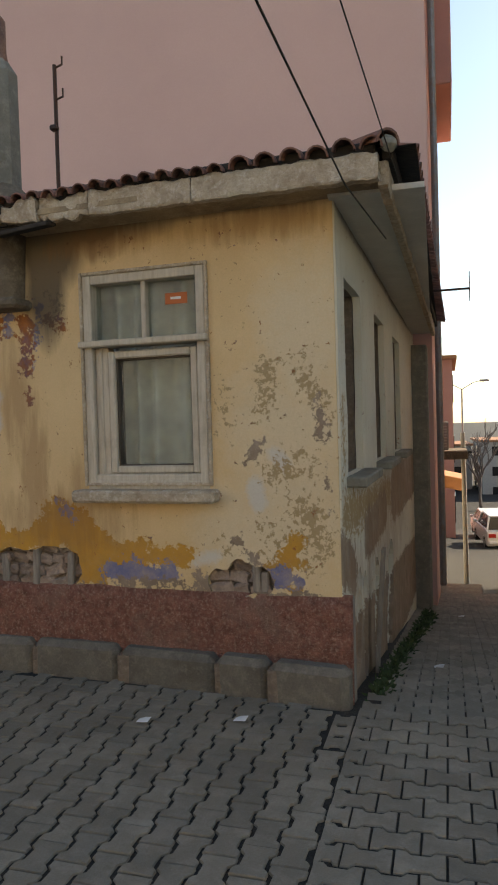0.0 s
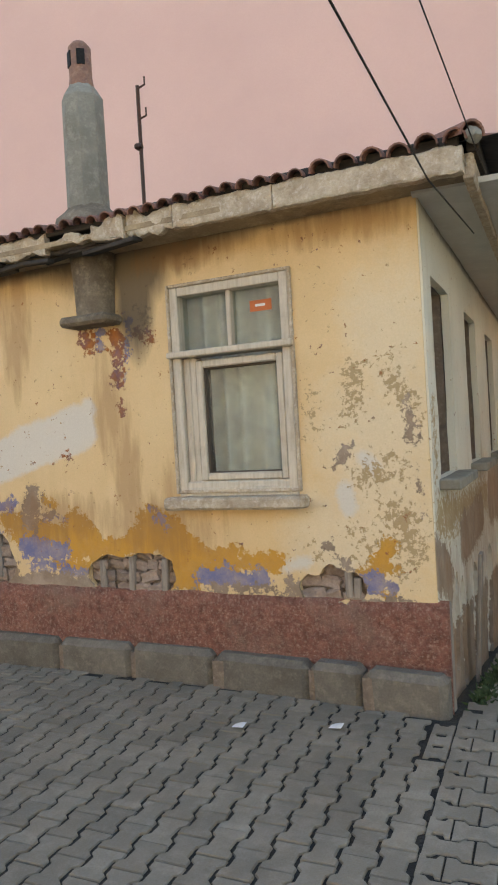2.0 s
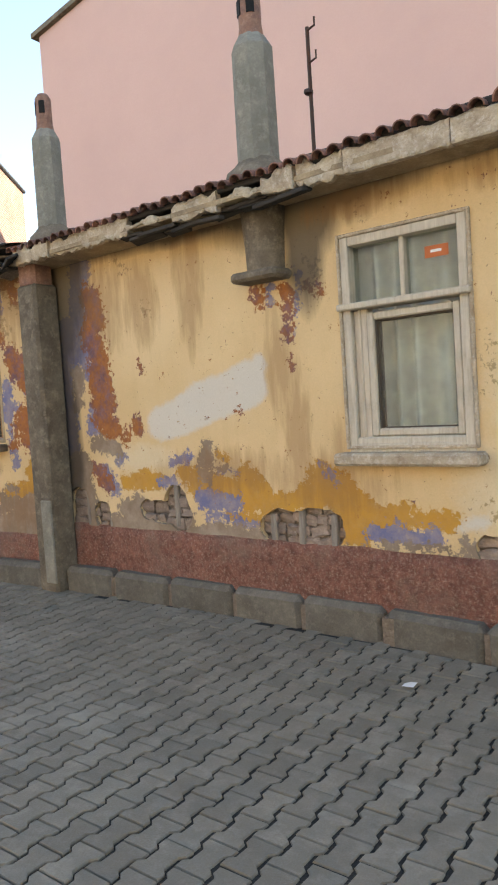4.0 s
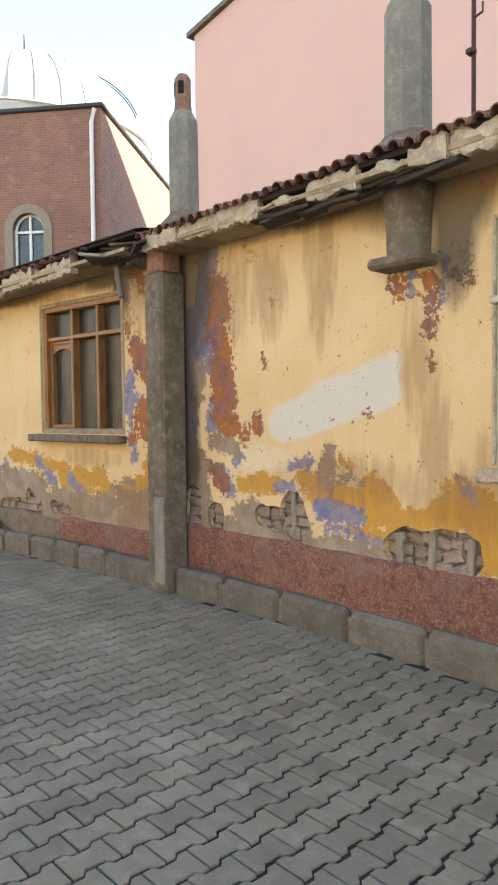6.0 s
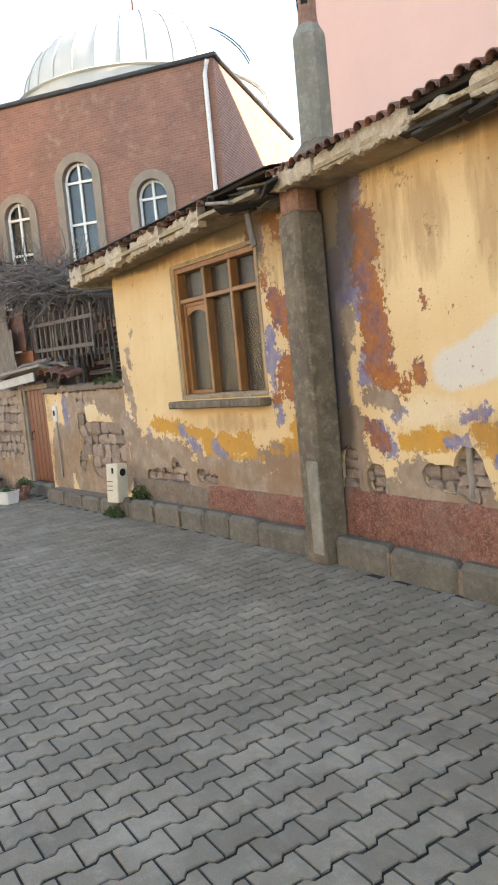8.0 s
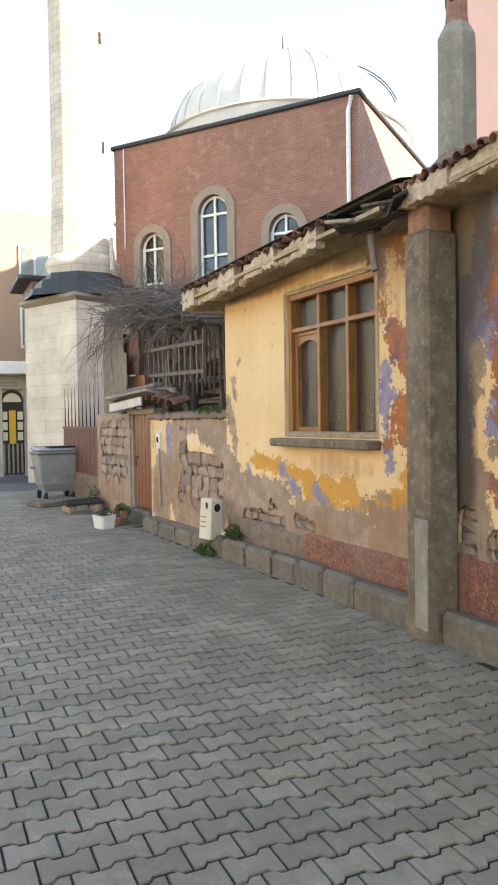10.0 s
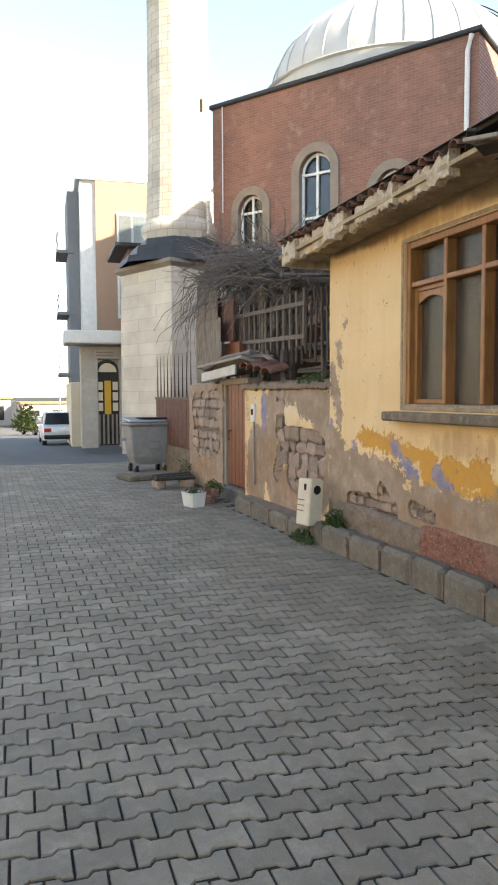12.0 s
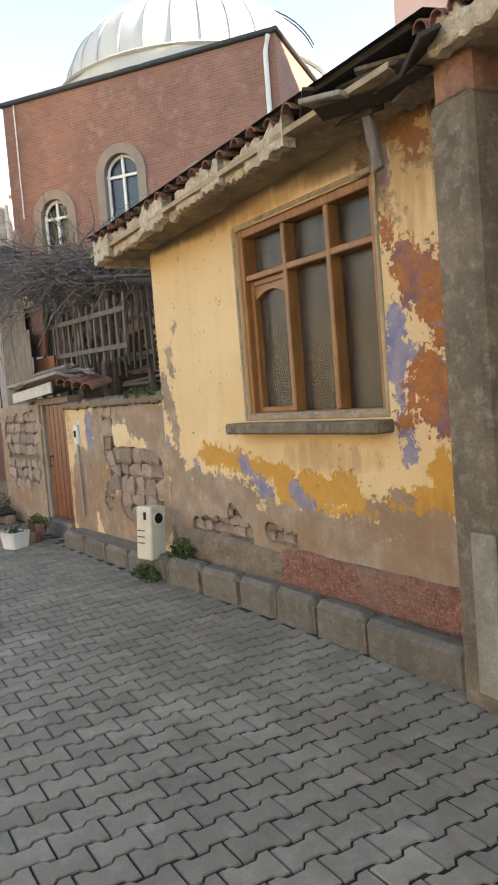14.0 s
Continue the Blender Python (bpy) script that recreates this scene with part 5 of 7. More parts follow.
# ---- cars ----
def car(name, pos, rz, material, label, long=3.6, wide=1.45, high=1.22, estate=False):
    """A saloon with glazed cabin, bumpers, lamps and wheels; length along its own x, its tail to +x."""
    x, y, z = pos
    c = thing(name, pos, label, "car")
    m = pose(x, y, z, 0, 0, rz)
    L, W, H = long / 2, wide / 2, high
    low = [(-L, .30 * H), (-L * .97, .52 * H), (-L * .5, .62 * H), (L * .62, .64 * H), (L * .97, .60 * H), (L, .45 * H), (L * .98, .2 * H), (-L * .98, .2 * H)]
    b = Bag()
    n = len(low)
    for yy, k in ((-W, .97), (-W * .96, 1.0), (W * .96, 1.0), (W, .97)):
        b.v += [tuple(m @ Vector((px * k, yy, lerp(.4 * H, pz, k if abs(yy) == W else 1.0)))) for px, pz in low]
    b.f = [tuple(range(n)), tuple(range(4 * n - 1, 3 * n - 1, -1))] + [(r * n + i, r * n + (i + 1) % n, (r + 1) * n + (i + 1) % n, (r + 1) * n + i) for r in range(3) for i in range(n)]
    part("body", b, material, c)
    t0, t1 = (-L * .42, L * .78 if estate else L * .60)
    cab = [(t0, .62), (t0 + .32 * L, .97), (t1 - (.10 if estate else .26) * L, .99), (t1, .62)]
    g, rf = Bag(), Bag()
    for yy, zz in ((-W * .93, 0), (W * .93, 0)):
        g.v += [tuple(m @ Vector((px, yy * (1 if pz < .8 else .84), pz * H))) for px, pz in cab]
    g.f = [(0, 1, 2, 3), (7, 6, 5, 4), (0, 4, 5, 1), (1, 5, 6, 2), (2, 6, 7, 3)]
    part("glazing", g, M_GLASSDARK, c)
    rf.box(m @ Vector(((cab[1][0] + cab[2][0]) / 2, 0, H * .985)), (cab[2][0] - cab[1][0] + .06, W * 1.62, .05), rz, .02)
    part("roof", rf, material, c)
    for s in (-1, 1):
        for i, j in ((0, 1), (2, 3)):
            p = Bag().tube([m @ Vector((cab[i][0], s * W * (.93 if cab[i][1] < .8 else .79), cab[i][1] * H)), m @ Vector((cab[j][0], s * W * (.93 if cab[j][1] < .8 else .79), cab[j][1] * H))], .035, 6)
            part("pillar", p, material, c)
        part("tail_lamp", Bag().box(m @ Vector((L * 1.0, s * W * .78, .50 * H)), (.04, W * .34, .13), rz, .01), M_RED, c, "red tail lamp")
        part("head_lamp", Bag().box(m @ Vector((-L * .985, s * W * .7, .46 * H)), (.04, W * .34, .12), rz, .01), M_PLASTIC, c, "clear head lamp")
        part("mirror", Bag().box(m @ Vector((t0 + .12, s * (W + .07), .68 * H)), (.08, .15, .1), rz, .02), material, c)
        for px in (-L * .62, L * .60):
            w = Bag().tube([m @ Vector((px, s * (W - .15), .2 * H)), m @ Vector((px, s * (W + .005), .2 * H))], .2 * H, 18)
            wh = part("wheel", w, M_TYRE, c)
            part("rim", Bag().tube([m @ Vector((px, s * (W + .004), .2 * H)), m @ Vector((px, s * (W + .014), .2 * H))], .12 * H, 14), M_ZINC, wh)
    part("bumper", Bag().box(m @ Vector((L * 1.0, 0, .3 * H)), (.12, wide * .97, .14), rz, .04), M_TYRE if not estate else material, c)
    part("bumper", Bag().box(m @ Vector((-L * 1.0, 0, .3 * H)), (.12, wide * .97, .14), rz, .04), M_TYRE if not estate else material, c)
    part("number_plate", Bag().box(m @ Vector((L * 1.015, 0, .45 * H)), (.02, .42, .1), rz), M_PLASTIC, c)


car("white_saloon", (-30.6, 1.95, gz(-30.6, 0)), 3, M_CARWHITE, "white older saloon parked on the road")
car("grey_hatchback", (-52, 1.0, gz(-52, 0)), 20, M_CARGREY, "grey hatchback parked far down the road", estate=True)
car("teal_car", (-20.9, -1.0, 0), 2, M_CARGREEN, "dark teal car parked at the roadside", estate=True)
car("white_estate", (1.75, 28, gz(1.75, 28)), -84, M_CARWHITE, "white car parked in the sunny alley end", estate=True)
car("white_estate", (1.75, 33.5, gz(1.75, 33.5)), -86, M_CARWHITE, "white car parked in the sunny alley end", estate=True)

# ---- mosque ----
ML, MR = Vector((-21.5, 5.89, 0)), Vector((-15.9, 10.35, 0))
mu = (MR - ML).normalized()
mn = Vector((mu.y, -mu.x, 0))
MW = (MR - ML).length
MH = 8.95
mrz = math.degrees(math.atan2(mu.y, mu.x))


def mp(u, z, out=0.0):
    return ML + mu * u + mn * out + Vector((0, 0, z))


mosque = thing("mosque", (ML + MR) / 2, "brick mosque with a lead-sheeted dome", "mosque")


def arched(u, z0, w, h):
    """The outline of a round-headed opening."""
    r = w / 2
    return [(u - r, z0), (u + r, z0)] + [(u + r * math.cos(a), z0 + h - r + r * math.sin(a)) for a in np.linspace(0, math.pi, 13)]


openings_m = [(1.25, 4.45, 0.78, 2.08), (3.18, 4.30, 0.88, 2.95), (5.22, 4.45, 0.82, 2.03)]
# the brick face with round-headed openings, cut as a fan of strips
face = Bag()
marks = sorted({0.0, MW, *[v for u, z, w, h in openings_m for v in (u + w / 2 * math.cos(a) for a in np.linspace(0, math.pi, 13))]})
for a, c in zip(marks, marks[1:]):
    mid = (a + c) / 2
    op = [o for o in openings_m if abs(mid - o[0]) < o[2] / 2]
    if not op:
        face.add([mp(a, 0), mp(c, 0), mp(c, MH), mp(a, MH)], [(0, 1, 2, 3)])
    else:
        u, z, w, h = op[0]
        ta, tc = (z + h - w / 2 + math.sqrt(max((w / 2) ** 2 - (v - u) ** 2, 0)) for v in (a, c))
        face.add([mp(a, 0), mp(c, 0), mp(c, z), mp(a, z)], [(0, 1, 2, 3)])
        face.add([mp(a, ta), mp(c, tc), mp(c, MH), mp(a, MH)], [(0, 1, 2, 3)])
        face.add([mp(a, ta), mp(c, tc), mp(c, tc, -0.3), mp(a, ta, -0.3)], [(0, 1, 2, 3)])
part("wall", face, M_BRICK, mosque, "dull red brick front")
part("side_wall", Bag().add([mp(MW, 0), mp(MW, 0, -MW), mp(MW, MH, -MW), mp(MW, MH)], [(0, 1, 2, 3)]), M_BRICK2, mosque, "paler brick side")
part("back_wall", Bag().add([mp(0, 0), mp(0, MH), mp(0, MH, -MW), mp(0, 0, -MW), mp(MW, 0, -MW), mp(MW, MH, -MW)], [(0, 1, 2, 3), (3, 2, 5, 4)]), M_BRICK2, mosque)
part("roof_edge", Bag().box(mp(MW / 2, MH + 0.06, -MW / 2), (MW + 0.16, MW + 0.16, 0.12), mrz, 0.03), M_DARKLEAD, mosque, "dark sheet roof edge")
part("roof", Bag().box(mp(MW / 2, MH - 0.1, -MW / 2), (MW - 0.1, MW - 0.1, 0.1), mrz), M_DARKLEAD, mosque)
dc = mp(MW / 2, MH + 0.1, -MW / 2)
R = MW / 2 - 0.05
dome = part("dome", Bag().lathe([(R * math.cos(a) * 0.97, 0.42 + R * 0.68 * math.sin(a)) for a in np.linspace(0, math.pi / 2, 16)], dc, 64), M_LEAD, mosque, "pale lead-sheeted dome", True)
part("drum", Bag().lathe([(R * 1.04, 0.0), (R * 1.04, 0.30), (R * 0.97, 0.42)], dc, 64), M_LEAD, mosque)
part("drum_rim", Bag().lathe([(R * 1.05, 0.26), (R * 1.065, 0.30), (R * 1.05, 0.34)], dc, 64), M_LEAD, mosque)
for k in range(32):
    th = 2 * math.pi * k / 32
    part("seam", Bag().tube([dc + Vector((R * math.cos(a) * 0.975 * math.cos(th), R * math.cos(a) * 0.975 * math.sin(th), 0.42 + R * 0.683 * math.sin(a))) for a in np.linspace(0, 1.5, 14)], 0.020, 4, caps=False), M_LEAD, dome)
part("finial", Bag().tube([dc + Vector((0, 0, 0.4 + R * 0.68)), dc + Vector((0, 0, 1.35 + R * 0.68))], 0.045, 6, 0.015), M_IRON, mosque)
part("gutter_pipe", Bag().tube([mp(MW - 0.12, MH - 0.05, 0.1), mp(MW - 0.22, MH - 0.35, 0.07), mp(MW - 0.22, 0.3, 0.07)], 0.055, 8), M_WHITE, mosque, "white drainpipe")
part("cable", Bag().tube([mp(0.35, MH, 0.03), mp(0.35, 6.2, 0.03)], 0.018, 5), M_WHITE, mosque)
for k in range(2):
    part("rooftop_wire", Bag().tube([dc + Vector((R * math.cos(a) * (1.0 + 0.02 * k) * 0.78, R * math.cos(a) * 0.62, 0.5 + R * 0.66 * math.sin(a) + 0.05 * k)) for a in np.linspace(0.25, 1.2, 10)], 0.018, 5), M_CABLE, mosque)
for u, z, w, h in openings_m:
    wn = part("window", Bag().prism([(-w / 2, 0), (w / 2, 0), (w / 2, h - w / 2)] + [(w / 2 * math.cos(a), h - w / 2 + w / 2 * math.sin(a)) for a in np.linspace(0, math.pi, 13)][1:-1] + [(-w / 2, h - w / 2)], 0.02,
              Matrix.Translation(mp(u, z, -0.16)) @ pose(0, 0, 0, 0, 0, mrz)), M_PANE, mosque, "round-headed window, white frame, stone surround")
    # dark sheet added behind the pane for the unlit mosque interior
    part("room_dark", Bag().box(mp(u, z + h / 2, -0.5), (w * 1.2, 0.05, h), mrz), M_GLASSDARK, wn)
    f = Bag()
    rr = w / 2 - 0.03
    f.tube([mp(u - rr, z, -0.13), mp(u - rr, z + h - w / 2, -0.13)] + [mp(u - rr * math.cos(a), z + h - w / 2 + rr * math.sin(a), -0.13) for a in np.linspace(0.1, math.pi, 14)] + [mp(u + rr, z, -0.13)], 0.04, 4)
    f.box(mp(u, z + h / 2, -0.125), (0.06, 0.05, h), mrz)
    for zz in (z + h - w * 0.55, z + h - w * 1.75, z + h - w * 2.9):
        if zz > z:
            f.box(mp(u, zz, -0.123), (w, 0.05, 0.06), mrz)
    part("frame", f, M_WHITE, wn)
    sgn = Bag()
    ro, ri = w / 2 + 0.22, w / 2
    outer = [(ro, z - 0.1)] + [(ro * math.cos(a), z + h - w / 2 + ro * math.sin(a)) for a in np.linspace(0, math.pi, 19)] + [(-ro, z - 0.1)]
    inner_ = [(ri, z - 0.1)] + [(ri * math.cos(a), z + h - w / 2 + ri * math.sin(a)) for a in np.linspace(0, math.pi, 19)] + [(-ri, z - 0.1)]
    for o in (0.045, -0.1):
        sgn.v += [tuple(mp(u + p, q, o)) for p, q in outer] + [tuple(mp(u + p, q, o)) for p, q in inner_]
    n = len(outer)
    for i in range(n - 1):
        sgn.f += [(i, i + 1, n + i + 1, n + i), (i, 2 * n + i, 2 * n + i + 1, i + 1), (n + i, n + i + 1, 3 * n + i + 1, 3 * n + i)]
    part("surround", sgn, M_SURROUND, wn)

# minaret on its stone base
mc = Vector((-20.2, 4.72, 0))
minaret = thing("minaret", mc, "pale stone minaret on a tall square base", "minaret")
TURNED = radians(27) + math.pi / 4
part("base", Bag().lathe([(1.52, -0.2), (1.50, 4.35)], (mc.x, mc.y, 0), 4, 1.0, TURNED), M_ASHLAR, minaret)
part("cornice", Bag().lathe([(1.50, 4.33), (1.66, 4.42), (1.66, 4.50), (1.35, 4.56)], (mc.x, mc.y, 0), 4, 1.0, TURNED), M_SURROUND, minaret)
part("lead_cap", Bag().lathe([(1.55, 4.50), (1.5, 4.66), (1.28, 4.70), (1.24, 4.92), (1.02, 4.98), (0.98, 5.12), (0.8, 5.14)], (mc.x, mc.y, 0), 8, 1.0, TURNED), M_DARKLEAD, minaret)
part("collar", Bag().lathe([(0.88, 5.0), (0.88, 5.22), (0.94, 5.32), (0.94, 5.46), (0.84, 5.6)], (mc.x, mc.y, 0), 28), M_MINARET, minaret, "", True)
part("shaft", Bag().lathe([(0.84, 5.55), (0.76, 7.2), (0.72, 20.0)], (mc.x, mc.y, 0), 16), M_MINARET, minaret)
for z, a in ((8.3, 0.65), (11.0, 0.6)):
    part("slit", Bag().box((mc.x + 0.73 * math.cos(a), mc.y + 0.73 * math.sin(a), z), (0.06, 0.08, 0.3), math.degrees(a)), M_BLACK, minaret)
part("pipe", Bag().tube([(mc.x + 0.85, mc.y + 0.55, 5.2), (mc.x + 0.85, mc.y + 0.55, 6.0)], 0.05, 6), M_MINARET, minaret)

# annexe beside the base and the portal
annexe = thing("brick_annexe", (-22.6, 4.2, 0), "small brick annexe with a flat eave", "building")
part("wall", Bag().box((-24.4, 5.3, 2.6), (2.2, 3.0, 5.9), 0), M_BRICK2, annexe)
part("roof", Bag().box((-24.4, 5.2, 5.62), (2.7, 3.6, 0.12), 0, 0.02), M_DARKLEAD, annexe)
portal = thing("portal", (-21.9, 3.0, 0), "stone gateway with a flat canopy and arched door", "gateway")
part("jamb", Bag().box((-22.0, 2.55, 1.3), (0.5, 0.45, 2.7), 0, 0.02), M_PORTAL, portal)
part("jamb", Bag().box((-22.0, 3.50, 1.3), (0.5, 0.30, 2.7), 0, 0.02), M_PORTAL, portal)
part("lintel", Bag().box((-22.0, 3.05, 2.5), (0.5, 0.66, 0.36), 0, 0.02), M_PORTAL, portal)
part("canopy", Bag().box((-21.8, 2.85, 2.86), (1.3, 1.9, 0.34), 0, 0.03), M_PALE, portal)
part("sign", Bag().box((-21.72, 2.95, 2.45), (0.04, 0.62, 0.22), 0), M_PORTAL, portal)
for k in range(2):
    part("sign_writing", Bag().box((-21.69, 2.95, 2.49 - k * 0.08), (0.01, 0.46, 0.03), 0), M_SURROUND, portal)
dr = part("door", Bag().prism([(-0.3, 0), (0.3, 0), (0.3, 2.0)] + [(0.3 * math.cos(a), 2.0 + 0.3 * math.sin(a)) for a in np.linspace(0, math.pi, 11)][1:-1] + [(-0.3, 2.0)], 0.05, Matrix.Translation((-21.88, 3.03, 0.02)) @ pose(0, 0, 0, 0, 0, 90)), M_DARKWOOD, portal, "dark arched door with pale and yellow panels")
for k in range(5):
    part("slat", Bag().box((-21.83, 2.80 + k * 0.115, 0.45), (0.03, 0.05, 0.8), 0), M_SURROUND, dr)
for k in range(3):
    part("panel", Bag().box((-21.84, 2.83, 1.05 + k * 0.28), (0.02, 0.14, 0.22), 0), M_CREAMWALL, dr)
    part("panel", Bag().box((-21.84, 3.23, 1.05 + k * 0.28), (0.02, 0.14, 0.22), 0), M_CREAMWALL, dr)
part("yellow_panel", Bag().box((-21.84, 3.03, 1.3), (0.02, 0.17, 0.9), 0), M_YELLOW, dr)
part("fanlight", Bag().prism([(-0.24, 0), (0.24, 0)] + [(0.24 * math.cos(a), 0.24 * math.sin(a)) for a in np.linspace(0.2, math.pi - 0.2, 9)], 0.03, Matrix.Translation((-21.83, 3.03, 1.98)) @ pose(0, 0, 0, 0, 0, 90)), M_CREAMWALL, dr)

# apartment block past the portal
apt = thing("apartment_block", (-30.5, 5.5, -0.3), "white and tan apartment block with grey balconies", "building")
part("wall", Bag().box((-29.6, 5.3, 4.2), (3.4, 5.2, 9.0), 0), M_WHITE, apt)
part("tan_front", Bag().box((-27.85, 5.2, 4.9), (0.14, 4.0, 7.6), 0, 0.01), M_TAN, apt, "tan painted front")
part("grey_front", Bag().box((-30.0, 2.5, 4.9), (2.6, 0.4, 7.2), 0, 0.02), M_GREYREND, apt, "dark grey street side")
part("parapet", Bag().box((-29.6, 5.3, 8.8), (3.7, 5.5, 0.25), 0, 0.02), M_WHITE, apt)
part("ground_floor", Bag().box((-29.9, 2.7, 0.3), (5.4, 0.9, 3.0), 0, 0.02), M_CREAMWALL, apt)
for f in range(3):
    wn = part("window", Bag().box((-27.76, 4.45, 2.6 + f * 2.15), (0.1, 1.05, 1.45), 0), M_WHITE, apt)
    for k in (-1, 1):
        part("pane", Bag().box((-27.70, 4.45 + k * 0.25, 2.6 + f * 2.15), (0.03, 0.42, 1.25), 0), M_PANE, wn)
    bal = part("balcony", Bag().box((-29.6, 2.2, 2.1 + f * 2.15), (1.9, 0.6, 0.12), 0, 0.01), M_GREYREND, apt)
    for k in range(2):
        part("rail", Bag().tube([(-30.5, 1.95, 2.4 + f * 2.15 + k * 0.35), (-28.7, 1.95, 2.4 + f * 2.15 + k * 0.35)], 0.03, 6), M_WHITE, bal)
part("red_awning", Bag().box((-27.68, 4.45, 1.95), (0.1, 0.5, 0.4), 0, 0.01), M_RED, apt)
windowed("far_house", (-36, 5.4, -1.5), (5, 4, 4.2), 0, M_GREYREND, "low grey house past the apartment block", 2, 2)

# far end of the road
windowed("tiled_house", (-72, 2.2, -2.0), (6, 6, 2.6), 6, M_HAZE, "low house with an orange tiled roof far off", 1, 3, "far houses")
windowed("tiled_house", (-78, -5.5, -2.0), (6, 7, 3.0), 6, M_HAZE, "low house with an orange tiled roof far off", 1, 3, "far houses")
windowed("tiled_house", (-74, 8.5, -2.0), (6, 5, 3.6), 6, M_HAZE, "low house with an orange tiled roof far off", 1, 3, "far houses")
windowed("pale_block", (-60, -12.5, -1.5), (8, 9, 9.5), 4, M_SALMON, "hazy pink block at the road's far side", 3, 3)
p2 = thing("street_lamp", (-48, 2.3, -0.9), "thin grey street lamp by the road", "street lamp")
part("pole", Bag().tube([(-48, 2.3, -1.1), (-48, 2.3, 6.2)], 0.06, 6, 0.04), M_ZINC, p2)
part("arm", Bag().tube([(-48, 2.3, 4.6), (-48, 1.5, 4.9)], 0.03, 6), M_ZINC, p2)
part("head", Bag().box((-48, 1.3, 4.9), (0.15, 0.4, 0.1), 0, 0.03), M_ZINC, p2)


def bush(name, c, r, n, seed, label, material, leaf=0.05):
    """A clump of many small leaves with an uneven outline."""
    rnd_ = random.Random(seed)
    b = Bag()
    for _ in range(n):
        d = Vector((rnd_.gauss(0, 1), rnd_.gauss(0, 1), abs(rnd_.gauss(0, 1)))).normalized() * rnd_.uniform(0.25, 1) ** 0.6
        d = d * (1 + 0.4 * n2(d.x * 2 + seed, d.y * 2, d.z * 2))
        p = Vector(c) + Vector((d.x * r[0], d.y * r[1], d.z * r[2]))
        u = Vector((rnd_.uniform(-1, 1), rnd_.uniform(-1, 1), rnd_.uniform(-.3, 1))).normalized()
        v = u.orthogonal().normalized() * leaf * rnd_.uniform(.12, .28)
        u = u * leaf * rnd_.uniform(.7, 1.5)
        b.add([p - v * 0.4, p + u * 0.5 - v, p + u, p + u * 0.5 + v], [(0, 1, 2, 3)])
    return solid(name, b, material, label, "plant", c)


bush("shrub", (-50, 0.2, -0.9), (0.7, 0.7, 1.6), 900, 31, "dark green roadside shrub far off", M_GRASS, 0.25)

# unseen closing facades added opposite, in the sun, to bounce warm light back
windowed("opposite_houses", (-6, -11.5, -0.2), (34, 6, 5.5), 0, M_CREAMWALL, "unseen row of cream houses added to bounce warm sunlight", 2, 9)

# ---- garden wall, door and trellis ----
wall_c = thing("wall_garden", (-9.5, 3.85, 0), "garden wall of rubble with fallen plaster", "wall", kind="structure")
part("core", slab(WC, 0.0, WC.length, -0.1, 1.44, -0.34, -0.05), M_MUD, wall_c)
HOLES_C = [(-9.39, 0.84, -8.72, 0.81, 0.192), (-9.55, 1.31, -9.55, 0.95, 0.096), (-9.22, 0.53, -8.82, 0.5, 0.136), (-9.54, 0.76, -9.65, 0.53, 0.085), (-8.57, 0.88, -8.6, 0.62, 0.074)]
FC = {
    "grey": [(-10.26, 0.73, -10.32, 0.27, 0.264), (-9.67, 0.34, -8.62, 0.46, 0.23), (-9.78, 1.32, -9.88, 0.51, 0.137), (-9.01, 1.31, -8.54, 1.25, 0.14), (-9.55, 1.37, -8.53, 1.33, 0.078), (-8.55, 1.15, -8.6, 0.62, 0.158)],
    "blue": [(-10.02, 1.32, -10.03, 0.94, 0.076)],
    "white": [(-10.3, 1.32, -10.3, 1.06, 0.033)],
    "flake": [(-10.62, 0.71, -10.65, 0.44, 0.082), (-10.62, 1.39, -10.56, 1.12, 0.067)],
    "drip": [(-9.3, 0.6, 1.2, 0.5), (-10.4, 0.5, 0.3, 0.5)],
    "pale": [(-9.3, 1.25, 0.9, 0.2)],
}
plaster("plaster", WC, 0.0, WC.length, 0.02, 1.45, [], HOLES_C, FC, M_PAINT, wall_c, lambda s: WC.at(s, 0).x, step=0.028)
stones(WC, HOLES_C, WC.atx, wall_c, 0.19, 15, -0.045)
part("coping", ragged(WC, -0.05, WC.length, lambda s: 1.43, lambda s: 1.50, -0.36, 0.04, 91, 0.06), M_MUD, wall_c)
wall_d = thing("wall_gate_pier", (-12.3, 3.6, 0), "rubble pier with grey fallen plaster", "wall", kind="structure")
part("core", slab(WD, 0.0, WD.length, -0.1, 1.5, -0.34, -0.05), M_MUD, wall_d)
HOLES_D = [(-11.8, 1.2, -12.7, 1.15, 0.22), (-11.85, 0.8, -12.6, 0.75, 0.25)]
plaster("plaster", WD, 0.0, WD.length, 0.02, 1.52, [], HOLES_D, {"grey": [(-11.5, 1.1, -13.0, 1.1, 0.7), (-11.5, 0.4, -13.0, 0.4, 0.7)], "white": [(-12.98, 1.0, -12.98, 0.5, 0.06)], "drip": [(-12.4, 0.8, 0.9, 0.8)]}, M_PAINT, wall_d, lambda s: WD.at(s, 0).x, step=0.04)
stones(WD, HOLES_D, WD.atx, wall_d, 0.2, 16, -0.045)

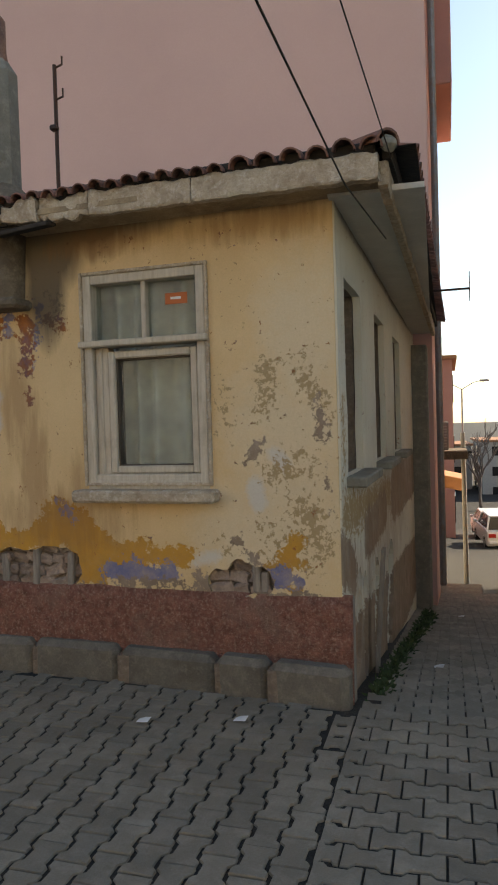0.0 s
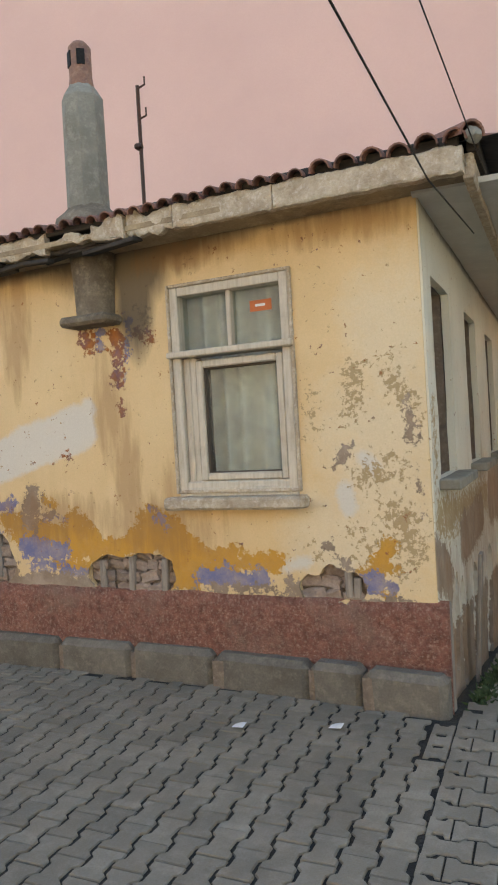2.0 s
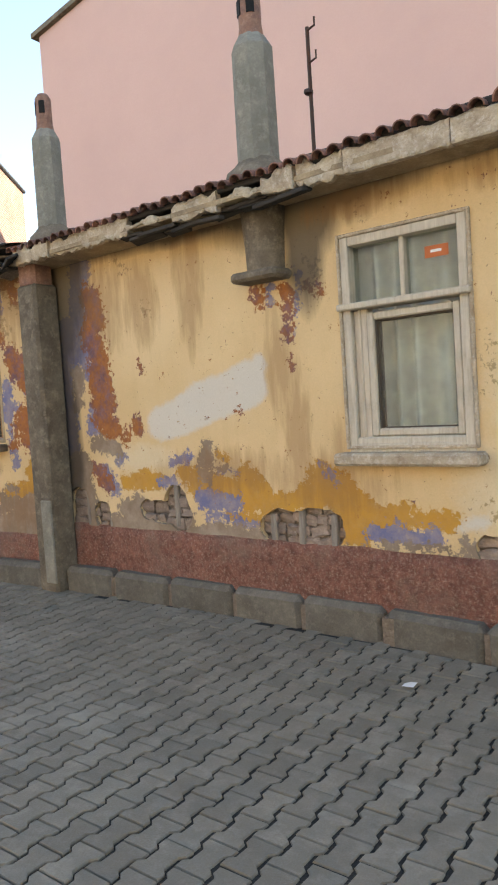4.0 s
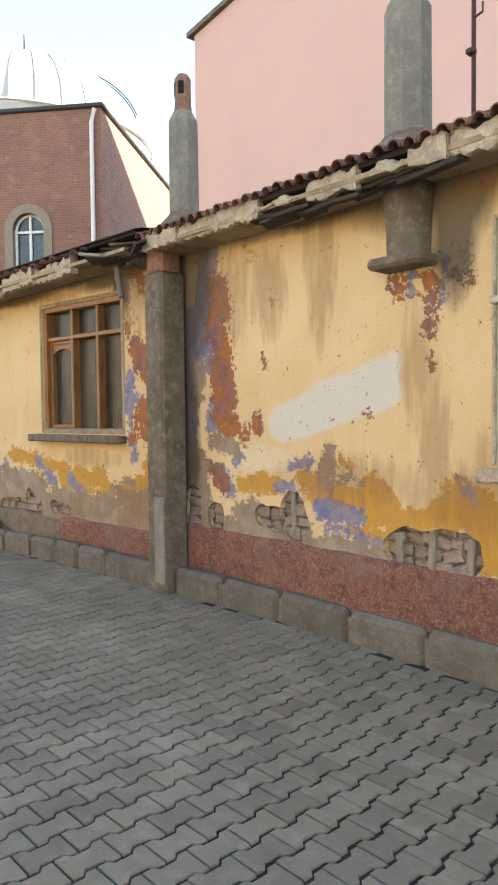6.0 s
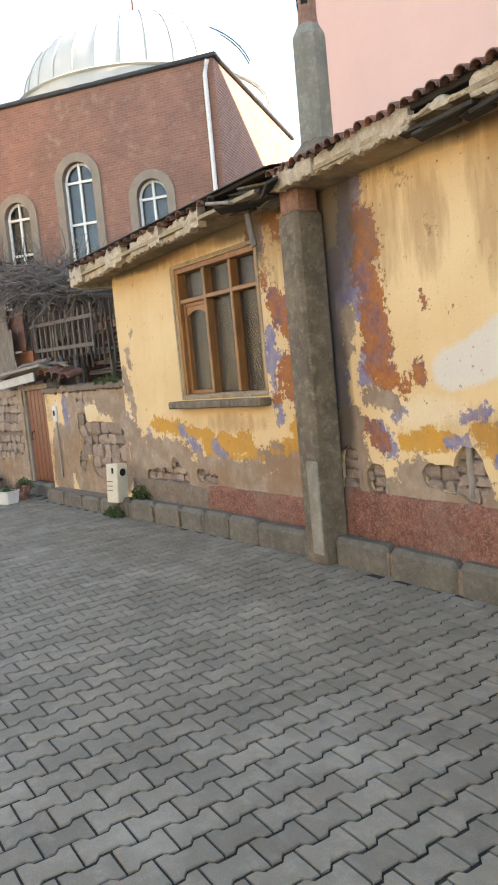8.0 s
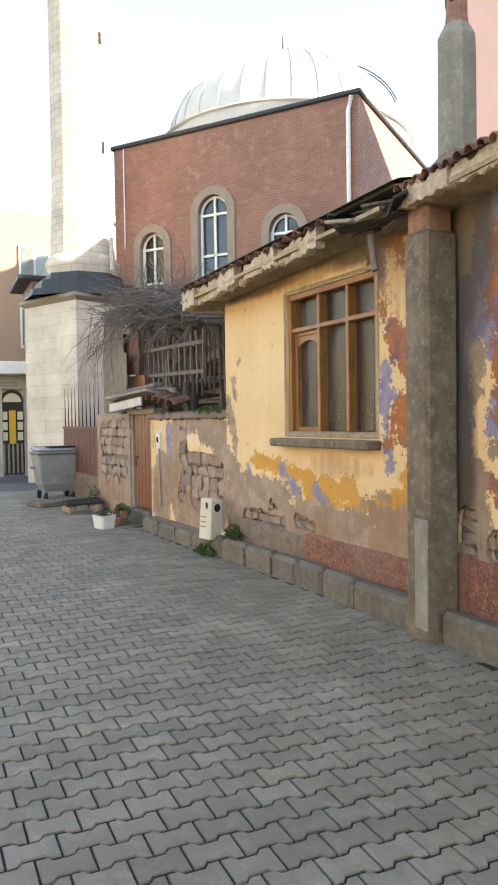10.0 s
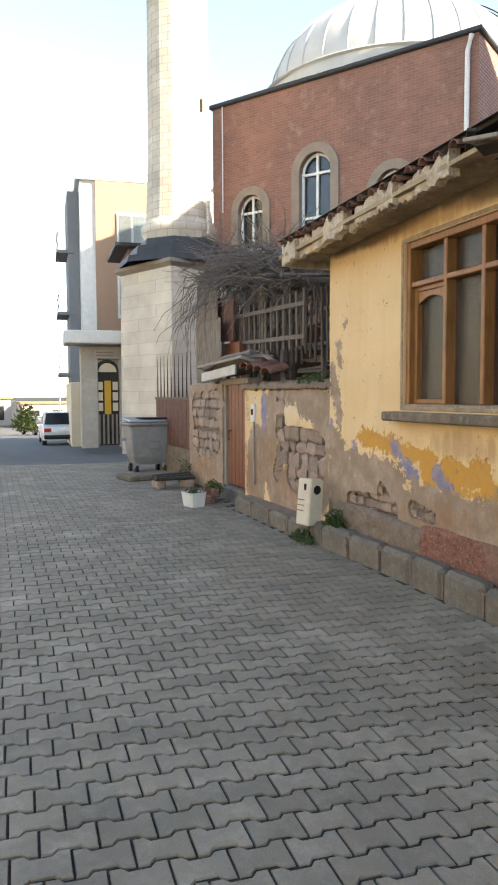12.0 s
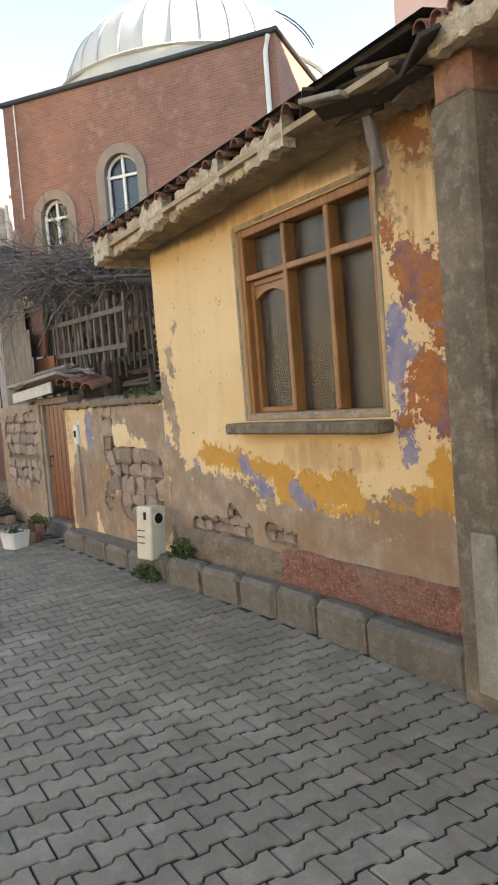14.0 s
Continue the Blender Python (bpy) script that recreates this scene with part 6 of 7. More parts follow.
gd = thing("door_1", (-11.08, 3.8, 0.1), "orange-brown wooden garden door, shut", "door", kind="structure")
WG = Line((-10.66, 3.76), (-11.5, 3.68))
for k in range(5):
    part("plank", bar(WG, 0.08 + k * 0.136, 0.21 + k * 0.136, 0.18, 1.5, -0.09, -0.05, 0.008), M_DOOR, gd)
for s in (0.0, WG.length - 0.07):
    part("jamb", bar(WG, s, s + 0.07, 0.1, 1.56, -0.18, -0.02, 0.01), M_DOOR if s == 0 else M_GREYWOOD, gd)
part("threshold", bar(WG, 0, WG.length, -0.05, 0.17, -0.3, 0.05, 0.02), M_KERB, gd)
part("lintel", bar(WG, -0.1, WG.length + 0.1, 1.50, 1.58, -0.2, 0.0, 0.01), M_GREYWOOD, gd)
part("handle", Bag().tube([WG.at(0.62, 0.9, -0.05), WG.at(0.62, 0.9, -0.01), WG.at(0.62, 0.78, -0.01)], 0.012, 6), M_IRON, gd)
can = thing("door_canopy", (-11.0, 3.9, 1.6), "small sagging tiled canopy over the garden door", "canopy")
part("sheet_edge", Bag().box(WG.at(0.55, 1.64, 0.16), (1.35, 0.025, 0.12), WG.rz, 0.004, tilt=-3), M_ZINC, can)
part("board", Bag().box(WG.at(0.4, 1.72, -0.02), (1.7, 0.5, 0.04), WG.rz, 0.005, roll=-14, tilt=-2), M_GREYWOOD, can)
part("rafter", Bag().tube([WG.at(-0.5, 1.86, 0.1), WG.at(0.2, 1.82, 0.18), WG.at(1.0, 1.72, 0.2)], 0.035, 6), M_TWIG, can)
rnd = random.Random(21)
for k in range(10):
    lay(can, WG.at(-0.95 + k * 0.22, 1.60 + 0.03 * k * (k < 6) + 0.15 * (k >= 6) - 0.02 * max(k - 6, 0), 0.12), WG.rz + (25 if k < 5 else 0), 16 + rnd.uniform(-6, 6), 1.0)
for k in range(5):
    part("lath", Bag().box(WG.at(-0.6 + k * 0.2, 1.80 + 0.02 * k, -0.05), (0.5, 0.06, 0.02), WG.rz + rnd.uniform(-20, 40), 0.003, rnd.uniform(-10, 10)), M_GREYWOOD, can)
meter = thing("meter_plate", WC.at(WC.length - 0.32, 1.15, 0.01), "small white switch plate with conduit", "meter")
part("plate", slab(WC, WC.length - 0.38, WC.length - 0.27, 1.05, 1.26, 0.0, 0.03, 0.006), M_PLASTIC, meter)
part("switch", slab(WC, WC.length - 0.35, WC.length - 0.31, 1.13, 1.2, 0.03, 0.04), M_BLACK, meter)
part("conduit", Bag().tube([WC.at(WC.length - 0.36, 1.05, 0.025), WC.at(WC.length - 0.37, 0.3, 0.025)], 0.012, 6), M_ZINC, meter)

# sheds, trellis and vine behind the wall
WK = Line((-8.32, 3.97), (-13.6, 3.495))       # the garden wall's line, run on past the pier
trel = thing("trellis", (-10.6, 4.9, 1.4), "grey wooden trellis fence in the garden", "trellis")
for x in (-9.2, -10.0, -10.9, -11.7, -12.4):
    part("post", Bag().box(WK.atx(x, 2.2, -0.75), (0.06, 0.06, 1.7), WK.rz, 0.006, tilt=2 * n2(x, 1)), M_OLDWOOD, trel)
for z in (1.95, 2.35, 2.62):
    part("rail", Bag().box(WK.atx(-10.7, z, -0.72), (3.4, 0.03, 0.05), WK.rz, 0.004, tilt=-1), M_OLDWOOD, trel)
rnd = random.Random(17)
for k in range(24):
    part("slat", Bag().box(WK.atx(-9.1 - k * 0.14, 2.25, -0.69), (0.035, 0.02, 0.9 + rnd.uniform(-.15, .15)), WK.rz, 0.003, rnd.uniform(-4, 4)), M_OLDWOOD, trel)
lat = thing("lattice_panel", WK.atx(-10.7, 1.8, -0.3), "loose grey lattice panel leaning in the garden", "lattice")
for k in range(13):
    part("slat", Bag().box(WK.atx(-9.6 - k * 0.185, 2.22 + rnd.uniform(-.02, .02), -0.3), (0.04, 0.02, 0.62), WK.rz, 0.003, tilt=rnd.uniform(-5, 3)), M_OLDWOOD, lat)
for z in (2.04, 2.40):
    part("rail", Bag().box(WK.atx(-10.7, z, -0.28), (2.35, 0.02, 0.05), WK.rz, 0.003, tilt=1.5), M_OLDWOOD, lat)
for k, (xa, za_, xb, zb_) in enumerate(((-12.5, 3.08, -8.75, 2.50), (-12.6, 3.22, -9.2, 2.74), (-12.1, 2.70, -8.9, 2.72), (-11.9, 2.0, -9.9, 2.66))):
    solid("old_beam", Bag().tube([WK.atx(xa, za_, -0.32 - 0.1 * k), WK.atx(xb, zb_, -0.32 - 0.1 * k)], 0.032 if k < 2 else 0.024, 6), M_DARKWOOD if k < 2 else M_OLDWOOD, "old beam of the vine pergola", "beam", WK.atx(xa, za_, -0.32 - 0.1 * k), group="pergola beams")
back = thing("picket_fence", (-11, 6.4, 2), "row of weathered pickets on the yard behind", "fence")
BL = Line((-9.0, 6.6), (-14.2, 5.0))
for z in (2.65, 3.0):
    part("rail", Bag().box(BL.at(BL.length / 2, z, 0), (BL.length, 0.03, 0.05), BL.rz), M_RUST, back)
for k in range(30):
    part("picket", Bag().box(BL.at(0.1 + k * 0.18, 2.72, 0.03), (0.07, 0.02, 1.0), BL.rz, 0.003), M_RUST if k % 3 else M_GREYWOOD, back)
part("yard_wall", Bag().box(BL.at(BL.length / 2, 1.05, -0.1), (BL.length, 0.15, 2.7), BL.rz), M_BRICK2, back)
shed = thing("shed", (-12.0, 4.4, 1.4), "shed of patched boards and corrugated sheet", "shed")


def corrugated(a, b_, z0, z1, amp=0.014, pitch=0.045):
    a, b_ = Vector((*a, 0)), Vector((*b_, 0))
    n = int((b_ - a).length / pitch * 4)
    nn = Vector((-(b_ - a).y, (b_ - a).x, 0)).normalized()
    b = Bag()
    for i in range(n + 1):
        p = lerp(a, b_, i / n) + nn * amp * math.sin(i * math.pi / 2)
        b.v += [(p.x, p.y, z0 + 0.02 * n2(i * .3, 1)), (p.x, p.y, z1 + 0.03 * n2(i * .3, 2))]
    b.f = [(2 * i, 2 * i + 2, 2 * i + 3, 2 * i + 1) for i in range(n)]
    return b


part("sheet", corrugated(WK.atx(-11.75, 0, -0.06).xy, WK.atx(-12.85, 0, -0.06).xy, 1.55, 2.42), M_GREYWOOD, shed)
part("sheet", corrugated(WK.atx(-12.05, 0, -0.12).xy, WK.atx(-13.0, 0, -0.12).xy, 2.36, 3.12), M_GREYWOOD, shed)
part("panel", Bag().box(WK.atx(-11.95, 2.42, -0.2), (0.75, 0.03, 0.62), WK.rz, 0.004, tilt=3), M_RUST, shed, "rust-brown board")
part("panel", Bag().box(WK.atx(-11.75, 1.92, -0.22), (0.7, 0.03, 0.32), WK.rz, 0.004), M_DOOR, shed, "orange board")
part("panel", Bag().box(WK.atx(-12.2, 2.88, -0.45), (0.5, 0.03, 0.5), WK.rz, 0.004), M_PALE, shed, "pale board")
part("body", Bag().box((-12.2, 5.2, 1.8), (1.2, 1.3, 1.0), 8), M_RUST, shed)
for k in range(3):
    part("pole", Bag().tube([(-11.0 - k * 0.9, 4.1 - k * 0.1, 1.4), (-11.05 - k * 0.9, 4.1 - k * 0.1, 3.1)], 0.03, 6), M_GREYWOOD, shed)
stack = thing("timber_stack", (-10.2, 5.0, 0), "stack of old grey boards in the garden", "timber")
rnd = random.Random(29)
part("bearer", Bag().box((-10.3, 5.0, 0.75), (0.9, 0.7, 1.5), 10), M_DARKWOOD, stack)
for k in range(14):
    part("board", Bag().box((-10.2 + rnd.uniform(-.15, .15), 4.75 + rnd.uniform(-.1, .2), 1.55 + k * 0.055), (rnd.uniform(1.2, 1.7), rnd.uniform(.1, .25), 0.03), rnd.uniform(-12, 25), 0.003, rnd.uniform(-4, 4)), M_GREYWOOD, stack)

vine = thing("vine", (-11.2, 4.3, 1.4), "tangle of bare grey vine twigs on a pergola", "vine")
rnd = random.Random(41)
for k in range(8):
    x = -9.3 - k * 0.48
    part("pergola_bar", Bag().tube([WK.atx(x, 2.62 + 0.075 * k, -0.1), WK.atx(x - 0.1, 2.72 + 0.075 * k, -1.6)], 0.02, 6), M_OLDWOOD, vine)
for k in range(5):
    pts_ = [WK.atx(-10.2 - k * 0.6, 1.4, -0.35)]
    for j in range(8):
        pts_.append(pts_[-1] + Vector((rnd.uniform(-.2, .2), rnd.uniform(-.06, .06), 0.22)))
    part("stem", Bag().tube(pts_, 0.035, 6, 0.015), M_TWIG, vine)
tw = Bag()
for k in range(1250):
    x = rnd.triangular(-12.9, -9.3, -11.6)
    p = WK.atx(x, 2.74 - 0.14 * (x + 9.5) + rnd.gauss(0, 0.13), -rnd.uniform(0.05, 1.3))
    d = Vector((rnd.uniform(-1, 1), rnd.uniform(-1, 1), rnd.uniform(-.3, .4))).normalized()
    pts_ = [p]
    hang = 0.45 if rnd.random() < 0.10 else 0.02
    for j in range(6):
        d = (d + Vector((rnd.uniform(-.6, .6), rnd.uniform(-.5, .5), rnd.uniform(-.4, .35) - hang))).normalized()
        pts_.append(pts_[-1] + d * rnd.uniform(0.07, 0.17))
    tw.tube(pts_, rnd.uniform(.005, .013), 4, 0.003, False)
for k in range(35):
    p = WK.atx(rnd.uniform(-13.0, -12.2), rnd.uniform(2.5, 3.2), rnd.uniform(-.1, .12))
    pts_ = [p]
    d = Vector((rnd.uniform(-.8, .3), rnd.uniform(-.5, .1), rnd.uniform(-.9, .1))).normalized()
    for j in range(6):
        d = (d + Vector((rnd.uniform(-.4, .4), rnd.uniform(-.3, .3), rnd.uniform(-.6, .1)))).normalized()
        pts_.append(pts_[-1] + d * rnd.uniform(0.08, 0.18))
    tw.tube(pts_, rnd.uniform(.004, .008), 4, 0.002, False)
tagged(part("twig_tangle", tw, M_TWIG, vine), kind="stuff")
bush("weeds", (-8.75, 3.95, 1.48), (0.45, 0.14, 0.09), 260, 51, "grass growing on the garden wall top", M_GRASS, 0.04)
bush("weeds", (-10.4, 4.0, 1.62), (0.5, 0.15, 0.12), 350, 52, "grass growing on the garden wall top", M_GRASS, 0.04)

# rusty gate past the pier
gate = thing("rusty_gate", (-14.2, 3.45, 0), "rusty sheet gate with spiked bars on a low wall", "gate")
GL = Line((-13.15, 3.56), (-15.6, 3.36))
part("low_wall", slab(GL, 0, GL.length, -0.1, 0.5, -0.2, 0.0, 0.01), M_CEMENT, gate)
for k in range(9):
    part("sheet", bar(GL, 0.05 + k * 0.265, 0.3 + k * 0.265, 0.5, 1.3, -0.06, -0.03, 0.006), M_RUST, gate)
part("rail", bar(GL, 0, GL.length, 1.28, 1.33, -0.08, -0.02, 0.004), M_IRON, gate)
for k in range(10):
    part("spike", Bag().tube([GL.at(0.1 + k * 0.25, 1.3, -0.05), GL.at(0.1 + k * 0.25, 2.05, -0.05)], 0.014, 5, 0.003), M_IRON, gate)

# ---- street things ----
bin_ = thing("dumpster", (-15.0, 3.05, 0), "dented grey galvanised rubbish container on wheels", "dumpster")
bm_ = pose(-15.0, 3.14, 0, 0, 0, 6) @ Matrix.Diagonal((0.85, 0.85, 0.95, 1))
body = Bag()
for z, a, c in ((0.16, 0.28, 0.30), (0.30, 0.32, 0.36), (0.86, 0.37, 0.44), (0.90, 0.41, 0.47), (0.93, 0.41, 0.47)):
    body.v += [tuple(bm_ @ Vector((sx_ * a, sy_ * c, z))) for sx_, sy_ in ((-1, -1), (-.9, -1.03), (.9, -1.03), (1, -1), (1.03, -.9), (1.03, .9), (1, 1), (-1, 1))]
body.f = [(r * 8 + i, r * 8 + (i + 1) % 8, (r + 1) * 8 + (i + 1) % 8, (r + 1) * 8 + i) for r in range(4) for i in range(8)] + [tuple(range(8)), tuple(range(32, 40))]
part("body", body, M_ZINC, bin_)
part("lid", Bag().box(bm_ @ Vector((0, 0, 0.975)), (0.70, 0.78, 0.05), 6, 0.025, tilt=3), M_ZINC, bin_)
part("lid_gap", Bag().box(bm_ @ Vector((0.1, 0.1, 1.01)), (0.42, 0.5, 0.02), 6), M_BLACK, bin_)
for sx_ in (-.3, .3):
    for sy_ in (-.3, .3):
        wh = part("wheel", Bag().tube([bm_ @ Vector((sx_, sy_ - .03, 0.075)), bm_ @ Vector((sx_, sy_ + .03, 0.075))], 0.075, 12), M_TYRE, bin_)
        part("bracket", Bag().box(bm_ @ Vector((sx_, sy_, 0.14)), (.07, .09, .08), 6), M_ZINC, wh)
for s in (-1, 1):
    part("lug", Bag().tube([bm_ @ Vector((0, s * .44, 0.62)), bm_ @ Vector((0, s * .55, 0.62))], 0.03, 8), M_ZINC, bin_)
part("rib", Bag().box(bm_ @ Vector((0.37, 0.05, 0.5)), (0.03, 0.16, 0.1), 6, 0.01), M_ZINC, bin_)
slabs = thing("stone_slab", (-13.7, 2.95, 0), "broken grey slab lying on the pavement", "slab")
part("block", Bag().box((-13.9, 3.0, 0.04), (0.55, 0.9, 0.09), 18, 0.02), M_CEMENT, slabs)
bench = thing("plank_pile", (-12.6, 3.25, 0), "rotten planks on low stones", "planks")
for k in range(3):
    part("plank", Bag().box((-12.5 - k * 0.12, 3.2, 0.15 + 0.015 * k), (0.11, 0.62, 0.045), 12 + k * 5, 0.01), M_DARKWOOD, bench)
for k in range(2):
    part("stone", Bag().box((-12.6, 2.98 + k * 0.42, 0.06), (0.28, 0.14, 0.13), 12, 0.03), M_STONE, bench)
crate = thing("plastic_tub", (-10.75, 3.13, 0), "white plastic tub planted with weeds", "tub")
tub = Bag()
for z, a in ((0.0, 0.10), (0.02, 0.11), (0.16, 0.128), (0.18, 0.136), (0.18, 0.118), (0.14, 0.115)):
    tub.v += [tuple(pose(-10.75, 3.13, z, 0, 0, 20) @ Vector((x * a, y * a * 0.9, 0))) for x, y in ((-1, -.8), (-.8, -1), (.8, -1), (1, -.8), (1, .8), (.8, 1), (-.8, 1), (-1, .8))]
tub.f = [(r * 8 + i, r * 8 + (i + 1) % 8, (r + 1) * 8 + (i + 1) % 8, (r + 1) * 8 + i) for r in range(5) for i in range(8)] + [tuple(range(8)), tuple(range(40, 48))]
part("body", tub, M_PLASTIC, crate)
bush("tub_plant", (-10.75, 3.13, 0.14), (0.12, 0.11, 0.08), 160, 61, "dull green weeds in the plastic tub", M_GRASS, 0.04)
rnd = random.Random(71)
for k in range(7):
    p = (-10.95 - 0.13 * (k % 4) + rnd.uniform(-.03, .03), 3.36 + 0.09 * (k // 4), 0.05 + 0.09 * (k // 4))
    solid("loose_brick", Bag().box((p[0], p[1], p[2]), (0.2, 0.1, 0.09), rnd.uniform(-30, 60), 0.008), M_RUST if k % 2 else M_PLINTH, "loose red brick piled by the garden door", "brick", p, "", "loose bricks")
bush("weeds", (-11.1, 3.45, 0.15), (0.3, 0.12, 0.12), 200, 62, "dry weeds among loose bricks", M_GRASS, 0.045)
mb = thing("meter_box", (-8.33, 3.78, 0.17), "old cream enamel box with a round hole, leaning on the kerb", "box")
part("case", Bag().box((-8.33, 3.74, 0.375), (0.19, 0.16, 0.43), 18, 0.012, roll=-5), M_BOXSTEEL, mb)
bx = pose(-8.33, 3.74, 0.375, -5, 0, 18)
part("hole", Bag().tube([bx @ Vector((0.094, 0.0, 0.12)), bx @ Vector((0.098, 0.0, 0.12))], 0.042, 16), M_BLACK, mb)
part("hole_rim", Bag().lathe([(0.042, 0), (0.05, 0.008), (0.055, 0)], (0, 0, 0), 16), M_BOXSTEEL, mb)
hr = mb.children[-1]
hr.matrix_local = Matrix.Translation((bx @ Vector((0.096, 0, 0.12)) - Vector((-8.33, 3.78, 0.17))) * U) @ Euler((0, radians(90), radians(18))).to_matrix().to_4x4() @ Matrix.Translation(Vector((-8.33, 3.78, 0.17)) * U)
part("slot", Bag().box(bx @ Vector((0.02, -0.081, 0.14)), (0.03, 0.006, 0.06), 18), M_BLACK, mb)
for k in range(3):
    part("marking", Bag().box(bx @ Vector((-0.03, -0.081, 0.02 - k * 0.05)), (0.09, 0.004, 0.008), 18), M_RUST, mb)
bush("weeds", (-8.02, 3.87, 0.16), (0.16, 0.10, 0.16), 300, 63, "green weeds growing behind the kerb", M_GRASS, 0.05)
bush("weeds", (-8.35, 3.68, 0.0), (0.26, 0.08, 0.10), 260, 64, "green weeds growing at the kerb foot", M_GRASS, 0.045)
bush("weeds", (-13.0, 3.45, 0.0), (0.3, 0.12, 0.35), 350, 65, "green weeds at the pier foot", M_GRASS, 0.045)
for k in range(9):
    y = 4.3 + k * 0.55
    bush("weeds", (-0.42 + 0.02 * k, y, gz(-0.4, y) - 0.01), (0.05 + 0.03 * (k > 5), 0.3, 0.035 + 0.05 * (k > 5)), 170, 80 + k, "low green weeds along the alley wall foot", M_GRASS, 0.05)
for p, rz in (((-1.52, 3.35), 20), ((-1.04, 3.46), 50), ((0.10, 9.0), 0), ((-0.1, 5.2), 40)):
    z = gz(*p) + 0.012
    b = Bag().add([(p[0] - .035, p[1] - .015, z), (p[0] + .03, p[1] - .02, z + .006), (p[0] + .04, p[1] + .012, z + .022), (p[0] + .0, p[1] + .028, z + .012), (p[0] - .03, p[1] + .018, z + .004)], [(0, 1, 2), (0, 2, 3), (0, 3, 4)])
    solid("litter", b, M_PLASTIC, "crumpled scrap of white paper on the pavers", "litter", (p[0], p[1], z), group="paper scraps")

# aerial and cables
ant = thing("aerial", (-2.37, 4.2, 3.05), "thin dark aerial mast on the roof", "aerial")
part("mast", Bag().tube([(-2.37, 4.2, 2.95), (-2.37, 4.2, 3.82)], 0.013, 8), M_IRON, ant)
for z, l in ((3.80, 0.07), (3.60, 0.07)):
    part("arm", Bag().tube([(-2.37, 4.2, z), (-2.37 + l, 4.17, z), (-2.37 + l, 4.17, z + 0.05)], 0.007, 6), M_IRON, ant)
part("clamp", Bag().box((-2.38, 4.19, 3.42), (0.05, 0.05, 0.035), 0, 0.008), M_IRON, ant)
for pts_, r in ((((-0.36, 4.75, 2.66), (-0.44, 3.4, 2.60), (-0.50, 2.0, 2.70), (-0.56, 0.6, 2.9), (-0.75, -6.0, 4.0)), 0.0045), (((-0.10, 6.6, 2.72), (-0.2, 4.4, 2.72), (-0.31, 2.4, 2.87), (-0.36, 0.6, 3.05), (-0.5, -6.0, 4.1)), 0.003)):
    solid("overhead_cable", Bag().tube(pts_, r, 6), M_CABLE, "black overhead cable running to the eave", "cable", pts_[0])
br = thing("eave_bracket", (-0.1, 6.6, 2.7), "thin metal bracket on the alley eave", "bracket")
part("arm", Bag().tube([(-0.12, 7.2, 2.72), (0.22, 7.2, 2.72)], 0.012, 6), M_IRON, br)
part("tip", Bag().tube([(0.22, 7.2, 2.60), (0.22, 7.2, 2.88)], 0.005, 6), M_IRON, br)

# ---- pavers, last ----
PW, PL, GAP = 0.1246, 0.1787, 0.0056


def paver_outline(inset):
    """A bone-shaped paver: wide ends, narrow waist; long along y."""
    d, w, l = 0.0108, PW / 2 - inset * 1.4, PL / 2 - inset * 0.75
    half = [(w + d, -l), (w + d, -l * 0.61), (w - d, -l * 0.39), (w - d, l * 0.39), (w + d, l * 0.61), (w + d, l)]
    return half + [(-x, -y) for x, y in half]


OUT, TOP = paver_outline(GAP), paver_outline(GAP + 0.0028)


def lean(x):
    """How the courses lean with the bend of the kerb: the slope of a row in plan."""
    return lerp(-0.06, 0.066, min(max((-1.8 - x) / 2.4, 0.0), 1.0))


def drift(x):
    """The rows' offset across the street, the slope summed up from the bend."""
    a, b = max(x, -1.8), min(max(x, -4.2), -1.8)
    u = (-1.8 - b) / 2.4
    y = -0.06 * (a + 1.8) + 2.4 * (0.06 * u - 0.063 * u * u)
    return y + 0.066 * min(x + 4.2, 0.0)


def paver_mesh():
    b = Bag()
    n = len(OUT)
    b.v = [(x, y, 0.0) for x, y in TOP] + [(x, y, -0.005) for x, y in OUT] + [(x, y, -0.045) for x, y in OUT]
    b.f = [tuple(range(n))] + [(r * n + (i + 1) % n, r * n + i, (r + 1) * n + i, (r + 1) * n + (i + 1) % n) for r in range(2) for i in range(n)]
    return b


PAVER = paver_mesh()
near = thing("pavement", (-2.5, 2.4, 0), "grey bone-shaped interlocking concrete pavers", "pavement", kind="structure")
PMESH = mesh_of("paver", PAVER, (0, 0, 0), M_PAVE1)
rnd = random.Random(99)
pv = np.array(PAVER.v)
allv, allf, made, count = [], [], 0, 0


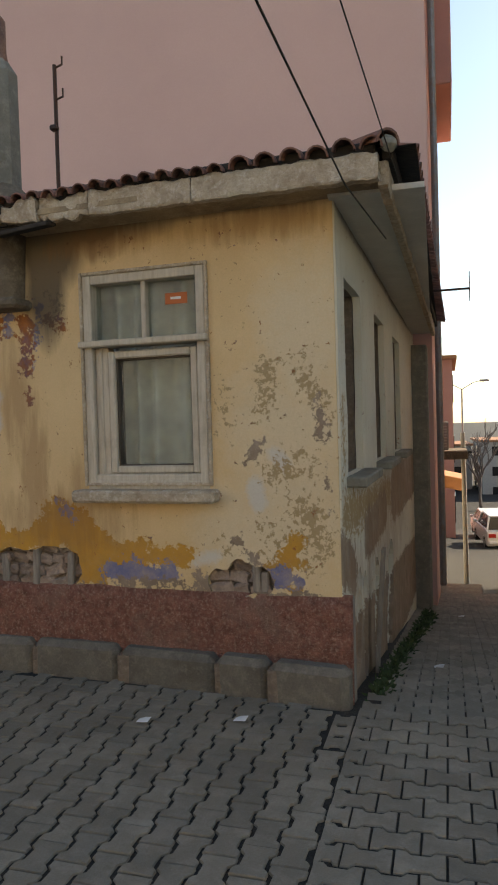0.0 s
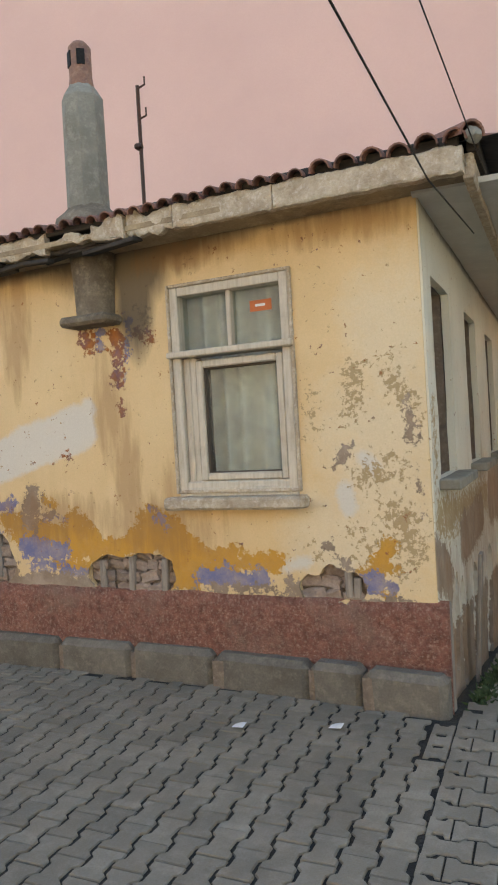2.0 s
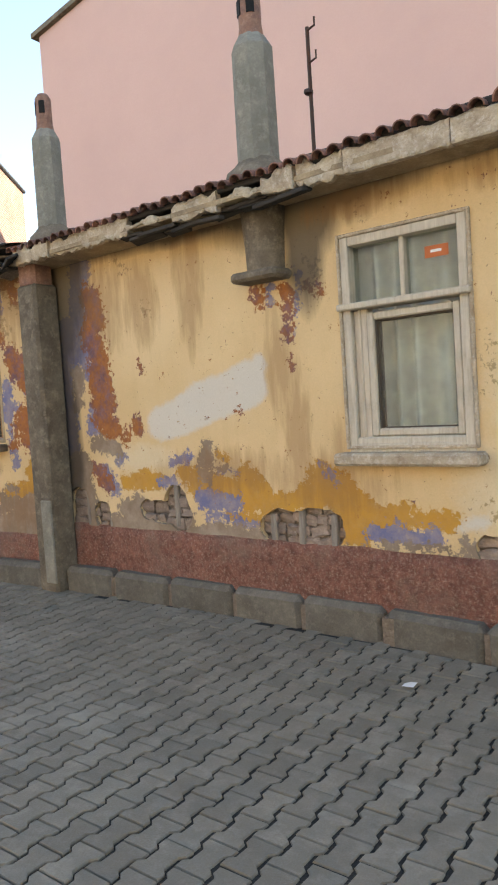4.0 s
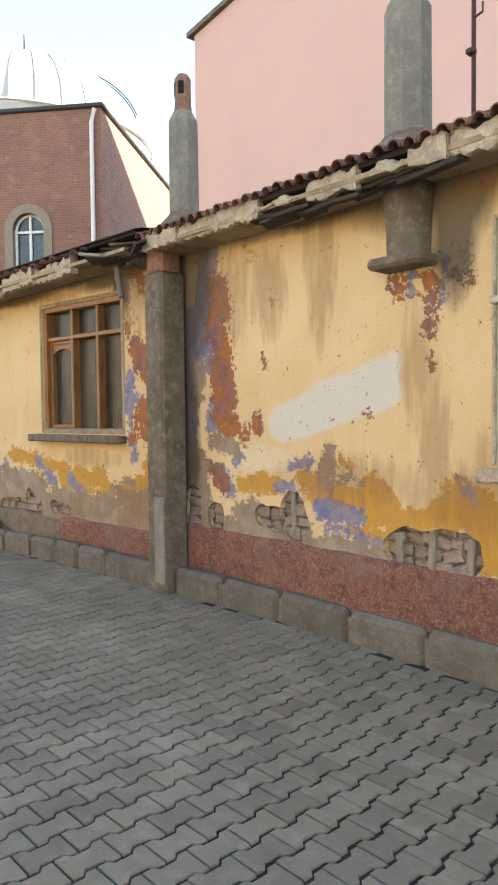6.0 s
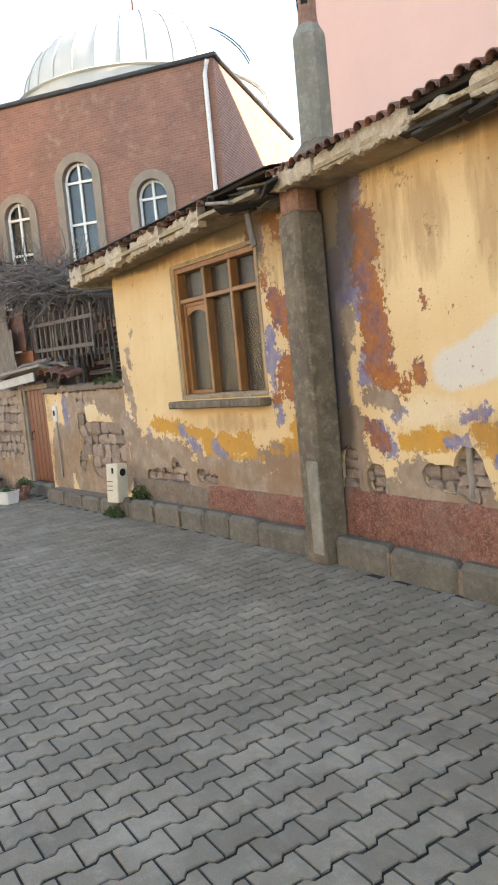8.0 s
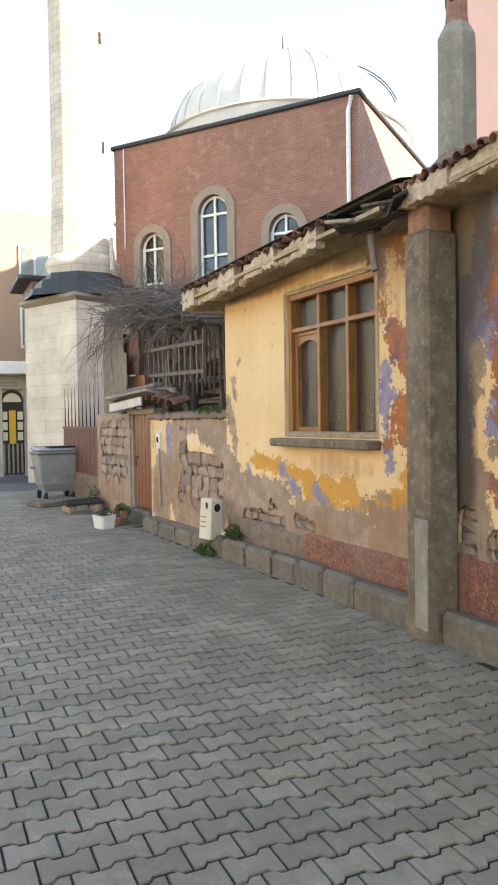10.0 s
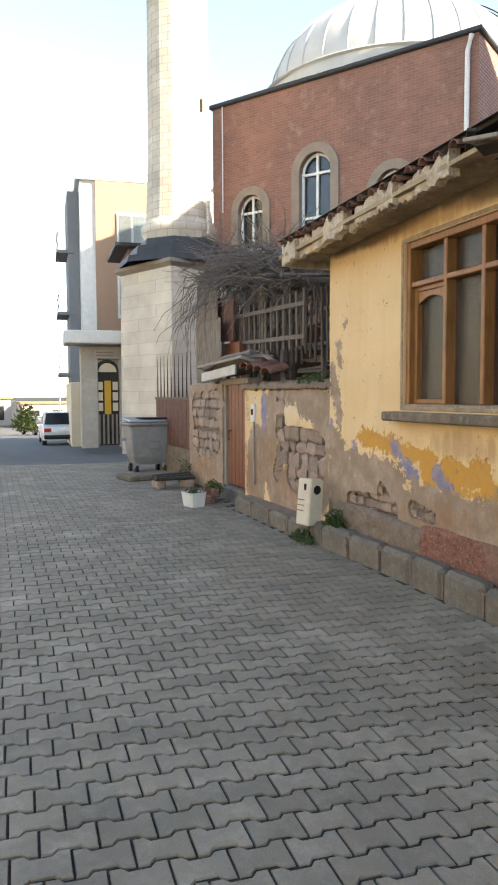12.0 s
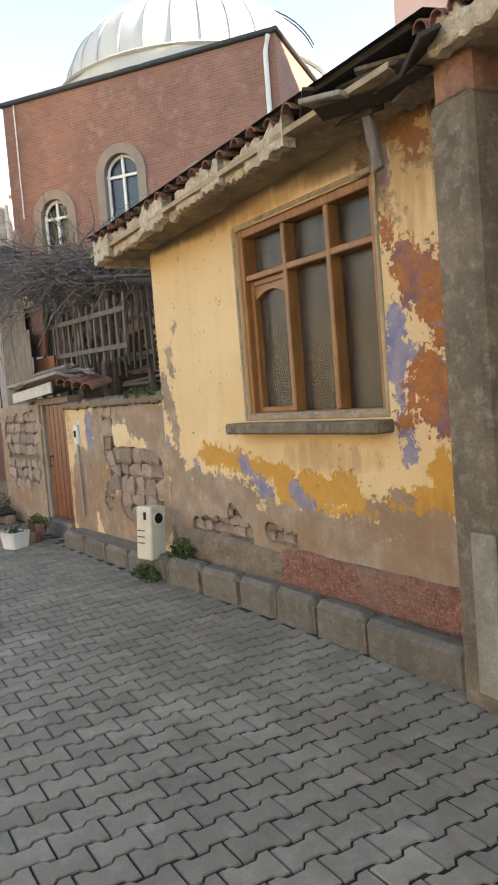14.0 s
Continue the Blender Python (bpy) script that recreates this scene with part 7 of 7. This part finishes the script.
def paver_at(x, y, turned, short=1.0):
    """One paver at its place, a hair uneven; near ones are single, the rest joined."""
    global made, count
    z = gz(x, y) + rnd.uniform(-.003, .002) + 0.006 * n2(x * 0.8, y * 0.8, 3)
    m = Matrix.Translation((x, y, z)) @ Euler((rnd.uniform(-.008, .008), rnd.uniform(-.008, .008), (math.pi / 2 if turned else 0.5 * math.atan(lean(x))) + rnd.uniform(-.012, .012))).to_matrix().to_4x4()
    if turned and y > 3.75:
        m = m @ Matrix.Rotation(-math.atan(0.17), 4, 'Y')
    if short < 1:
        m = m @ Matrix.Diagonal((1, short, 1, 1))
    if -3.1 < x < -0.85 and 2.0 < y < 3.75 and made < 300:
        o = new("paver", PMESH)
        o.parent = near
        o.matrix_local = Matrix.Translation(m.translation * U - near.location) @ m.to_3x3().to_4x4()
        made += 1
        return
    a = np.array(m)
    allv.append(pv @ a[:3, :3].T + a[:3, 3])
    allf.append(count)
    count += len(pv)


for i in range(-28, 104):
    for j in range(-36, 16):
        x = -4.04 - i * PW
        y = 1.803 + j * PL + (PL / 2 if i % 2 else 0) + drift(x) - drift(-4.04)
        edge = bow(max(min(x, -0.55), -10.4)) - 0.02
        if y > edge or x > -0.565 + 0.03 * (3.7 - y) or x < -16.9 or y < -4.5:
            continue
        paver_at(x, y, False)
for j in range(-24, 108):
    y = 0.1 + j * PW
    for i in range(0, 22):
        x = -0.392 + i * PL + (PL / 2 if j % 2 else 0)
        if y > 3.72 and x < -0.44:
            continue
        paver_at(x, y, True)
    if 3.23 < y < 3.70:
        paver_at(-0.392 - PL * 0.5 - 0.056, y, True, 0.6)
    if j % 2 and y < 3.72:
        paver_at(-0.392 - PL / 4, y, True, 0.5)
pb = Bag()
pb.v = np.concatenate(allv).tolist()
pb.f = [tuple(i + k for i in q) for k in allf for q in PAVER.f]
me = bpy.data.meshes.new("paver_field")
me.from_pydata((np.array(pb.v) * U).tolist(), [], pb.f)
me.materials.append(M_PAVE)
tagged(new("paver_field", me), "grey interlocking pavers across the street and alley", "pavers", "", "stuff")
